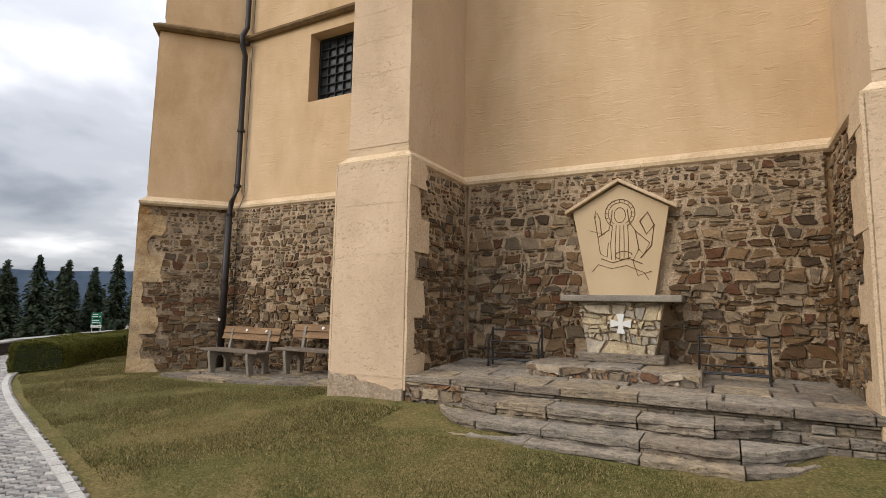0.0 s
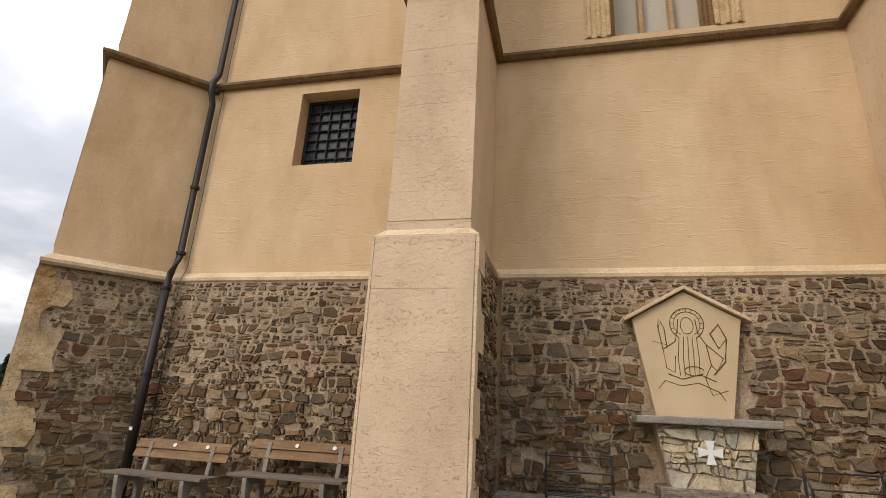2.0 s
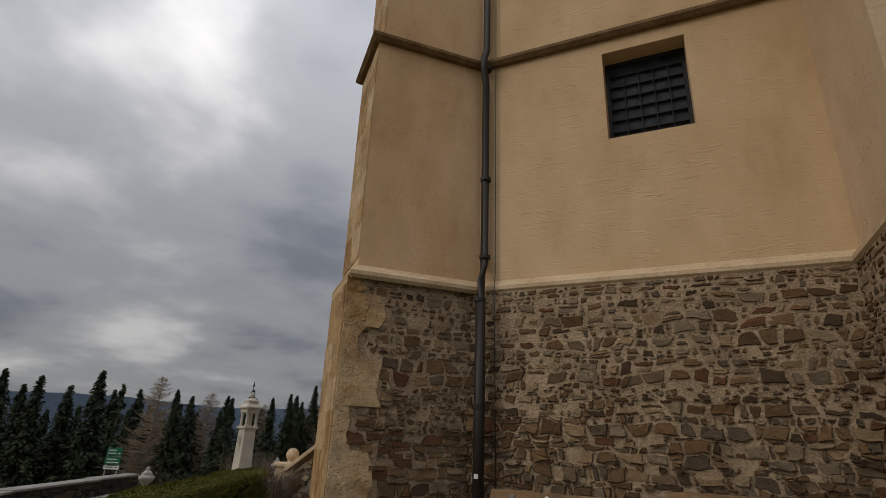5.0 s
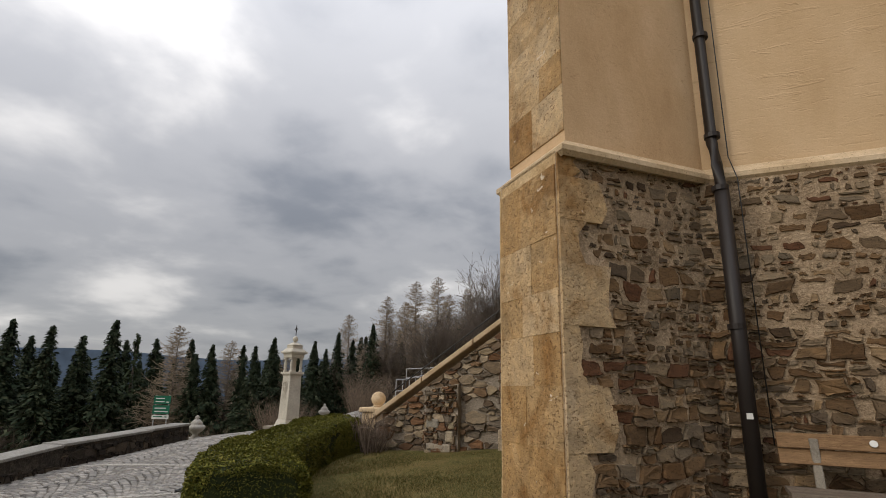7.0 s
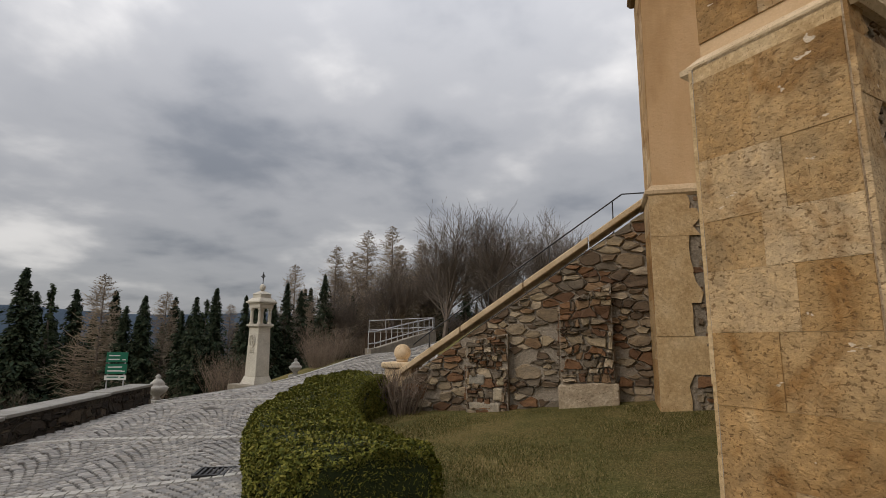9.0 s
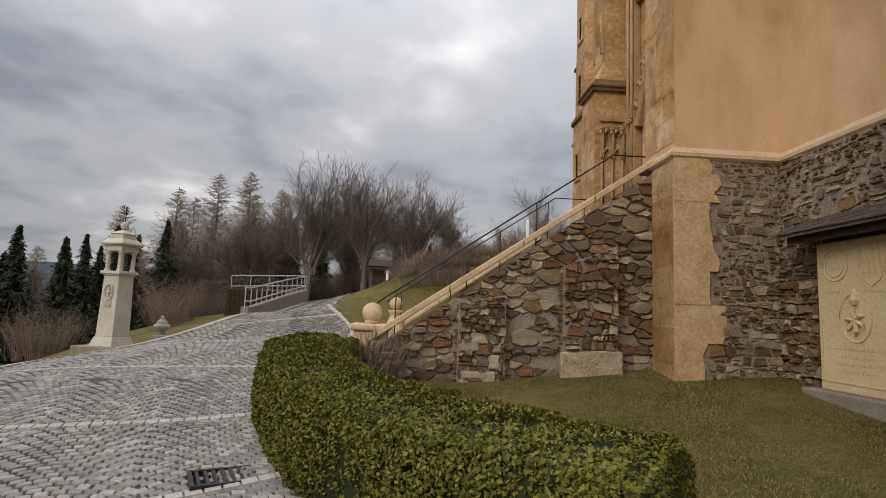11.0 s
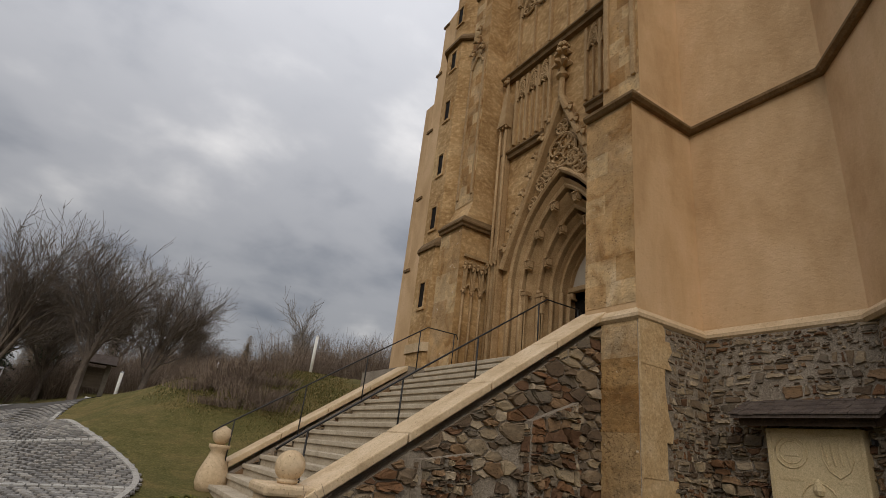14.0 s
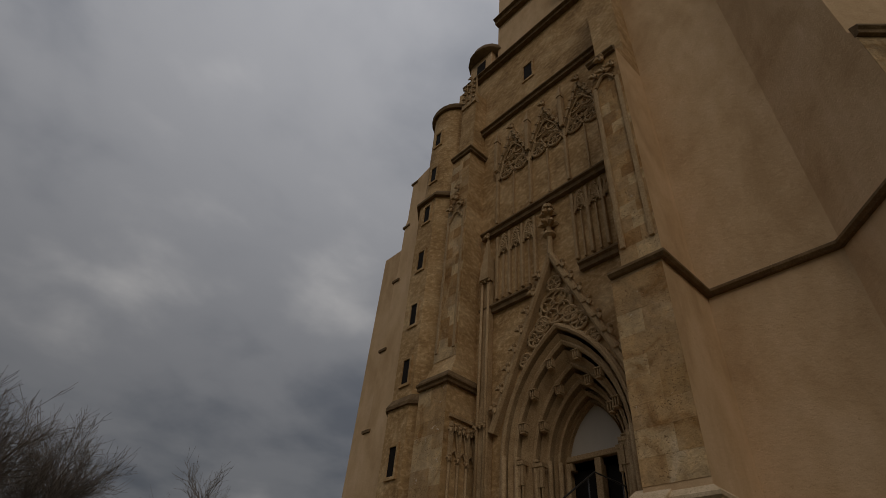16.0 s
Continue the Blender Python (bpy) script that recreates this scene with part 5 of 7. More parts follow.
def slab_relief():
    s = thing("gabled_memorial_slab", "house-shaped tan stone slab with a dark line drawing", "relief slab", at=(-1.05, 7.45, 1.96))
    pts = [(-1.48, 1.965), (-.62, 1.965), (-.42, 3.16), (-1.06, 3.52), (-1.70, 3.16)]
    slab = part("slab", Mesh().extrude([(x, 7.40, z) for x, z in pts], (0, .10, 0)), M_mosaic, s, bevel=.008)
    for x0, x1, z0, z1 in ((-1.80, -1.06, 3.12, 3.54), (-.32, -1.06, 3.12, 3.54)):
        m = Mesh().extrude([(x0, 7.33, z0), (x1, 7.33, z1), (x1, 7.33, z1 + .05), (x0, 7.33, z0 + .05)], (0, .18, 0))
        part("roof_moulding", m, M_ledge, s, bevel=.008)
    # the line drawing: a plain robed figure shape in a ring of cut lines

    def cut(points, r=.008):
        r *= .72
        m = Mesh()
        m.tube([(x, 7.398, z) for x, z in points], r, 5)
        part("engraved_line", m, M_engrave, slab)
    cx, cz = -1.05, 3.10

    def ring(r, squash=1, a0=0, a1=360, x=cx, z=cz, n=18):
        return [(x + r * math.cos(radians(a0 + (a1 - a0) * i / n)), z + squash * r * math.sin(radians(a0 + (a1 - a0) * i / n))) for i in range(n + 1)]
    cut(ring(.20, 1, -60, 240))
    cut(ring(.155, 1, -60, 240), .006)
    for k in range(13):
        a = radians(-40 + k * 260 / 12)
        cut([(cx + .16 * math.cos(a), cz + .16 * math.sin(a)), (cx + .195 * math.cos(a), cz + .195 * math.sin(a))], .005)
    cut(ring(.075, 1.4, 0, 360, cx, cz - .02), .006)
    cut([(cx - .10, cz + .06), (cx - .12, cz - .10), (cx - .15, cz - .22), (cx - .30, cz - .32), (cx - .27, cz - .55), (cx - .18, cz - .60), (cx - .16, cz - .40)])
    cut([(cx + .10, cz + .06), (cx + .12, cz - .12), (cx + .20, cz - .25), (cx + .24, cz - .50), (cx + .16, cz - .66)])
    cut([(cx - .30, cz - .32), (cx - .34, cz - .05), (cx - .31, cz + .03), (cx - .27, cz - .06), (cx - .25, cz - .30)])
    cut([(cx - .345, cz - .05), (cx - .33, cz + .06)], .006)
    cut([(cx + .20, cz - .25), (cx + .38, cz - .42), (cx + .30, cz - .58), (cx + .24, cz - .5)])
    cut([(cx + .26, cz - .12), (cx + .34, cz - .30), (cx + .44, cz - .18), (cx + .36, cz + .0), (cx + .26, cz - .12)], .012)
    cut([(cx + .44, cz - .18), (cx + .40, cz - .46), (cx + .26, cz - .62)], .012)
    for k in range(5):
        cut([(cx - .10 + k * .05, cz - .16), (cx - .13 + k * .06, cz - .42 - .03 * (k % 2)), (cx - .12 + k * .055, cz - .64)], .006)
    cut([(cx - .26, cz - .62), (cx - .10, cz - .68), (cx + .10, cz - .62), (cx + .28, cz - .70)])
    cut([(cx - .38, cz - .80), (cx - .30, cz - .70), (cx - .12, cz - .76), (cx + .08, cz - .72), (cx + .30, cz - .82), (cx + .36, cz - .92)], .006)
    cut(ring(.11, .5, 0, 330, cx + .04, cz - .58))
    cut([(cx - .42, cz - .22), (cx - .20, cz - .28)], .004)
    cut([(cx + .16, cz - .66), (cx + .22, cz - .86), (cx + .40, cz - .80)], .006)


slab_relief()


def flower_rack(x0, x1, y):
    r = thing("flower_rack", "low black wrought-iron rack standing on the terrace", "rack", "racks beside the altar", at=((x0 + x1) / 2, y, .98))
    for x in (x0, x1):
        m = Mesh().tube([(x, y, .97), (x, y, 1.50)], .014, 6).tube([(x, y - .16, .955), (x, y - .16, 1.32)], .014, 6)
        m.tube([(x, y - .2, .97), (x, y - .16, 1.0), (x, y, 1.06), (x, y + .02, 1.0)], .009, 5).tube([(x, y - .16, 1.3), (x, y, 1.48)], .009, 5)
        part("side", m, M_iron, r)
    for z in (1.06, 1.14, 1.47):
        part("bar", Mesh().tube([(x0, y, z), (x1, y, z)], .011, 6), M_iron, r)
    part("bar", Mesh().tube([(x0, y - .16, 1.31), (x1, y - .16, 1.31)], .011, 6), M_iron, r)
    part("bar", Mesh().tube([(x0, y - .16, 1.06), (x1, y - .16, 1.06)], .010, 6), M_iron, r)


flower_rack(-2.78, -2.05, 7.05)
flower_rack(-.10, .62, 7.05)


# ---- benches, paving and downpipe ----
def paving_strip():
    p = tagged(new("paving_strip"), "strip of pale irregular stone paving under the benches", "paving", kind="structure")
    p.location = (-7, 7, .4)
    y = 6.3
    for row in range(3):
        x = -9.2 + .25 * row
        while x < -4.66:
            w = min(random.uniform(.35, .8), -4.66 - x)
            if w > .1:
                z = ground_z(x, y + .2) + .05 + random.uniform(-.006, .006)
                pts = [(x + .008, y + random.uniform(.0, .04)), (x + w - .008, y + random.uniform(.0, .04)), (x + w - .008, y + .40), (x + .008, y + .40)]
                part("slab", Mesh().prism(pts, .2, z), M_slab, p)
            x += w
        y += .415


paving_strip()


def bench():
    b = thing("bench", "weathered wooden plank bench on concrete legs", "bench", "benches by the wall")
    for i, dy in enumerate((-.40, -.27)):
        part("seat_plank", Mesh().box(-.78, dy, .40, .78, dy + .12, .44), M_greywood, b, "grey weathered plank", bevel=.006)
    part("seat_plank", Mesh().box(-.78, -.14, .40, .78, -.02, .44), M_greywood, b, "grey weathered plank", bevel=.006)
    for z in (.60, .722):
        m = Mesh().extrude([(-.78, .07 + (z - .6) * .25, z), (.78, .07 + (z - .6) * .25, z), (.78, .10 + (z - .5) * .25, z + .115), (-.78, .10 + (z - .5) * .25, z + .115)], (0, .035, -.005))
        part("back_plank", m, M_wood, b, "brown plank", bevel=.006)
    for x in (-.52, .52):
        leg = Mesh().extrude([(x - .032, -.35, 0), (x - .032, -.26, 0), (x - .032, -.25, .22), (x - .032, -.20, .31), (x - .032, -.10, .31), (x - .032, -.03, .22), (x - .032, -.02, 0), (x - .032, .07, 0), (x - .032, .10, .40), (x - .032, .17, .80), (x - .032, .11, .80), (x - .032, .04, .398), (x - .032, -.40, .398), (x - .032, -.40, .33)], (.064, 0, 0))
        part("leg", leg, M_concrete, b, "grey concrete support", bevel=.01)
    for x in (-.12, .42):
        disc = part("badge", Mesh().lathe([(.028, 0), (.028, .006)], (0, 0, 0), 14), M_white_paint, b, "small white round badge")
        disc.matrix_basis = pose(x, .118, .78, 65, 0, 0)
    return b


BENCH = bench()
BENCH.matrix_basis = pose(-7.83, 7.08, ground_z(-7.83, 6.9) + .045, 0, 0, -2)
copy_thing(BENCH, pose(-5.95, 7.10, ground_z(-5.95, 6.9) + .045, 0, 0, 1))


def downpipe():
    d = thing("downpipe", "dark brown rain downpipe in the wall corner", "downpipe", at=(-8.78, 7.4, .4))
    part("upper_pipe", Mesh().tube([(-8.80, 7.50, 16), (-8.80, 7.50, 7.75), (-8.80, 7.38, 7.5), (-8.80, 7.40, 7.3), (-8.80, 7.49, 7.1), (-8.80, 7.49, 4.15), (-8.79, 7.36, 3.85), (-8.78, 7.31, 3.6), (-8.78, 7.31, 2.5)], .055, 12), M_pipe, d, smooth=True)
    part("lower_pipe", Mesh().tube([(-8.78, 7.31, 3.6), (-8.78, 7.31, .42)], .068, 12), M_pipe, d, smooth=True)
    for z in (9.8, 7.35, 5.4, 4.2, 3.55, 2.2):
        y = 7.49 if z > 4 else 7.31
        part("collar", Mesh().lathe([(.078, 0), (.078, .05)], (-8.79, y, z), 12), M_pipe, d, smooth=False)
    part("label_plate", Mesh().box(-8.805, 7.228, 1.42, -8.755, 7.243, 1.47), M_white_paint, d, "small white plate")
    part("lightning_wire", Mesh().tube([(-8.66, 7.55, 16), (-8.66, 7.55, 4.0), (-8.62, 7.40, 3.7), (-8.60, 7.42, 1.2)], .006, 5), M_iron, d, smooth=True)


downpipe()


# ---- memorial stele by the west wall ----
def stele():
    s = thing("memorial_stele", "cream stone memorial stele with carved shields under a shingle roof", "memorial", at=(-9.6, 9.4, .55))
    part("base", Mesh().box(-9.72, 8.74, .35, -9.35, 10.08, .74), M_concrete, s, "rough grey base", bevel=.02)
    x = -9.56
    body = part("slab", Mesh().box(x, 8.88, .74, -9.36, 9.94, 2.46), M_stele, s, bevel=.012)
    m = Mesh()
    for y0, y1, z0, z1 in ((8.90, 9.92, .84, .855), (8.92, 9.90, 2.40, 2.415), (8.92, 8.935, .84, 2.415), (9.885, 9.90, .84, 2.415)):
        m.box(x - .008, y0, z0, x + .01, y1, z1)
    part("border", m, M_stele, body)

    def ring(cy, cz, r, k=1.0, n=22):
        return [(x - .004, cy + r * math.cos(2 * math.pi * i / n), cz + k * r * math.sin(2 * math.pi * i / n)) for i in range(n + 2)]
    part("seal", Mesh().tube(ring(9.66, 2.18, .18), .010, 6).tube(ring(9.66, 2.18, .13), .007, 6).extrude([(x - .01, 9.58, 2.14), (x - .01, 9.74, 2.14), (x - .01, 9.70, 2.24), (x - .01, 9.62, 2.24)], (.02, 0, 0)), M_stele, body)
    sh = [(9.32, 2.38), (9.0, 2.38), (9.0, 2.12), (9.06, 1.99), (9.16, 1.92), (9.26, 1.99), (9.32, 2.12), (9.32, 2.38)]
    m = Mesh().tube([(x - .004, a, b) for a, b in sh], .009, 6)
    for k in range(4):
        m.tube([(x - .004, 9.04 + .075 * k, 2.05), (x - .004, 9.08 + .075 * k, 2.33)], .012, 5)
    part("shield", m, M_stele, body)
    m = Mesh().tube(ring(9.40, 1.58, .21, 1.3), .010, 6)
    m.lathe([(.05, 0), (.07, .05), (.05, .14), (.01, .2)], (x + .02, 9.40, 1.72), 10)
    for k in range(6):
        a = k * math.pi / 3 + .3
        leaf = Mesh().tube([(x - .006, 9.40, 1.55), (x - .02, 9.40 + .11 * math.cos(a), 1.53 + .11 * math.sin(a)), (x - .006, 9.40 + .13 * math.cos(a + .3), 1.53 + .16 * math.sin(a + .3))], [.022, .026, .010], 6)
        part("carved_leaf", leaf, M_stele, body)
    part("heraldic_shield", m, M_stele, body)
    # inscription too worn to read
    for z, y0, y1, h in ((1.22, 9.02, 9.80, .05), (1.13, 9.2, 9.62, .035), (1.05, 9.08, 9.74, .035), (.97, 9.14, 9.68, .03), (1.86, 9.55, 9.8, .03), (1.86, 9.02, 9.3, .03)):
        m = Mesh()
        yy = y0
        while yy < y1:
            w = random.uniform(.025, .05)
            m.box(x - .006, yy, z, x + .005, yy + w, z + h)
            yy += w + .014
        part("inscription", m, M_stele, body)["kind"] = "stuff"
    # roof
    part("roof_board", Mesh().prism([(-9.78, 8.66), (-9.32, 8.66), (-9.32, 10.14), (-9.78, 10.14)], [2.46, 2.56, 2.56, 2.46], [2.56, 2.68, 2.68, 2.56]), M_dark_wood, s, "dark stained roof boards")
    roof = part("roof", Mesh().extrude([(-9.88, 8.58, 2.54), (-9.34, 8.58, 2.80), (-9.34, 8.58, 2.84), (-9.88, 8.58, 2.58)], (0, 1.62, 0)), M_shingle, s)
    for r in range(4):
        y = 8.57
        while y < 10.19:
            w = min(random.uniform(.12, .22), 10.22 - y)
            x0 = -9.90 + r * .135
            zz = 2.575 + (x0 + 9.88) * .48
            k = random.uniform(0, .008)
            part("shingle", Mesh().extrude([(x0, y + .004, zz + .012 + k), (x0 + .22, y + .004, zz + .105 + k), (x0 + .22, y + .004, zz + .12 + k), (x0, y + .004, zz + .03 + k)], (0, w - .008, 0)), M_shingle, roof)
            y += w
    part("bracket", Mesh().box(-9.5, 8.80, 2.3, -9.3, 8.83, 2.36), M_iron, s)


stele()


# ---- hedge ----
HEDGE = [(-13.25, 6.2), (-13.95, 6.85), (-14.65, 7.75), (-15.2, 8.85), (-15.6, 10.0), (-15.75, 10.85), (-15.6, 11.45)]


def hedge(name, line, width, height, count, label, seed):
    rnd = random.Random(seed)
    h = tagged(new(name), label, "hedge")
    dense = []
    for i in range(len(line) - 1):
        p = [Vector(line[max(0, min(len(line) - 1, i + k))]) for k in (-1, 0, 1, 2)]
        for q in range(6):
            f = q / 6
            dense.append(0.5 * (2 * p[1] + (p[2] - p[0]) * f + (2 * p[0] - 5 * p[1] + 4 * p[2] - p[3]) * f * f + (3 * p[1] - p[0] - 3 * p[2] + p[3]) * f ** 3))
    dense.append(Vector(line[-1]))
    h.location = (*dense[0], ground_z(*dense[0]))
    prof = [(-.46, 0), (-.5, .3), (-.49, .75), (-.42, .95), (0, 1.0), (.42, .95), (.49, .75), (.5, .3), (.46, 0)]
    rings = []
    for i, c in enumerate(dense):
        d = (dense[min(i + 1, len(dense) - 1)] - dense[max(0, i - 1)]).normalized()
        side = Vector((d.y, -d.x))
        k = 0.86 if 0 < i < len(dense) - 1 else 0.7
        g = ground_z(c.x, c.y)
        rings.append([Vector((c.x + side.x * a * width * k, c.y + side.y * a * width * k, g - .05 + b * height * (.97 if 0 < i < len(dense) - 1 else .9))) for a, b in prof])
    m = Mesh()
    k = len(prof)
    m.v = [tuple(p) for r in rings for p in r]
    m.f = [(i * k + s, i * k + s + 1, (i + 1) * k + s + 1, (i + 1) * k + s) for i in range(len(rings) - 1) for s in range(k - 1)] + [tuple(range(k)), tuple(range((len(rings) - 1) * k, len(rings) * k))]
    # solid filling whose dark colour stands in for the unlit hedge inside
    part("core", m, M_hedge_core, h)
    lv = Mesh()
    for _ in range(count):
        i = rnd.randrange(len(rings) - 1)
        s = rnd.randrange(k - 1)
        if rnd.random() < .04:
            i = rnd.choice((0, len(rings) - 2))
        a, b = rnd.random(), rnd.random()
        P = (rings[i][s].lerp(rings[i][s + 1], a)).lerp(rings[i + 1][s].lerp(rings[i + 1][s + 1], a), b)
        if i in (0, len(rings) - 2) and rnd.random() < .35:
            r = rings[0 if i == 0 else -1]
            P = r[s].lerp(r[k - 1 - s], a).lerp(r[s + 1], b * .5)
        c = Vector((*(dense[i]), P.z * .6 + .1))
        n = (P - c).normalized()
        P = P + n * (rnd.uniform(-.03, .05) + .06 * noise.noise(P * 2.2) + .045 * noise.noise(P * 9.0))
        t = Vector((rnd.uniform(-1, 1), rnd.uniform(-1, 1), rnd.uniform(-.3, 1))).normalized()
        sz = rnd.uniform(.010, .021)
        w = t.cross(n + Vector((rnd.uniform(-.6, .6), rnd.uniform(-.6, .6), rnd.uniform(-.4, .6)))).normalized() * sz * .55
        lv.add([P - t * sz, P + w, P + t * sz, P - w], [(0, 1, 2, 3)])
    ob = new("leaves", raw_data(lv, "hedge_leaves", M_hedge))
    ob.parent = h
    ob.matrix_parent_inverse = h.matrix_basis.inverted()
    ob["kind"] = "stuff"


hedge("hedge", HEDGE, 1.26, .74, 170000, "clipped curving green boxwood hedge beside the road", 3)


# ---- things along the road ----
def parapet():
    p = tagged(new("parapet"), "low dark stone parapet wall with pale coping", "parapet", kind="structure")
    line = [(-18.35, 2.6), (-19.2, 5.6), (-20.2, 8.6), (-21.1, 11.2), (-21.55, 12.7)]
    p.location = (-20, 8, 0)
    faces = []
    for a, b in zip(line[:-1], line[1:]):
        a, b = Vector(a), Vector(b)
        d = (b - a).normalized()
        s = Vector((d.y, -d.x)) * .19
        za, zb = ground_z(*a), ground_z(*b)
        q = [a - s, b - s, b + s, a + s]
        w = part("wall", Mesh().prism([tuple(v) for v in q], -.8, [za + .48, zb + .46, zb + .46, za + .48]), M_dark_wall, p)
        faces.append((w, a + s, d, (b - a).length, min(za, zb)))
        q = [a - s * 1.25, b - s * 1.25 - d * .01, b + s * 1.25 - d * .01, a + s * 1.25]
        part("coping_stone", Mesh().prism([tuple(v) for v in q], [za + .48, zb + .46, zb + .46, za + .48], [za + .535, zb + .515, zb + .515, za + .535]), M_cope_grey, p, bevel=.012)
    return faces


PARAPET_FACES = parapet()


def urn(x, y, s=1.0):
    z = ground_z(x, y)
    u = thing("stone_urn", "small weathered stone urn bollard by the road", "urn", "urns along the road", at=(x, y, z))
    part("foot", Mesh().box(x - .2 * s, y - .2 * s, z - .2, x + .2 * s, y + .2 * s, z + .12 * s), M_kerb, u, bevel=.015)
    part("bowl", Mesh().lathe([(r * s, h * s) for r, h in ((.13, .12), (.08, .18), (.10, .22), (.23, .34), (.27, .42), (.23, .46), (.16, .50), (.18, .54), (.10, .62), (.05, .66), (.07, .71), (.02, .76))], (x, y, z), 18), M_kerb, u, smooth=True)


urn(-21.7, 13.3, .9)
urn(-21.1, 18.4, .8)


def shrine():
    x, y = -21.7, 17.2
    z = ground_z(x, y) + .02
    s = thing("wayside_shrine", "tall pale stone wayside shrine pillar with a cross", "shrine", at=(x, y, z))
    R = pose(x, y, z, 0, 0, -18) @ Matrix.Diagonal((.78, .78, .92, 1))

    def put(name, m, mat=M_white_stone, bevel=0.0, smooth=False, parent=None, label=""):
        m.v = [tuple(R @ Vector(v)) for v in m.v]
        return part(name, m, mat, parent or s, label, smooth=smooth, bevel=bevel)
    put("step", Mesh().box(-.75, -.75, -.3, .75, .75, .1), M_concrete, .02)
    put("base", Mesh().prism([(-.43, -.43), (.43, -.43), (.43, .43), (-.43, .43)], .1, .34, top=[(-.34, -.34), (.34, -.34), (.34, .34), (-.34, .34)]))
    pillar = put("pillar", Mesh().prism([(-.325, -.325), (.325, -.325), (.325, .325), (-.325, .325)], .34, 1.95, top=[(-.285, -.285), (.285, -.285), (.285, .285), (-.285, .285)]), bevel=.015)
    m = Mesh()
    ring = [(.16 * math.cos(t * math.pi / 8), -.33, 1.5 + .2 * math.sin(t * math.pi / 8)) for t in range(18)]
    m.tube(ring, .02, 5)
    m.tube([(-.1, -.33, 1.5), (.1, -.33, 1.5)], .02, 5).tube([(0, -.33, 1.36), (0, -.33, 1.64)], .02, 5)
    for k in range(3):
        m.box(-.14, -.335, 1.12 + .06 * k, .14, -.31, 1.145 + .06 * k)
    put("carving", m, parent=pillar)
    put("cornice", Mesh().box(-.32, -.32, 1.93, .32, .32, 1.97).box(-.37, -.37, 1.97, .37, .37, 2.05), bevel=.012)
    put("niche_back", Mesh().box(-.06, -.06, 2.05, .06, .06, 2.58))
    for a, b in ((-.24, -.24), (.24, -.24), (-.24, .24), (.24, .24)):
        put("column", Mesh().lathe([(.085, 2.05), (.085, 2.09), (.06, 2.12), (.068, 2.28), (.052, 2.48), (.085, 2.53), (.085, 2.58)], (a, b, 0), 12))
    put("entablature", Mesh().box(-.33, -.33, 2.58, .33, .33, 2.71).box(-.37, -.37, 2.71, .37, .37, 2.75).box(-.43, -.43, 2.75, .43, .43, 2.81), bevel=.012)
    put("roof", Mesh().prism([(-.40, -.40), (.40, -.40), (.40, .40), (-.40, .40)], 2.81, 2.93, top=[(-.27, -.27), (.27, -.27), (.27, .27), (-.27, .27)]).prism([(-.25, -.25), (.25, -.25), (.25, .25), (-.25, .25)], 2.93, 3.05).prism([(-.28, -.28), (.28, -.28), (.28, .28), (-.28, .28)], 3.05, 3.16, top=[(-.08, -.08), (.08, -.08), (.08, .08), (-.08, .08)]), bevel=.01)
    put("ball", Mesh().lathe([(.04, 3.16), (.10, 3.22), (.12, 3.28), (.10, 3.35), (.03, 3.4)], (0, 0, 0), 14), smooth=True)
    put("cross", Mesh().box(-.012, -.012, 3.38, .012, .012, 3.82).box(-.13, -.010, 3.66, .13, .010, 3.68).tube([(.07 * math.cos(a * .524), 0, 3.67 + .07 * math.sin(a * .524)) for a in range(13)], .009, 4), M_iron, label="thin dark iron cross with a ring")


shrine()


def sign():
    x, y = -21.6, 12.0
    z = ground_z(x, y)
    s = thing("direction_sign", "green direction sign board on steel posts", "sign", at=(x, y, z))
    R = pose(x, y, .12, 0, 0, 32) @ Matrix.Diagonal((.56, .56, .80, 1))

    def put(name, m, mat, label=""):
        m.v = [tuple(R @ Vector(v)) for v in m.v]
        return part(name, m, mat, s, label)
    for k in (-.28, .28):
        put("post", Mesh().tube([(k, 0.03, z - 1), (k, 0.03, 1.52)], .025, 8), M_steel)
    for k, (a, b) in enumerate(((1.24, 1.5), (.94, 1.2), (.78, .90))):
        put("board", Mesh().box(-.36, -.02, a, .36, .02, b), M_sign_green if k < 2 else M_white_paint)
        m = Mesh()
        for r in range(2 if k < 2 else 1):
            m.box(-.28, -.026, a + .06 + .1 * r, .10 + .1 * (k == 1), -.019, a + .09 + .1 * r)
        m.box(.18, -.026, a + .05, .30, -.019, a + .08)
        put("lettering", m, M_white_paint if k < 2 else M_sign_green, "rows of unreadable small lettering")


sign()


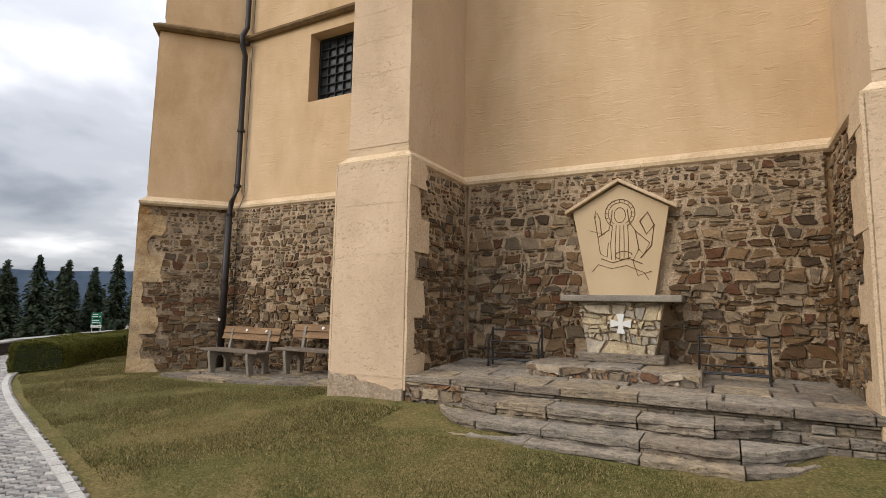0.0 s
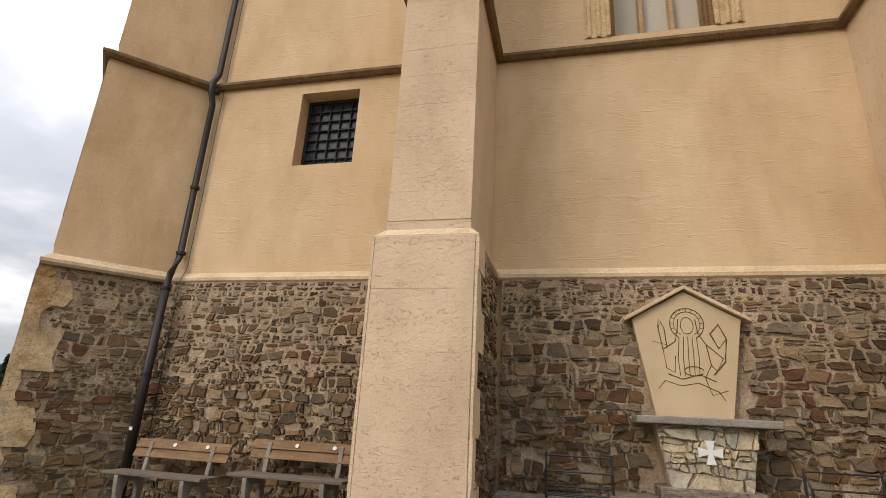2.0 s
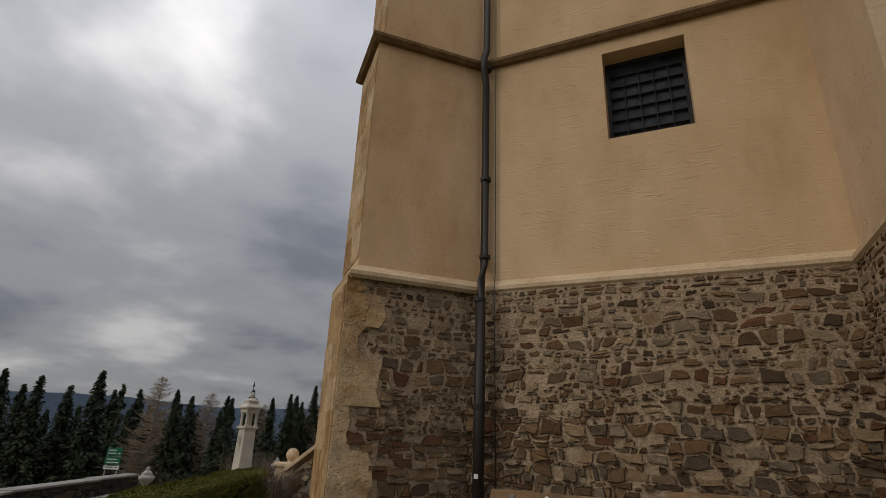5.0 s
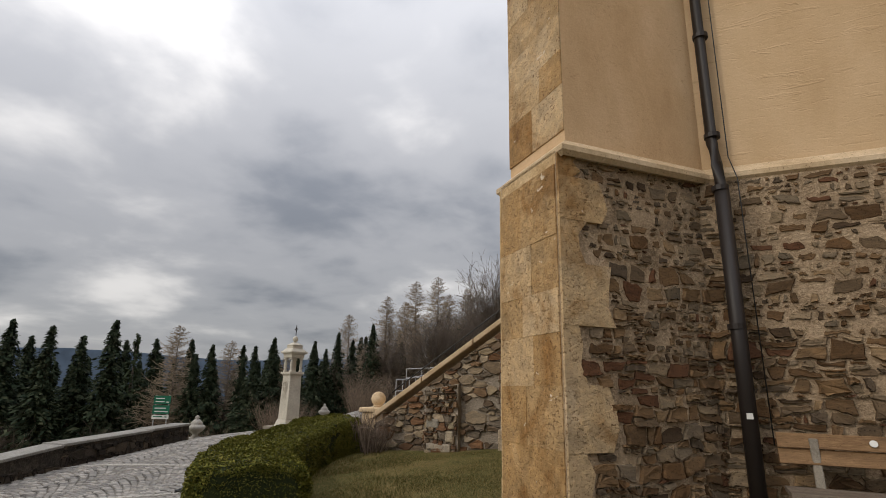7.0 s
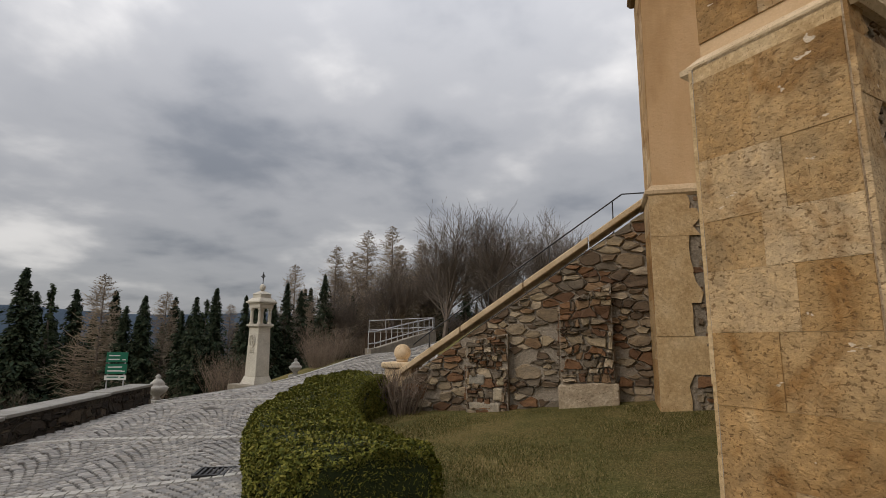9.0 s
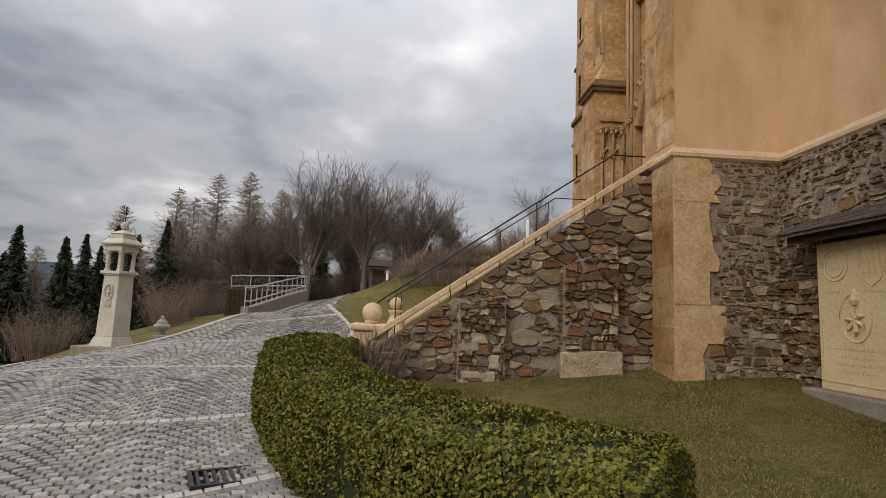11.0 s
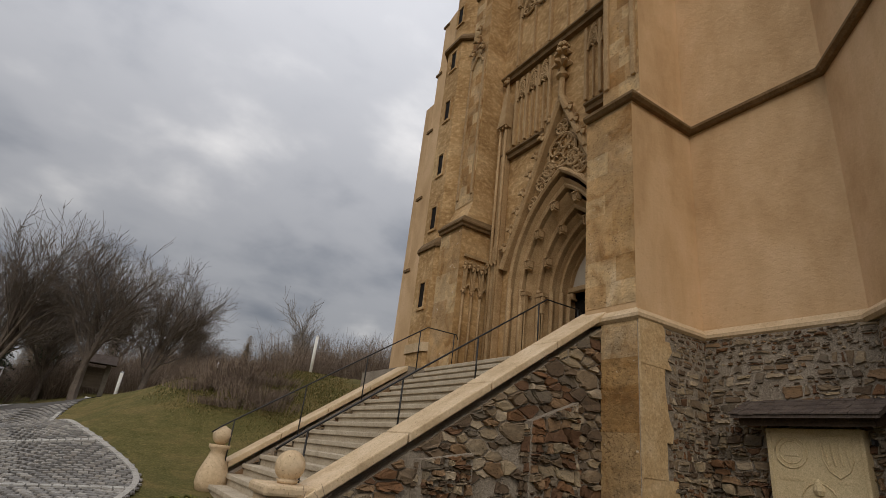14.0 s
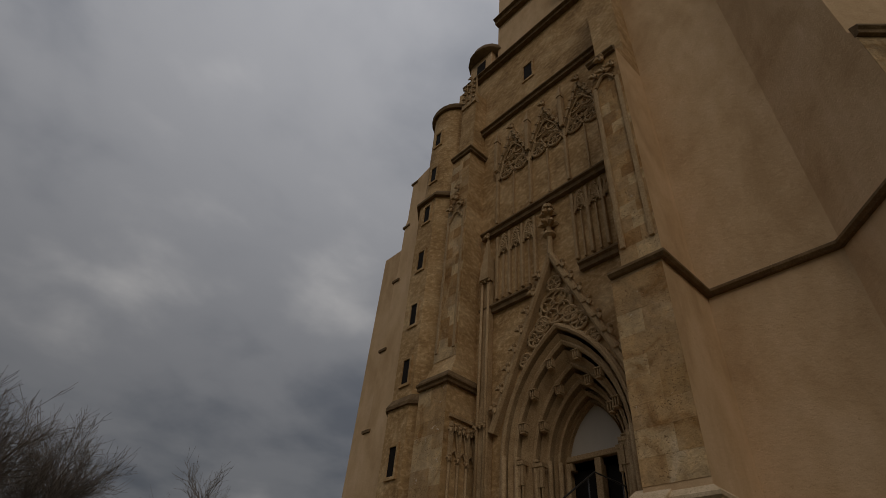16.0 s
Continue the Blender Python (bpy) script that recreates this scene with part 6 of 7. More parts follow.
def railing():
    r = thing("railing", "galvanised steel railing on a low concrete kerb", "railing", at=(-19.9, 25, ground_z(-19.9, 25)))
    for line, hi in (([(-20.05, 21.8), (-19.95, 24), (-19.8, 26.4), (-19.5, 28.8)], .78), ([(-22.4, 27.3), (-19.6, 28.9)], .78)):
        pts = []
        for a, b in zip(line[:-1], line[1:]):
            for q in range(8):
                pts.append(Vector(a).lerp(Vector(b), q / 8))
        pts.append(Vector(line[-1]))
        zs = [max(ground_z(*p), 1.0 + .13 * (p.y - 21.8)) for p in pts]
        part("kerb", Mesh().sweep([(p.x, p.y, z + .14) for p, z in zip(pts, zs)], [(-.12, -.4), (-.12, .14), (.12, .14), (.12, -.4)], (0, 0, 1)), M_concrete, r)
        for h in (.32, hi):
            part("rail", Mesh().tube([(p.x, p.y, z + .14 + h) for p, z in zip(pts, zs)], .028, 6), M_steel, r)
        for p, z in zip(pts[::2], zs[::2]):
            part("baluster", Mesh().tube([(p.x, p.y, z + .14), (p.x, p.y, z + .14 + hi)], .02, 5), M_steel, r)
    shed = structure("shed_wall", Mesh().prism([(-22.5, 27.1), (-20.3, 28.3), (-20.4, 28.5), (-22.6, 27.3)], -1.0, 2.05), M_dark_wood, "dark wooden boarding under the railing", "wall")
    for k in range(14):
        a, b = Vector((-22.5, 27.1)).lerp(Vector((-20.3, 28.3)), k / 14 + .004), Vector((-22.5, 27.1)).lerp(Vector((-20.3, 28.3)), (k + 1) / 14 - .004)
        o = Vector((b - a).normalized().yx) * .03
        o = Vector((o.x, -o.y))
        part("board", Mesh().prism([tuple(v) for v in (a, b, b + o, a + o)], -.9, 2.04 + random.uniform(-.02, .02)), M_dark_wood, shed)


railing()


def kiosk():
    x, y = -17.0, 41.5
    z = ground_z(x, y)
    k = thing("roofed_notice_stand", "small roofed wooden notice stand by the road", "notice stand", at=(x, y, z))
    for dx_ in (-.55, .55):
        part("post", Mesh().box(x + dx_ - .12, y - .16, z - .2, x + dx_ + .12, y + .16, z + 2.0), M_concrete, k, bevel=.02)
    part("board", Mesh().box(x - .43, y - .04, z + .7, x + .43, y + .04, z + 1.8), M_greywood, k)
    part("roof", Mesh().prism([(x - .88, y - .55), (x + .88, y - .55), (x + .88, y + .55), (x - .88, y + .55)], z + 2.0, z + 2.5, top=[(x - .88, y - .05), (x + .88, y - .05), (x + .88, y + .05), (x - .88, y + .05)]), M_shingle, k)


kiosk()


def marker(x, y, h, label):
    z = ground_z(x, y)
    p = thing("marker_post", label, "post", "white marker posts", at=(x, y, z))
    part("post", Mesh().tube([(x, y, z - .2), (x, y, z + h)], .07, 10), M_white_paint, p, smooth=True)
    part("cap", Mesh().lathe([(.075, 0), (.075, .04), (.02, .07)], (x, y, z + h), 10), M_steel, p)


marker(-16.0, 33.5, 1.25, "white roadside marker post on the grass verge")
marker(-8.9, 30.0, 1.9, "tall white marker pole by the shrubs")
marker(-12.6, 31.5, 1.0, "white marker post on the mound")
for x, y in ((-16.9, 30.2), (-16.75, 30.8), (-16.6, 31.4)):
    z = ground_z(x, y)
    tagged(part("edge_stone", Mesh().box(x - .12, y - .2, z - .1, x + .12, y + .2, z + .10), M_white_paint, bevel=.03), "white painted edge stone in the grass", "edge stone", "white edge stones")


def drain():
    x, y = -15.75, 8.0
    z = ground_z(x, y) + .048
    d = thing("drain_grate", "dark iron drain grate set in the road", "drain", at=(x, y, z))
    R = pose(x, y, z, 0, 0, 25)

    def put(name, m, mat):
        m.v = [tuple(R @ Vector(v)) for v in m.v]
        part(name, m, mat, d)
    put("frame", Mesh().box(-.3, -.2, -.05, .3, -.17, .015).box(-.3, .17, -.05, .3, .2, .015).box(-.3, -.17, -.05, -.27, .17, .015).box(.27, -.17, -.05, .3, .17, .015), M_iron)
    # near-black plate: the shade below the bars, given as colour
    put("pit", Mesh().box(-.27, -.17, -.06, .27, .17, -.02), M_door_and_hollow)
    for k in range(9):
        put("bar", Mesh().box(-.25 + .06 * k, -.17, -.02, -.225 + .06 * k, .17, .012), M_iron)


drain()


# ---- trees and distance ----
def branch(m, rnd, p, d, length, r, depth, up):
    """A limb that bends upwards and forks again and again into fine twigs."""
    n = 3 if depth > 1 else 2
    pts, rad = [p], [r]
    for k in range(n):
        d = (d + Vector((rnd.uniform(-1, 1), rnd.uniform(-1, 1), rnd.uniform(-.6, .6))) * .13 + Vector((0, 0, up * .2))).normalized()
        pts.append(pts[-1] + d * length / n)
        rad.append(max(.0065, r * (1 - .45 * (k + 1) / n)))
    m.tube(pts, rad, 6 if depth > 3 else 3, cap=False)
    if depth == 0:
        return
    kids = {5: 8, 4: 6, 3: 5, 2: 4, 1: 3}[depth]
    for k in range(kids):
        t = (.42 if depth == 5 else .22) + (.58 if depth == 5 else .78) * (k + rnd.random() * .9) / kids
        q = min(int(t * n), n - 1)
        base = pts[q].lerp(pts[q + 1], min(1, t * n - q))
        axis = (pts[q + 1] - pts[q]).normalized()
        side = axis.cross(Vector((rnd.uniform(-1, 1), rnd.uniform(-1, 1), rnd.uniform(-1, 1)))).normalized()
        ang = radians(rnd.uniform(24, 48) if depth < 5 else rnd.uniform(8, 40))
        nd = (axis * math.cos(ang) + side * math.sin(ang) + Vector((0, 0, up * .12))).normalized()
        branch(m, rnd, base, nd, length * rnd.uniform(.56, .80) * (1.25 if depth == 5 else 1.0), max(r * rnd.uniform(.36, .52), .008), depth - 1, up)


def bare_tree(seed, mat, height, depth=5, up=.6, r=.2):
    rnd = random.Random(seed)
    t = thing("tree", "bare leafless deciduous tree with a dense fan of twigs", "tree", "bare trees beside the road")
    m = Mesh()
    branch(m, rnd, Vector((0, 0, -.3)), Vector((0, 0, 1)), height * .30, r, depth, up)
    top = max(v[2] for v in m.v)
    m.v = [(v[0] * height / top, v[1] * height / top, v[2] * height / top) for v in m.v]
    sides = 6 if depth > 3 else 3
    nv, nf = sides * 4, sides * 3
    stem = Mesh().add(m.v[:nv], m.f[:nf])
    twigs = Mesh()
    twigs.v, twigs.f = m.v[nv:], [tuple(i - nv for i in f) for f in m.f[nf:]]
    for name, piece in (("trunk", stem), ("crown", twigs)):
        ob = new(name, raw_data(piece, name, mat))
        ob.parent = t
    return t


def conifer(seed, mat, height, width, tiers, per, label, droop=.35, trunk=M_bark, sparse=1.0, name="tree"):
    rnd = random.Random(seed)
    t = thing(name, label, "tree", "conifers behind the parapet")
    part("trunk", Mesh().tube([(0, 0, -.5), (rnd.uniform(-.05, .05), 0, height * .5), (0, 0, height)], [height * .014 + .03, height * .009 + .02, .012], 7), trunk, t, smooth=True)
    lv = Mesh()
    limbs = tiers * per // 4
    for k in range(limbs):
        if rnd.random() > sparse:
            continue
        f = ((k + rnd.random()) / limbs) ** 1.15
        z = height * (.03 + .96 * f)
        bulge = .78 + .22 * math.sin(f * 37 + seed) * math.sin(f * 11)
        l = (width * (1 - f) ** 1.0 * bulge + .12) * rnd.uniform(.40, 1.22)
        a = rnd.uniform(0, 2 * math.pi)
        d = Vector((math.cos(a), math.sin(a), 0))
        for b in range(16):
            u = 1 - rnd.random() ** 1.5
            c = Vector((0, 0, z + rnd.uniform(-.14, .14))) + d * (l * u) + Vector((0, 0, -droop * l * u * u + .12 * l * u))
            c += Vector((-d.y, d.x, 0)) * rnd.uniform(-.22, .22) * l * (1.1 - .6 * u)
            q = (.07 + .055 * l) * rnd.uniform(.6, 1.5)
            side = Vector((-d.y, d.x, rnd.uniform(-.8, .8))) * q * .5
            w = (d + Vector((rnd.uniform(-.6, .6), rnd.uniform(-.6, .6), -rnd.uniform(.1, .9)))) * q
            lv.add([c - w * .5, c + side, c + w, c - side], [(0, 1, 2, 3)])
    ob = new("crown", raw_data(lv, "crown", mat))
    ob.parent = t
    return t


def larch(seed, height, width):
    """A bare larch: a straight stem with short ascending limbs that carry fine twigs."""
    rnd = random.Random(seed)
    t = thing("tree", "bare pale brown larch with fine twigs", "tree", "bare larches behind the parapet")
    part("trunk", Mesh().tube([(0, 0, -.5), (rnd.uniform(-.06, .06), 0, height * .5), (0, 0, height)], [.13, .08, .012], 7), M_bark, t, smooth=True)
    m = Mesh()
    for k in range(400):
        f = (k + rnd.random()) / 400
        z = height * (.12 + .87 * f)
        a = rnd.uniform(0, 6.28)
        d = Vector((math.cos(a), math.sin(a), rnd.uniform(-.05, .35)))
        l = width * (1 - f) ** .62 * rnd.uniform(.5, 1.15) + .12
        p = Vector((0, 0, z))
        e = p + d * l
        m.tube([p, p.lerp(e, .5) - Vector((0, 0, .06 * l)), e], [.024 * (1 - f) + .009, .014, .008], 3, cap=False)
        for q in range(8):
            b = p.lerp(e, rnd.uniform(.2, 1))
            s = Vector((rnd.uniform(-1, 1), rnd.uniform(-1, 1), rnd.uniform(-.7, .9))).normalized()
            m.tube([b, b + (s + d * .5) * l * rnd.uniform(.14, .34)], [.011, .007], 3, cap=False)
    ob = new("crown", raw_data(m, "crown", M_larch))
    ob.parent = t
    return t


def shrub(seed, mat, w, h, n, label, name="shrub", group="shrubs"):
    rnd = random.Random(seed)
    t = thing(name, label, "shrub", group)
    m = Mesh()
    for _ in range(n):
        a = rnd.uniform(0, 6.28)
        p = Vector((math.cos(a) * w * .35 * rnd.random(), math.sin(a) * w * .35 * rnd.random(), -.05))
        d = Vector((math.cos(a) * rnd.uniform(.1, .7), math.sin(a) * rnd.uniform(.1, .7), 1)).normalized()
        l = h * rnd.uniform(.55, 1.1)
        q = p + d * l * .5
        m.tube([p, q, q + (d + Vector((rnd.uniform(-.4, .4), rnd.uniform(-.4, .4), .2))).normalized() * l * .5], [.010, .007, .003], 3, cap=False)
        for _ in range(4):
            e = Vector((rnd.uniform(-1, 1), rnd.uniform(-1, 1), rnd.uniform(0, 1))).normalized()
            b = p + d * l * rnd.uniform(.3, .9)
            m.tube([b, b + e * l * .28], [.005, .002], 3, cap=False)
    ob = new("crown", raw_data(m, "crown", mat))
    ob.parent = t
    return t


def plant(proto, x, y, scale=1.0, rz=0.0, dz=0.0, z=None):
    m = pose(x, y, (ground_z(x, y) if z is None else z) + dz, 0, 0, rz) @ Matrix.Scale(scale, 4)
    c = copy_thing(proto, pose(0, 0, 0))
    c.matrix_basis = m
    return c


def put_first(proto, x, y, scale=1.0, rz=0.0):
    proto.matrix_basis = pose(x, y, ground_z(x, y), 0, 0, rz) @ Matrix.Scale(scale, 4)


def woods():
    rnd = random.Random(11)
    sp = [conifer(21 + k, M_spruce, 10, (2.5, 2.8, 2.2)[k], 72, 44, "dark green spruce with drooping branches") for k in range(3)]
    la = [larch(41 + k, 10, 2.3) for k in range(2)]
    pi_ = conifer(61, M_pine, 9, 2.0, 60, 26, "open green pine with gappy crown", droop=-.1, sparse=.6)
    eye = Vector((-12, 3))
    first = set()

    def spot(proto, yaw, dist, top):
        """Set a tree on the slope so that its top stands at the given height."""
        d = Vector((-math.sin(radians(yaw)), math.cos(radians(yaw)))) * dist
        x, y = eye + d
        g = ground_z(x, y)
        base = 9.0 if proto is pi_ else 10.0
        s = max(.35, (top - g) / base)
        m = pose(x, y, g - .2, 0, 0, rnd.uniform(0, 360)) @ Matrix.Scale(s, 4)
        if proto in first:
            copy_thing(proto, pose(0, 0, 0)).matrix_basis = m
        else:
            first.add(proto)
            proto.matrix_basis = m
    for yaw, dist, top, kind in ((50.2, 36, 4.6, 0), (48.2, 34, 5.4, 3), (46.3, 33, 3.6, 0), (44.8, 33, 4.2, 1), (43.0, 34, 4.6, 4), (41.6, 32, 3.4, 2), (40.4, 31, 4.1, 0), (38.6, 33, 4.8, 1),
                                 (37.2, 34, 4.0, 4), (35.8, 30, 4.2, 2), (34.2, 32, 4.6, 0), (33.0, 33, 4.2, 1), (31.8, 34, 5.4, 2), (30.4, 37, 5.2, 0), (29.2, 38, 4.6, 4), (28.0, 34, 6.0, 1),
                                 (26.6, 40, 7.2, 3), (25.0, 38, 5.2, 2), (23.6, 40, 7.6, 3), (22.0, 42, 6.0, 0), (20.8, 40, 7.2, 4), (52.0, 38, 5.0, 5), (54.0, 36, 5.6, 1), (56.5, 37, 4.6, 0), (59, 36, 5.0, 2), (62, 38, 5.4, 1), (65, 40, 5.0, 0), (69, 42, 5.0, 3),
                                 (34.8, 42, 5.2, 1), (42.2, 44, 5.0, 0), (47.2, 43, 5.2, 2), (39.4, 45, 5.0, 5), (30.0, 46, 6.2, 1), (25.8, 47, 7.0, 0), (53, 45, 5, 0), (60.5, 46, 5, 1), (19.0, 46, 6.4, 2), (17.0, 50, 6.0, 0)):
        spot((sp + la + [pi_])[kind], yaw, dist, top)
    for k in range(44):
        spot(sp[k % 3], 20 + 48 * k / 43 + rnd.uniform(-.6, .6), rnd.uniform(43, 56), rnd.uniform(2.8, 4.4))
    for x, y, s, k in ((-25.0, 37, .92, 0), (-27.3, 38, .98, 1), (-29.8, 38, .95, 0), (-26.2, 42, .9, 1), (-32.5, 37, .9, 0), (-23.8, 40, .85, 1), (-30.8, 43, 1.0, 0)):
        plant(la[k], x, y, s, 50 * x)
    for x, y, s, k in ((-23.5, 43, .62, 0), (-26.5, 45, .68, 1), (-29, 41, .62, 2), (-31.5, 44, .7, 0), (-22, 47, .6, 2), (-28, 48, .72, 1), (-34, 42, .8, 2), (-20, 50, .55, 1)):
        plant(sp[k], x, y, s, 40 * x)
    for k in range(34):
        plant(sp[k % 3] if k % 3 == 0 else la[k % 2], rnd.uniform(-24, 0), rnd.uniform(52, 68), rnd.uniform(.36, .55), k * 50)
    big_t = [bare_tree(5 + k, M_bark, 10, 5, .42, .20) for k in range(3)]
    put_first(big_t[0], -20.9, 36.0, .92, 20)
    put_first(big_t[1], -17.5, 36.0, .88, 80)
    put_first(big_t[2], -14.9, 36.5, .78, 200)
    for x, y, s, r, k in ((-24.5, 36, .7, 10, 1), (-27.5, 35, .6, 70, 2), (-23, 41, .8, 150, 0), (-19.5, 45, .8, 60, 2), (-12, 50, .7, 300, 0), (-8, 60, .62, 120, 1), (-16, 55, .85, 200, 0), (-31, 33, .55, 200, 0), (-37, 27, .6, 20, 1), (-44, 22, .7, 99, 2), (-41, 24, .6, 222, 0), (-26, 48, .9, 33, 1), (-21, 56, .9, 140, 1), (-4, 66, .6, 10, 2)):
        plant(big_t[k], x, y, s, r)
    birch = bare_tree(31, M_birch, 8, 4, .5, .12)
    put_first(birch, -4.2, 46, .85, 30)
    plant(birch, -2, 50, .62, 130)
    plant(birch, 1.5, 47, .6, 230)
    br = [shrub(70 + k, M_brush, 3, 2.2, 160, "dense leafless brown shrub") for k in range(2)]
    put_first(br[0], -5.0, 41, 1.0, 0)
    put_first(br[1], -2.5, 42, 1.1, 0)
    for _ in range(16):
        plant(rnd.choice(br), rnd.uniform(-7, 4), rnd.uniform(38, 48), rnd.uniform(1.0, 1.7), rnd.uniform(0, 360))
    for _ in range(24):
        plant(rnd.choice(br), rnd.uniform(-38, -23), rnd.uniform(24, 40), rnd.uniform(.5, 1.1), rnd.uniform(0, 360))
    for _ in range(60):
        plant(rnd.choice(br), rnd.uniform(-30, -6), rnd.uniform(42, 60), rnd.uniform(.9, 1.6), rnd.uniform(0, 360))
    low = shrub(90, M_brush, 2.6, .34, 150, "low bare ground shrub on the mound", "ground_shrub", "shrubs on the mound")
    put_first(low, -13.6, 22.5, 1.0)
    for _ in range(26):
        plant(low, rnd.uniform(-14.6, -12.3), rnd.uniform(19.8, 24), rnd.uniform(.6, 1.2), rnd.uniform(0, 360))
    # dry shoots against the pedestal
    tw = shrub(95, M_brush, .8, .85, 90, "dry reddish twigs beside the pedestal", "dry_shrub", "shrubs at the stair wall")
    put_first(tw, -14.85, 11.22, .95)
    plant(tw, -15.15, 11.3, .85, 70)


woods()


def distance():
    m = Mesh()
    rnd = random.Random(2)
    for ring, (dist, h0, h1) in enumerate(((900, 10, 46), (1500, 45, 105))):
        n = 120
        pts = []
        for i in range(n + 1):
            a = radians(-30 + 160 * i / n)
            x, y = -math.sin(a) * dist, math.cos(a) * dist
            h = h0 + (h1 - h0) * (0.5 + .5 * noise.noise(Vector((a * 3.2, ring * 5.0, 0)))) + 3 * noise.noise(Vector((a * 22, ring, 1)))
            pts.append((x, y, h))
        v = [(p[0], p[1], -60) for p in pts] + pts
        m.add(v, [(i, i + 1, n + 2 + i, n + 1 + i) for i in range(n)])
    # no real haze here; the blue veil is in the material colour
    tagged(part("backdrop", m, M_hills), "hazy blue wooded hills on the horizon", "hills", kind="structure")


distance()


# ---- rubble stones of the wall bases ----
def cut_cell(poly, nx, nz, c):
    """Keep the part of a polygon where nx * x + nz * z <= c."""
    out = []
    for i in range(len(poly)):
        p, q = poly[i], poly[(i + 1) % len(poly)]
        a, b = nx * p[0] + nz * p[1] - c, nx * q[0] + nz * q[1] - c
        if a <= 0:
            out.append(p)
        if a * b < 0:
            t = a / (a - b)
            out.append((p[0] + (q[0] - p[0]) * t, p[1] + (q[1] - p[1]) * t))
    return out


def rubble_cells(length, z0, z1, size, aspect, rnd):
    """Interlocking uneven cells on a wall face, flatter than high, of mixed sizes."""
    H = (z1 - z0) * aspect
    A = np.zeros((6000, 3))
    n = 0
    for _ in range(int(min(60000, 45 * length * H / size ** 2))):
        x, z, r = rnd.uniform(0, length), rnd.uniform(0, H), size * rnd.choice((.40, .5, .62, .75, .95, 1.25))
        if n == 0 or np.all((A[:n, 0] - x) ** 2 + (A[:n, 1] - z) ** 2 > ((A[:n, 2] + r) * .42) ** 2):
            A[n] = x, z, r
            n += 1
    A = A[:n]
    pts = [tuple(map(float, p)) for p in A]
    out = []
    for i, (x, z, r) in enumerate(pts):
        d2 = (A[:, 0] - x) ** 2 + (A[:, 1] - z) ** 2
        near = np.argsort(d2)[1:22]
        R = size * 1.2
        poly = [(max(0, x - R), max(0, z - R)), (min(length, x + R), max(0, z - R)), (min(length, x + R), min(H, z + R)), (max(0, x - R), min(H, z + R))]
        for j in near:
            nx, nz = A[j, 0] - x, A[j, 1] - z
            c = (A[j, 0] ** 2 + A[j, 1] ** 2 - x * x - z * z + (r * r - A[j, 2] ** 2) * .22) / 2
            poly = cut_cell(poly, nx, nz, c)
            if len(poly) < 3:
                break
        if len(poly) >= 3:
            out.append([(p[0], z0 + p[1] / aspect) for p in poly])
    return out


def coursed_cells(length, z0, z1, size, rnd):
    """Uneven slabs in wavy courses, some split or tipped."""
    seed = rnd.uniform(0, 50)
    lines = [z0]
    while lines[-1] < z1:
        lines.append(lines[-1] + size * rnd.choice((.26, .36, .46, .56, .70, .95)))

    def wave(k, u):
        if k == 0:
            return z0
        return min(z1, lines[k] + size * .50 * noise.noise(Vector((u * 1.9, k * .8, seed))) + size * .22 * noise.noise(Vector((u * 6, k * 2.1, seed))))
    out = []
    for k in range(len(lines) - 1):
        h = lines[k + 1] - lines[k]
        u = -rnd.uniform(0, size)
        lean = 0.0
        while u < length:
            w = max(size * .30, min(h * rnd.choice((.6, .9, 1.2, 1.6, 2.2, 3.2)), size * 1.7))
            nl = rnd.uniform(-.5, .5) * h
            a, b = max(0, u), min(length, u + w)
            if b - a > .05:
                us = [a, a + (b - a) * .35, a + (b - a) * .7, b]
                lo = [(max(0, min(length, x + (lean if i == 0 else nl if i == 3 else 0) * -.5)), wave(k, x)) for i, x in enumerate(us)]
                hi = [(max(0, min(length, x + (lean if i == 0 else nl if i == 3 else 0) * .5)), wave(k + 1, x)) for i, x in enumerate(us)]
                r = rnd.random()
                if r < .24 and h > size * .4:
                    f = rnd.uniform(.35, .65)
                    md = [(p[0] * (1 - f) + q[0] * f, p[1] * (1 - f) + q[1] * f + rnd.uniform(-.08, .08) * h) for p, q in zip(lo, hi)]
                    out += [lo + md[::-1], md + hi[::-1]]
                else:
                    c = rnd.uniform(.0, .5)
                    poly = lo + hi[::-1]
                    if r > .7:
                        poly[-1] = (poly[-1][0] + c * h * .6, poly[-1][1])
                        poly[4] = (poly[4][0], poly[4][1] - c * h * .5)
                    elif r > .5:
                        poly[0] = (poly[0][0] + c * h * .5, poly[0][1] + c * h * .25)
                    out.append(poly)
            u += w
            lean = nl
    return out


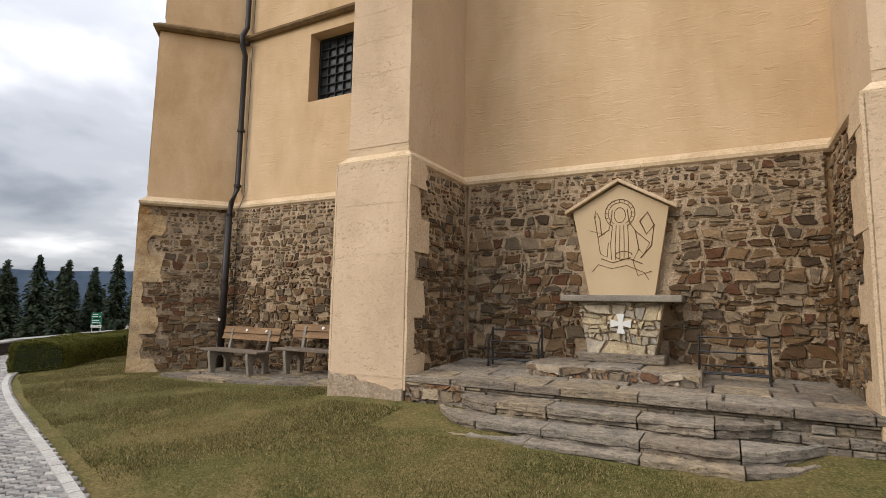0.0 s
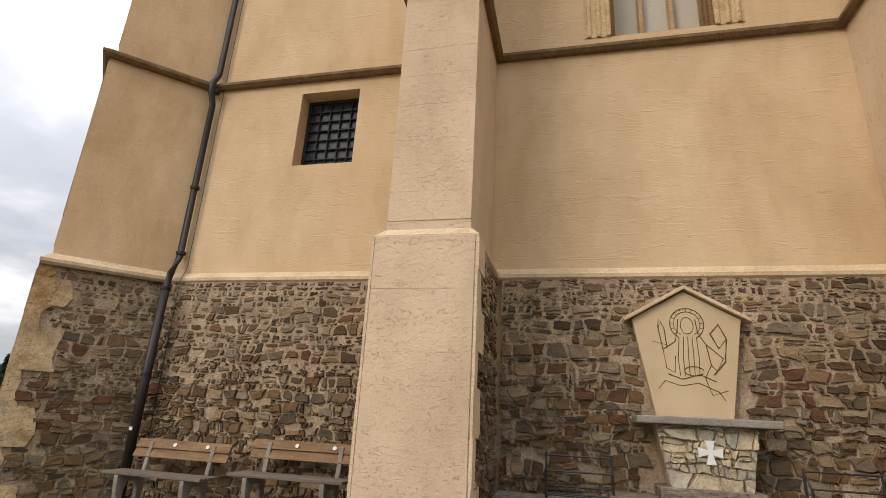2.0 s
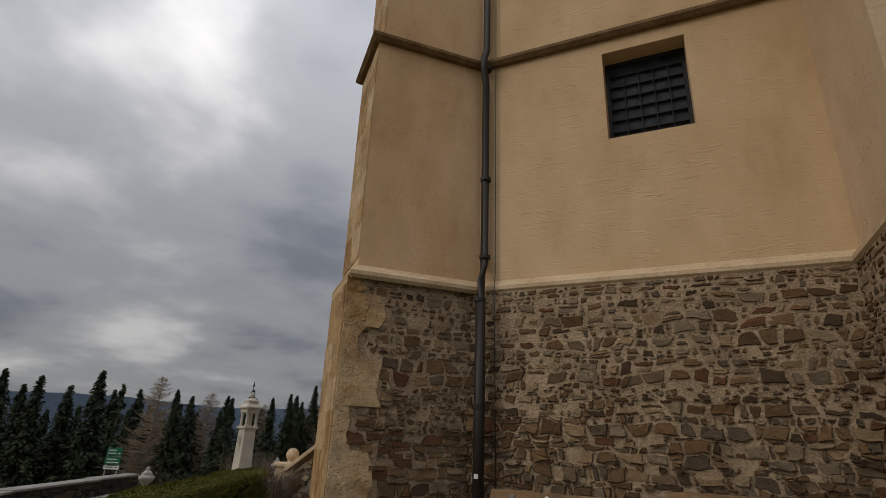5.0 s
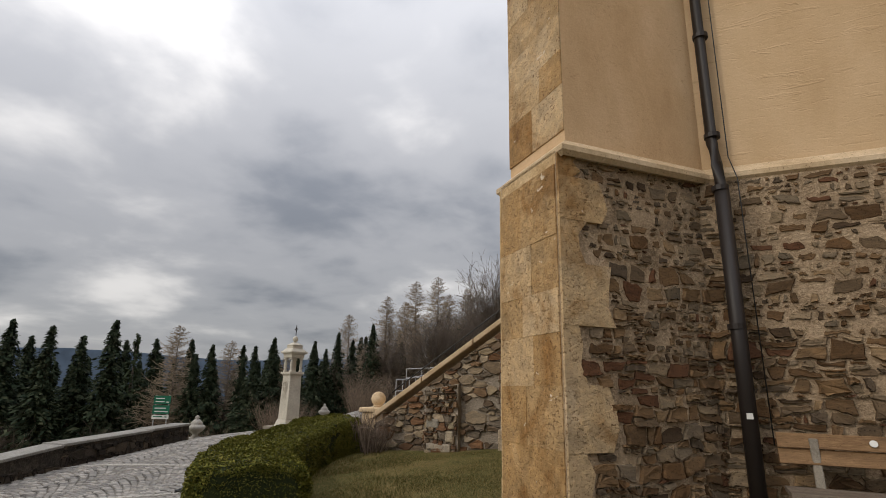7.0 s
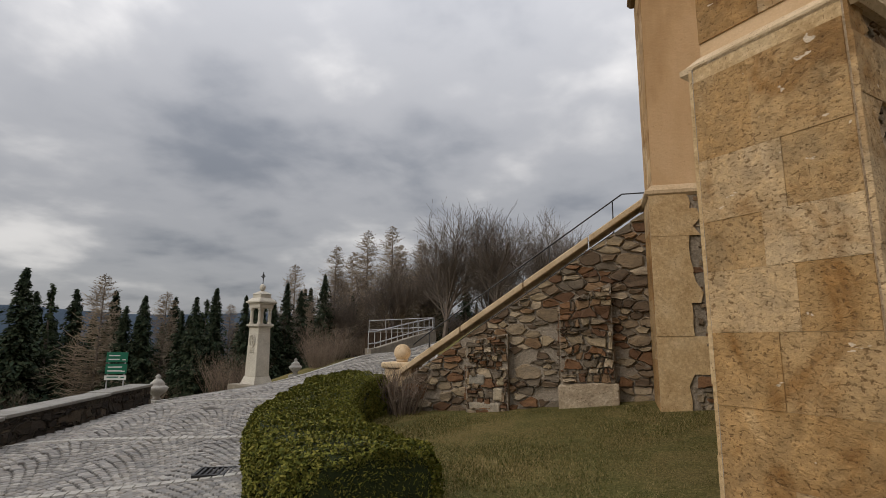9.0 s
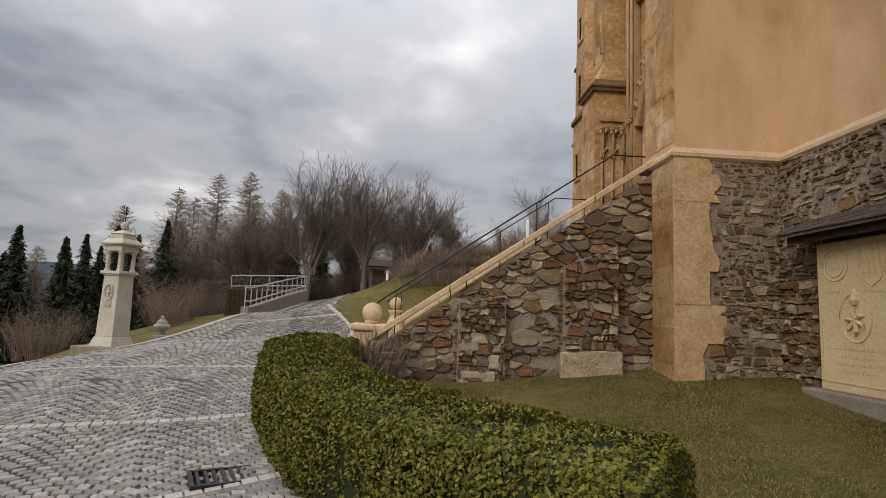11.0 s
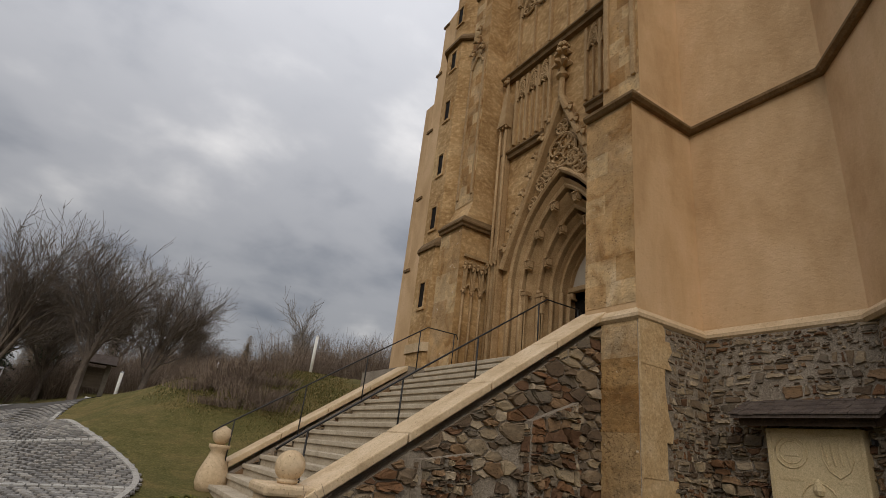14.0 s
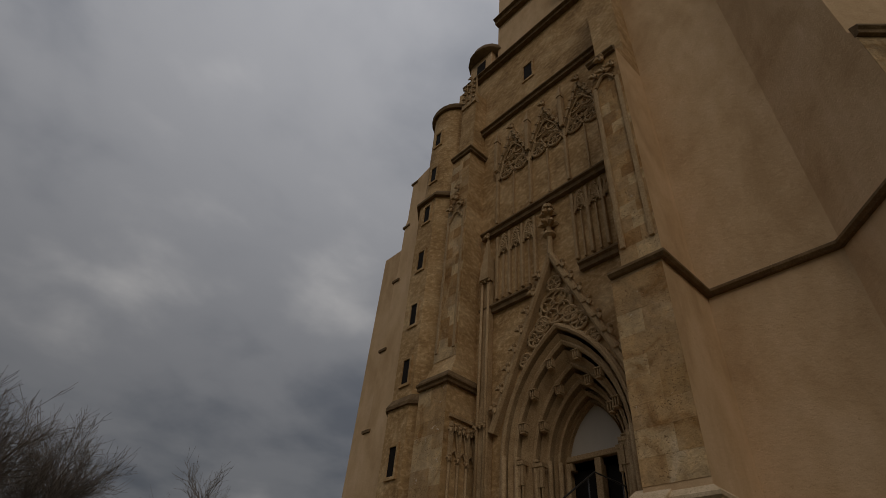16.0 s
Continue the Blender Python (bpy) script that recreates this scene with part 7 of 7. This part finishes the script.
def rubble(parent, origin, along, length, z0, z1, mask=None, grey=False, seed=0, size=.27, aspect=2.8, proud=.034, limit=300, gap=.011, coursed=True, clip=(), stone=None, pointed=False):
    """Lay irregular interlocking stones on an upright face; past the limit they are joined."""
    rnd = random.Random(seed)
    d = Vector((along[0], along[1], 0)).normalized()
    o = Vector((d.y, -d.x, 0))
    org = Vector((origin[0], origin[1], 0))
    mat, mat_rest = (M_stone_grey, M_grey_rest) if grey else (M_stone, M_stone_rest)
    rest = Mesh()
    n = 0
    items = coursed_cells(length, z0, z1, size, rnd) if coursed else rubble_cells(length, z0, z1, size, aspect, rnd)
    rnd.shuffle(items)
    if stone:
        mat = stone
    for poly in items:
        for nx, nz, c in clip:
            poly = cut_cell(poly, nx, nz, c)
        if len(poly) < 3:
            continue
        cu, cz = sum(p[0] for p in poly) / len(poly), sum(p[1] for p in poly) / len(poly)
        if (mask and not mask(cu, cz)) or rnd.random() < .05:
            continue
        w, h = max(p[0] for p in poly) - min(p[0] for p in poly), max(p[1] for p in poly) - min(p[1] for p in poly)
        if w < .03 or h < .025:
            continue
        high = min(1, max(0, (cz - z0) / (z1 - z0) - .35) * 1.9) if pointed else 0
        g = gap * rnd.uniform(.4, 1.8) * (1 + 1.9 * high * rnd.uniform(.2, 1.4))
        kx, kz = max(.45, 1 - 2 * g / w), max(.45, 1 - 1.6 * g / h)
        ring = []
        for i, p in enumerate(poly):
            q = poly[(i + 1) % len(poly)]
            e = math.hypot(q[0] - p[0], q[1] - p[1])
            if e < .015:
                continue
            for t in ((.0, .35, .7) if e > .10 else (.0, .55)):
                j = rnd.uniform(-.20, .14) * e if t else rnd.uniform(-.02, .02)
                x, z = p[0] + (q[0] - p[0]) * t, p[1] + (q[1] - p[1]) * t
                ring.append((cu + (x - cu) * kx + j * .5, cz + (z - cz) * kz + j * .5))
        k = len(ring)
        if k < 4:
            continue
        depth = proud * rnd.uniform(.4, 1.6) * (1.45 - .85 * high)
        tx, tz = rnd.uniform(-.10, .10), rnd.uniform(-.25, .12)
        c0 = Vector((cu, cz))
        v = []
        for inset, dep, jit in ((1.0, -.02, 0), (.985, depth * .55, .2), (.90, depth, .28)):
            for x, z in ring:
                x2, z2 = cu + (x - cu) * inset, cz + (z - cz) * inset
                y = dep + ((x - cu) * tx + (z - cz) * tz if dep > 0 else 0) + depth * jit * rnd.uniform(-1, 1)
                v.append(org + d * x2 + o * y + Vector((0, 0, z2)))
        f = [tuple(range(2 * k, 3 * k))] + [(r * k + i, r * k + (i + 1) % k, (r + 1) * k + (i + 1) % k, (r + 1) * k + i) for r in range(2) for i in range(k)]
        if n < limit:
            ob = new("stone", raw_data(Mesh().add(v, f), "stone", mat))
            ob.parent = parent
            ob.matrix_parent_inverse = parent.matrix_basis.inverted()
        else:
            rest.add(v, f)
        n += 1
    if rest.v:
        ob = new("stones", raw_data(rest, "stones", mat_rest))
        ob.parent = parent
        ob.matrix_parent_inverse = parent.matrix_basis.inverted()
        ob["kind"] = "stuff"


M_stone_rest = per_piece("brown_schist_stones", STONES, 16, island=True, stretch=(1, 1, 3))
M_grey_rest = per_piece("grey_brown_rubble_stones", GREYS, 16, island=True, stretch=(1, 1, 2.4))

TOP = LEDGE - .08
rubble(BASE_BENCH, (-9.02, YS - PB), (1, 0), 4.37, .4, TOP, seed=1, size=.16, pointed=True, proud=.020, gap=.012)
rubble(BASE_ALTAR, (-3.4, YS - PB), (1, 0), 4.75, .95, TOP, mask=lambda u, z: not (1.75 < u < 2.95 and 1.0 < z < 3.4), seed=2, size=.165, pointed=True, proud=.022, gap=.012)
rubble(BASE_WEST, (XW - PB, 10.8), (0, -1), 2.9, .4, TOP, grey=True, seed=3, size=.15, pointed=True, gap=.012)


def face_plane(name, a, b, z0, z1, mat, label, proud=.03):
    """A thin masonry face set before a buttress side from a to b (outside on the right)."""
    a, b = Vector((*a, 0)), Vector((*b, 0))
    d = (b - a).normalized()
    o = Vector((d.y, -d.x, 0)) * proud
    q = [a, b, b + o, a + o]
    return structure(name, Mesh().prism([(p.x, p.y) for p in q], z0, z1), mat, label, "wall base"), (a + o), d, (b - a).length


def quoins(root, a, d, L, at_start, z0, z1, w0, w1, mat, seed, h0=.38, h1=.55, proud=.03):
    """Dressed edge stones, long and short in turn, at one end of a face; returns how far they reach at a height."""
    rnd = random.Random(seed)
    o = Vector((d.y, -d.x, 0))
    rows = []
    z = z0
    while z < z1 - .1:
        h = min(rnd.uniform(h0, h1), z1 - z)
        w = (w0 if len(rows) % 2 else w1) * rnd.uniform(.85, 1.15)
        u0, u1 = (0, w) if at_start else (L - w, L)
        jag = [(u1 if at_start else u0) + rnd.uniform(-.07, .06) for _ in range(4)]
        inner = [(jag[i], z + h * i / 3) for i in range(4)]
        edge = 0.0 if at_start else L
        outl = [(edge, z), *inner, (edge, z + h)] if at_start else [*inner[::-1], (edge, z), (edge, z + h)]
        pts = [a + d * u + Vector((0, 0, zz)) for u, zz in outl]
        part("quoin", Mesh().extrude(pts, o * proud * rnd.uniform(.8, 1.2)), mat, root)
        rows.append((z, z + h, w))
        z += h

    def reach(zz):
        for p, q, w in rows:
            if p <= zz < q:
                return w
        return w0
    return reach


# side faces of the buttresses are rubble, behind a toothed edge of dressed stone
M_corner_block = per_piece("sandstone_corner_block", [(0.45, 0.305, 0.155), (0.52, 0.375, 0.215), (0.40, 0.25, 0.11), (0.55, 0.41, 0.25)], 14, relief=.7, veins=.4, pores=.8, stains=.9)
M_pale_quoin = two_scale("pale_rendered_quoin", (0.50, 0.355, 0.225), (0.60, 0.445, 0.29), (0.66, 0.51, 0.35), 3.0, 36, relief=.8)


def side_face(nm, a, b, mt, start, w0, w1, mat, grey, sd, z0=.45, label="rubble stone side face of a buttress", size=.16):
    ob, og, d, L = face_plane(nm, a, b, .2, TOP + .05, mt, label, .012)
    reach = quoins(ob, og, d, L, start, z0 - .2, TOP + .03, w0, w1, mat, sd)
    rubble(ob, og, d, L, z0, TOP, mask=lambda u, z: (u > reach(z) + .03) if start else (u < L - reach(z) - .03), grey=grey, seed=sd, proud=.018, size=size * .9, pointed=True, gap=.012)


side_face("buttress_face_altar", (-4.07 + .59, YS - 1.85), (-4.07 + .59, YS - .1), M_mortar, True, .22, .48, M_pale_quoin, False, 11, .9)
side_face("buttress_face_east", (1.98 - .59, YS - .1), (1.98 - .59, YS - 1.85), M_mortar, False, .25, .5, M_pale_quoin, False, 12, .9)
side_face("buttress_face_bench", (-4.07 - .59, YS - .1), (-4.07 - .59, YS - 1.85), M_mortar, False, .22, .45, M_pale_quoin, False, 13)
D = diag(2.62)
side_face("buttress_face_corner", D[1], (D[0][0] - .1, YS), M_mortar, True, .24, .50, M_corner_block, False, 14, label="rubble stone side face of the corner buttress")
side_face("buttress_face_corner_north", (XW, D[3][1] - .1), D[2], M_mortar_grey, False, .32, .55, M_quoin, True, 15, label="rubble stone north face of the corner buttress")
side_face("buttress_face_front", (-10.93, 10.79), (XW, 10.79), M_mortar_grey, True, .50, .60, M_quoin, True, 16, label="grey rubble side face of the tower buttress", size=.15)


# stair wall, only below the slope of its coping
rubble(STAIR_WALL, (-14.95, 11.47), (1, 0), 4.2, .3, 3.75, mask=lambda u, z: not (1.15 < u < 1.83 and z < 1.6) and not (2.65 < u < 3.45 and z < 2.2), grey=True, seed=21, size=.40, aspect=1.9, coursed=False, proud=.03, gap=.014, clip=[(-.68, 1.0, .93)])
rubble(PIER1, (-13.8, 11.32), (1, 0), .68, .3, 1.75, clip=[(-.19, 1.0, 1.60)], grey=True, seed=22, size=.15, gap=.009)
rubble(PIER2, (-12.3, 11.30), (1, 0), .80, 1.0, 2.6, clip=[(-.43, 1.0, 2.18)], grey=True, seed=23, size=.20, gap=.012)
rubble(PIER1, (-13.8, 11.47), (0, -1), .15, .3, 1.58, grey=True, seed=25, size=.13, gap=.008, proud=.02)
rubble(PIER2, (-12.3, 11.47), (0, -1), .17, 1.0, 2.15, grey=True, seed=26, size=.14, gap=.008, proud=.02)
rubble(STAIR_WALL_N, (-14.6, 16.15), (1, 0), 3.1, .5, 3.2, clip=[(-.69, 1.0, .98)], grey=True, seed=24, size=.2)
for x, z, w, h in ((-13.62, 1.0, .26, .17), (-13.24, .98, .13, .14), (-13.28, .78, .16, .2), (-13.5, .55, .5, .2)):
    tagged(part("pale_stone", Mesh().prism([(x - w / 2, 11.27), (x + w / 2, 11.265), (x + w / 2, 11.33), (x - w / 2, 11.33)], z - h / 2, z + h / 2), M_altar, bevel=.03), "pale limestone block set in the pier", "stone block", "pale blocks in the pier", "structure")


M_dark_stone = per_piece("dark_parapet_stone", [(0.05, 0.042, 0.034), (0.085, 0.07, 0.055), (0.035, 0.03, 0.026), (0.12, 0.10, 0.08), (0.065, 0.055, 0.047)], 16, stretch=(1, 1, 2))
for k, (w, at, d, L, z) in enumerate(PARAPET_FACES):
    rubble(w, at, d, L, z - .05, z + .45, grey=True, seed=41 + k, size=.22, proud=.02, stone=M_dark_stone)
rubble(ALTAR_BODY, (-1.56, 7.055), (1, 0), 1.10, 1.2, 1.88, seed=33, size=.20, proud=.02, gap=.008, stone=M_altar, clip=[(-1, -.19, -.137 - .228), (1, -.19, .96 - .228)])
PLINTH = structure("altar_plinth_front", Mesh().box(-2.08, 6.485, .9, -.06, 6.51, 1.08), M_mortar_grey, "small stones along the front of the altar plinth", "wall base")
rubble(PLINTH, (-2.08, 6.485), (1, 0), 2.02, .93, 1.075, grey=True, seed=31, size=.20, aspect=3.0, proud=.02)
RISER = structure("terrace_riser", Mesh().box(-3.45, 5.775, .4, -2.62, 5.81, .83), M_mortar_grey, "rubble front of the terrace beside the steps", "wall base")
rubble(RISER, (-3.45, 5.775), (1, 0), .83, .45, .82, grey=True, seed=32, size=.26, aspect=2.4, proud=.02)

# ---- dressed blocks ----
M_block = per_piece("sandstone_block", [(0.45, 0.305, 0.155), (0.52, 0.375, 0.215), (0.37, 0.222, 0.092), (0.55, 0.41, 0.25), (0.42, 0.268, 0.122), (0.48, 0.335, 0.18)], 14, relief=.7, veins=.4, pores=.8, stains=.9)
M_pale_block = plaster("pale_rendered_block", (0.49, 0.345, 0.225), (0.62, 0.452, 0.302), (0.72, 0.55, 0.385), level_lines=False, relief=0.9, pits=.8)
M_tower_block = per_piece("tower_block", [(0.45, 0.285, 0.13), (0.50, 0.33, 0.165), (0.37, 0.215, 0.088), (0.57, 0.41, 0.23), (0.46, 0.30, 0.15)], 7, relief=.5, veins=.35, pores=.35, stains=.9)


def ashlar(name, a, b, z0, z1, mat, back_mat, label, seed, h0=.38, h1=.52, splits=2, proud=.014):
    """Dressed blocks in courses on the upright face from a to b, whose outside lies on the right."""
    a, b = Vector((*a, 0)), Vector((*b, 0))
    d = (b - a).normalized()
    o = Vector((d.y, -d.x, 0))
    L = (b - a).length
    root = structure(name, Mesh().prism([tuple(p)[:2] for p in (a + o * .001, b + o * .001, b + o * .003, a + o * .003)], z0, z1), back_mat, label, "wall facing")
    rnd = random.Random(seed)
    z, row = z0, 0
    while z < z1 - .12:
        h = rnd.uniform(h0, h1)
        if z1 - z - h < .2:
            h = z1 - z
        if splits == 1:
            cuts = [0, L]
        else:
            cuts = [0] + [L * (k + (.22 if row % 2 else -.12) + rnd.uniform(-.08, .08)) / splits for k in range(1, splits)] + [L]
        for u0, u1 in zip(cuts[:-1], cuts[1:]):
            q = [a + d * (u0 + .001), a + d * (u1 - .001)]
            e = proud * rnd.uniform(.75, 1.25)
            m = Mesh().prism([tuple(p)[:2] for p in (q[0], q[1], q[1] + o * e, q[0] + o * e)], z + .001, z + h - .001)
            part("block", m, mat, root)
        z += h
        row += 1
    return root


D = diag(2.62)
ashlar("corner_ashlar_face", D[2], D[1], .2, LEDGE - .16, M_block, M_ledge, "dressed sandstone block face of the corner buttress", 5)
D = diag(2.5)
ashlar("corner_ashlar_upper", D[2], D[1], LEDGE + .22, STRING - .16, M_block, M_ledge, "dressed sandstone blocks on the upper corner buttress", 6)
D = diag(2.42)
ashlar("corner_ashlar_top", D[2], D[1], STRING + .2, 9.86, M_block, M_ledge, "dressed sandstone blocks high on the corner buttress", 17)
for nm, cx in (("middle", -4.07), ("east", 1.98)):
    ashlar("buttress_facing_" + nm, (cx - .59, YS - 1.85), (cx + .59, YS - 1.85), .85, LEDGE - .12, M_pale_block, M_buttress, "pale porous rendered blocks on the buttress front", 7, .34, .5, 1, .006)
    ashlar("buttress_facing_upper_" + nm, (cx - .51, YS - 1.72), (cx + .51, YS - 1.72), LEDGE + .22, STRING - .16, M_pale_block, M_buttress, "pale porous rendered blocks on the upper buttress front", 8, .34, .5, 1, .006)
    ashlar("buttress_facing_top_" + nm, (cx - .51, YS - 1.66), (cx + .51, YS - 1.66), STRING + .2, 10.4, M_pale_block, M_buttress, "pale porous rendered blocks high on the buttress", 9, .34, .5, 1, .006)
ashlar("tower_facing_front_low", (-10.86, 11.8), (-10.86, 10.85), LEDGE + .2, STRING - .15, M_tower_block, M_facade, "sandstone blocks on the tower buttress front", 10, .3, .42, 2, .008)
ashlar("tower_facing_front_high", (-10.5, 11.75), (-10.5, 10.95), 7.95, 14.4, M_tower_block, M_facade, "sandstone blocks high on the tower buttress", 11, .3, .42, 2, .008)
ashlar("tower_quoin_west", (-10.93, 11.42), (-10.93, 10.79), .4, LEDGE - .15, M_block, M_ledge, "sandstone quoins at the foot of the tower buttress", 12, .4, .55, 1, .01)
ashlar("portal_facing_west", (-9.9, 18.1), (-9.9, 17.05), LAND, 7.45, M_tower_block, M_facade, "sandstone blocks on the portal buttress", 13, .3, .42, 2, .008)
ashlar("portal_facing_west_high", (-9.62, 18.0), (-9.62, 17.12), 8.35, 16.3, M_tower_block, M_facade, "sandstone blocks high on the portal buttress", 14, .3, .42, 2, .008)


# ---- granite setts ----
def sett_shape(seed):
    rnd = random.Random(seed)
    r = [(-.5, -.5), (.5, -.5), (.5, .5), (-.5, .5)]
    r = [(x * rnd.uniform(.9, 1), y * rnd.uniform(.9, 1)) for x, y in r]
    v = [(x, y, -1.5) for x, y in r] + [(x, y, .4) for x, y in r] + [(x * .84, y * .84, 1 + rnd.uniform(-.1, .1)) for x, y in r]
    f = [(8, 9, 10, 11)] + [(s * 4 + i, s * 4 + (i + 1) % 4, s * 4 + 4 + (i + 1) % 4, s * 4 + 4 + i) for s in range(2) for i in range(4)]
    return Mesh().add(v, f).data("sett", M_setts)


def pave():
    rnd = random.Random(4)
    shapes = [sett_shape(k) for k in range(8)]
    rest = Mesh()
    near = []
    bounds = [0, 1, 2, 3, 4, 5, 6, 7, 8, 9, 10, 11, 12, 13]
    for s0 in bounds:
        a, b = road_point(s0, .5), road_point(s0 + 1, .5)
        L = (b - a).length
        size = .10 if 3 <= s0 < 10 else .15
        rows = int(L / size)
        width = (road_point(s0 + .5, 0) - road_point(s0 + .5, 1)).length
        cols = int(width / size)
        band = max(1, round(cols / 10))
        per = cols / band
        for i in range(rows):
            for j in range(cols):
                k = ((j + .5 + (.25 if i % 2 else -.25)) % per) / per * 2 - 1
                half = per * size / 2
                s = s0 + (i + .5) / rows + ((1 - k * k) * .32 - .2) / L
                if not .1 < s < 13.9:
                    continue
                u = (j + .5 + (.25 if i % 2 else -.25)) / cols
                p = road_point(s, u)
                q = road_point(min(s + .02, 15.9), u)
                t = (q - p).normalized()
                o = Vector((-t.y, t.x)) * (1 if (road_point(s, 1) - p).dot(Vector((-t.y, t.x))) > 0 else -1)
                slope = -2 * k * .32 / half
                e = o + t * slope * .92
                x, y = p.x + rnd.uniform(-.006, .006), p.y + rnd.uniform(-.006, .006)
                z = ground_z(x, y) + .035
                lx, ly = size * rnd.uniform(.76, .86), size * rnd.uniform(.88, .96)
                t2 = t - o * slope * .30
                M = Matrix(((t2.x * lx, e.x * ly, 0, x), (t2.y * lx, e.y * ly, 0, y), (0, 0, .015 + rnd.uniform(-.003, .003), z), (0, 0, 0, 1)))
                if 6.3 < s < 8.2 and .15 < u < .62 and len(near) < 300 and rnd.random() < .3:
                    near.append((rnd.choice(shapes), M))
                else:
                    me = rnd.choice(shapes)
                    rest.add([M @ v.co for v in me.vertices], [tuple(f.vertices) for f in me.polygons])
    for me, M in near:
        ob = new("sett", me)
        ob.parent = ROAD
        ob.matrix_basis = M
    ob = new("setts", raw_data(rest, "setts", M_setts_all))
    ob.parent = ROAD
    ob["kind"] = "stuff"
    # pale rows across the road and the kerb rows along it
    lines = Mesh()
    for s in (6.0, 7.05, 8.05, 9.35, 10.6, 11.6):
        for j in range(34):
            u0, u1 = j / 34 + .002, (j + 1) / 34 - .002
            a, b = road_point(s, u0), road_point(s, u1)
            t = (b - a).normalized()
            o = Vector((t.y, -t.x)) * .055
            q = [a - o, b - o, b + o, a + o]
            lines.prism([tuple(v) for v in q], [ground_z(*v) for v in q], [ground_z(*v) + .062 for v in q])
    ob = part("pale_cross_row", lines, M_kerb, ROAD, "pale granite rows across the road")
    ob["kind"] = "stuff"
    kerb = thing("kerb", "row of pale granite kerb stones along the lawn", "kerb", kind="structure")
    n = 240
    for i in range(n):
        s = .3 + (13.5 - .3) * i / n
        if 5.2 < s < 9.3:
            continue
        a, b = road_point(s, 0), road_point(s + (13.5 - .3) / n * .96, 0)
        t = (b - a).normalized()
        o = Vector((t.y, -t.x)) * .09
        q = [a - o * .2, b - o * .2, b - o * 1.2, a - o * 1.2]
        part("kerb_stone", Mesh().prism([tuple(v) for v in q], ground_z(*a) - .05, [ground_z(*v) + .058 for v in q]), M_kerb, kerb)

    edge = thing("road_edge", "flat pale stone edging on the valley side of the road", "edging", kind="structure")
    for i in range(120):
        s = 9.6 + 5.2 * i / 120
        a, b = road_point(s, 1), road_point(s + 5.2 / 120 * .97, 1)
        t = (b - a).normalized()
        o = Vector((-t.y, t.x)) * .16
        if o.x > 0:
            o = -o
        q = [a - o, b - o, b + o, a + o]
        part("edge_stone", Mesh().prism([tuple(v) for v in q], ground_z(*a) - .05, [ground_z(*v) + .07 for v in q]), M_kerb, edge)


pave()


# ---- grass blades on the lawn ----
def blades(count, seed):
    rnd = random.Random(seed)
    m = Mesh()
    n = 0
    while n < count:
        x, y = rnd.uniform(-15.5, 3.5), rnd.uniform(.5, 11.2)
        edge = np.interp(x, [-15.5, -14.6, -12.6, -9.6, -4.4, 0, 4], [8.0, 6.6, 5.5, 4.3, 2.6, 1.15, -.15])
        if y < edge + .05 or (x > XW and y > 6.2) or (x > XW and y > 5.5 and -4.8 < x < 1.6) or (-3.3 < x < 1.4 and y > 4.8):
            continue
        if x < XW and y > 10.7 and x > -11:
            continue
        near = math.hypot(x + 4, y - 3)
        if rnd.random() > 1.5 / (1 + near * .12):
            continue
        if noise.noise(Vector((x * 2.3, y * 2.3, 3))) + .25 < rnd.uniform(-.5, .6):
            continue
        z = ground_z(x, y)
        a = rnd.uniform(0, 6.28)
        h = rnd.uniform(.010, .024) * (1.8 if rnd.random() < .05 else 1)
        lean = Vector((rnd.uniform(-1, 1), rnd.uniform(-1, 1), 0)) * h * 1.1
        w = Vector((math.cos(a), math.sin(a), 0)) * .0055
        b = Vector((x, y, z - .01))
        m.v += [tuple(b - w), tuple(b + w), tuple(b + lean + Vector((0, 0, h + .01)))]
        m.f.append((3 * n, 3 * n + 1, 3 * n + 2))
        n += 1
    ob = new("grass", raw_data(m, "grass", M_blades))
    tagged(ob, "short sparse winter grass blades, green and straw", "grass", kind="stuff")


blades(330000, 6)


def mound_grass(count, seed):
    rnd = random.Random(seed)
    m = Mesh()
    for n in range(count):
        x, y = rnd.triangular(-17.5, -9.5, -13), rnd.triangular(14, 30, 21)
        while math.hypot((x + 12.6) / 3.2, (y - 22.5) / 5.5) > 1.0 - .5 * rnd.random():
            x, y = rnd.triangular(-17.5, -9.5, -13), rnd.triangular(14, 30, 21)
        z = ground_z(x, y)
        h = rnd.uniform(.02, .06)
        a = rnd.uniform(0, 6.28)
        w = Vector((math.cos(a), math.sin(a), 0)) * .012
        b = Vector((x, y, z - .01))
        m.v += [tuple(b - w), tuple(b + w), tuple(b + Vector((rnd.uniform(-1, 1) * h, rnd.uniform(-1, 1) * h, h)))]
        m.f.append((3 * n, 3 * n + 1, 3 * n + 2))
    tagged(new("grass", raw_data(m, "grass", M_blades)), "rough straw-coloured grass on the mound", "grass", kind="stuff")


mound_grass(40000, 8)
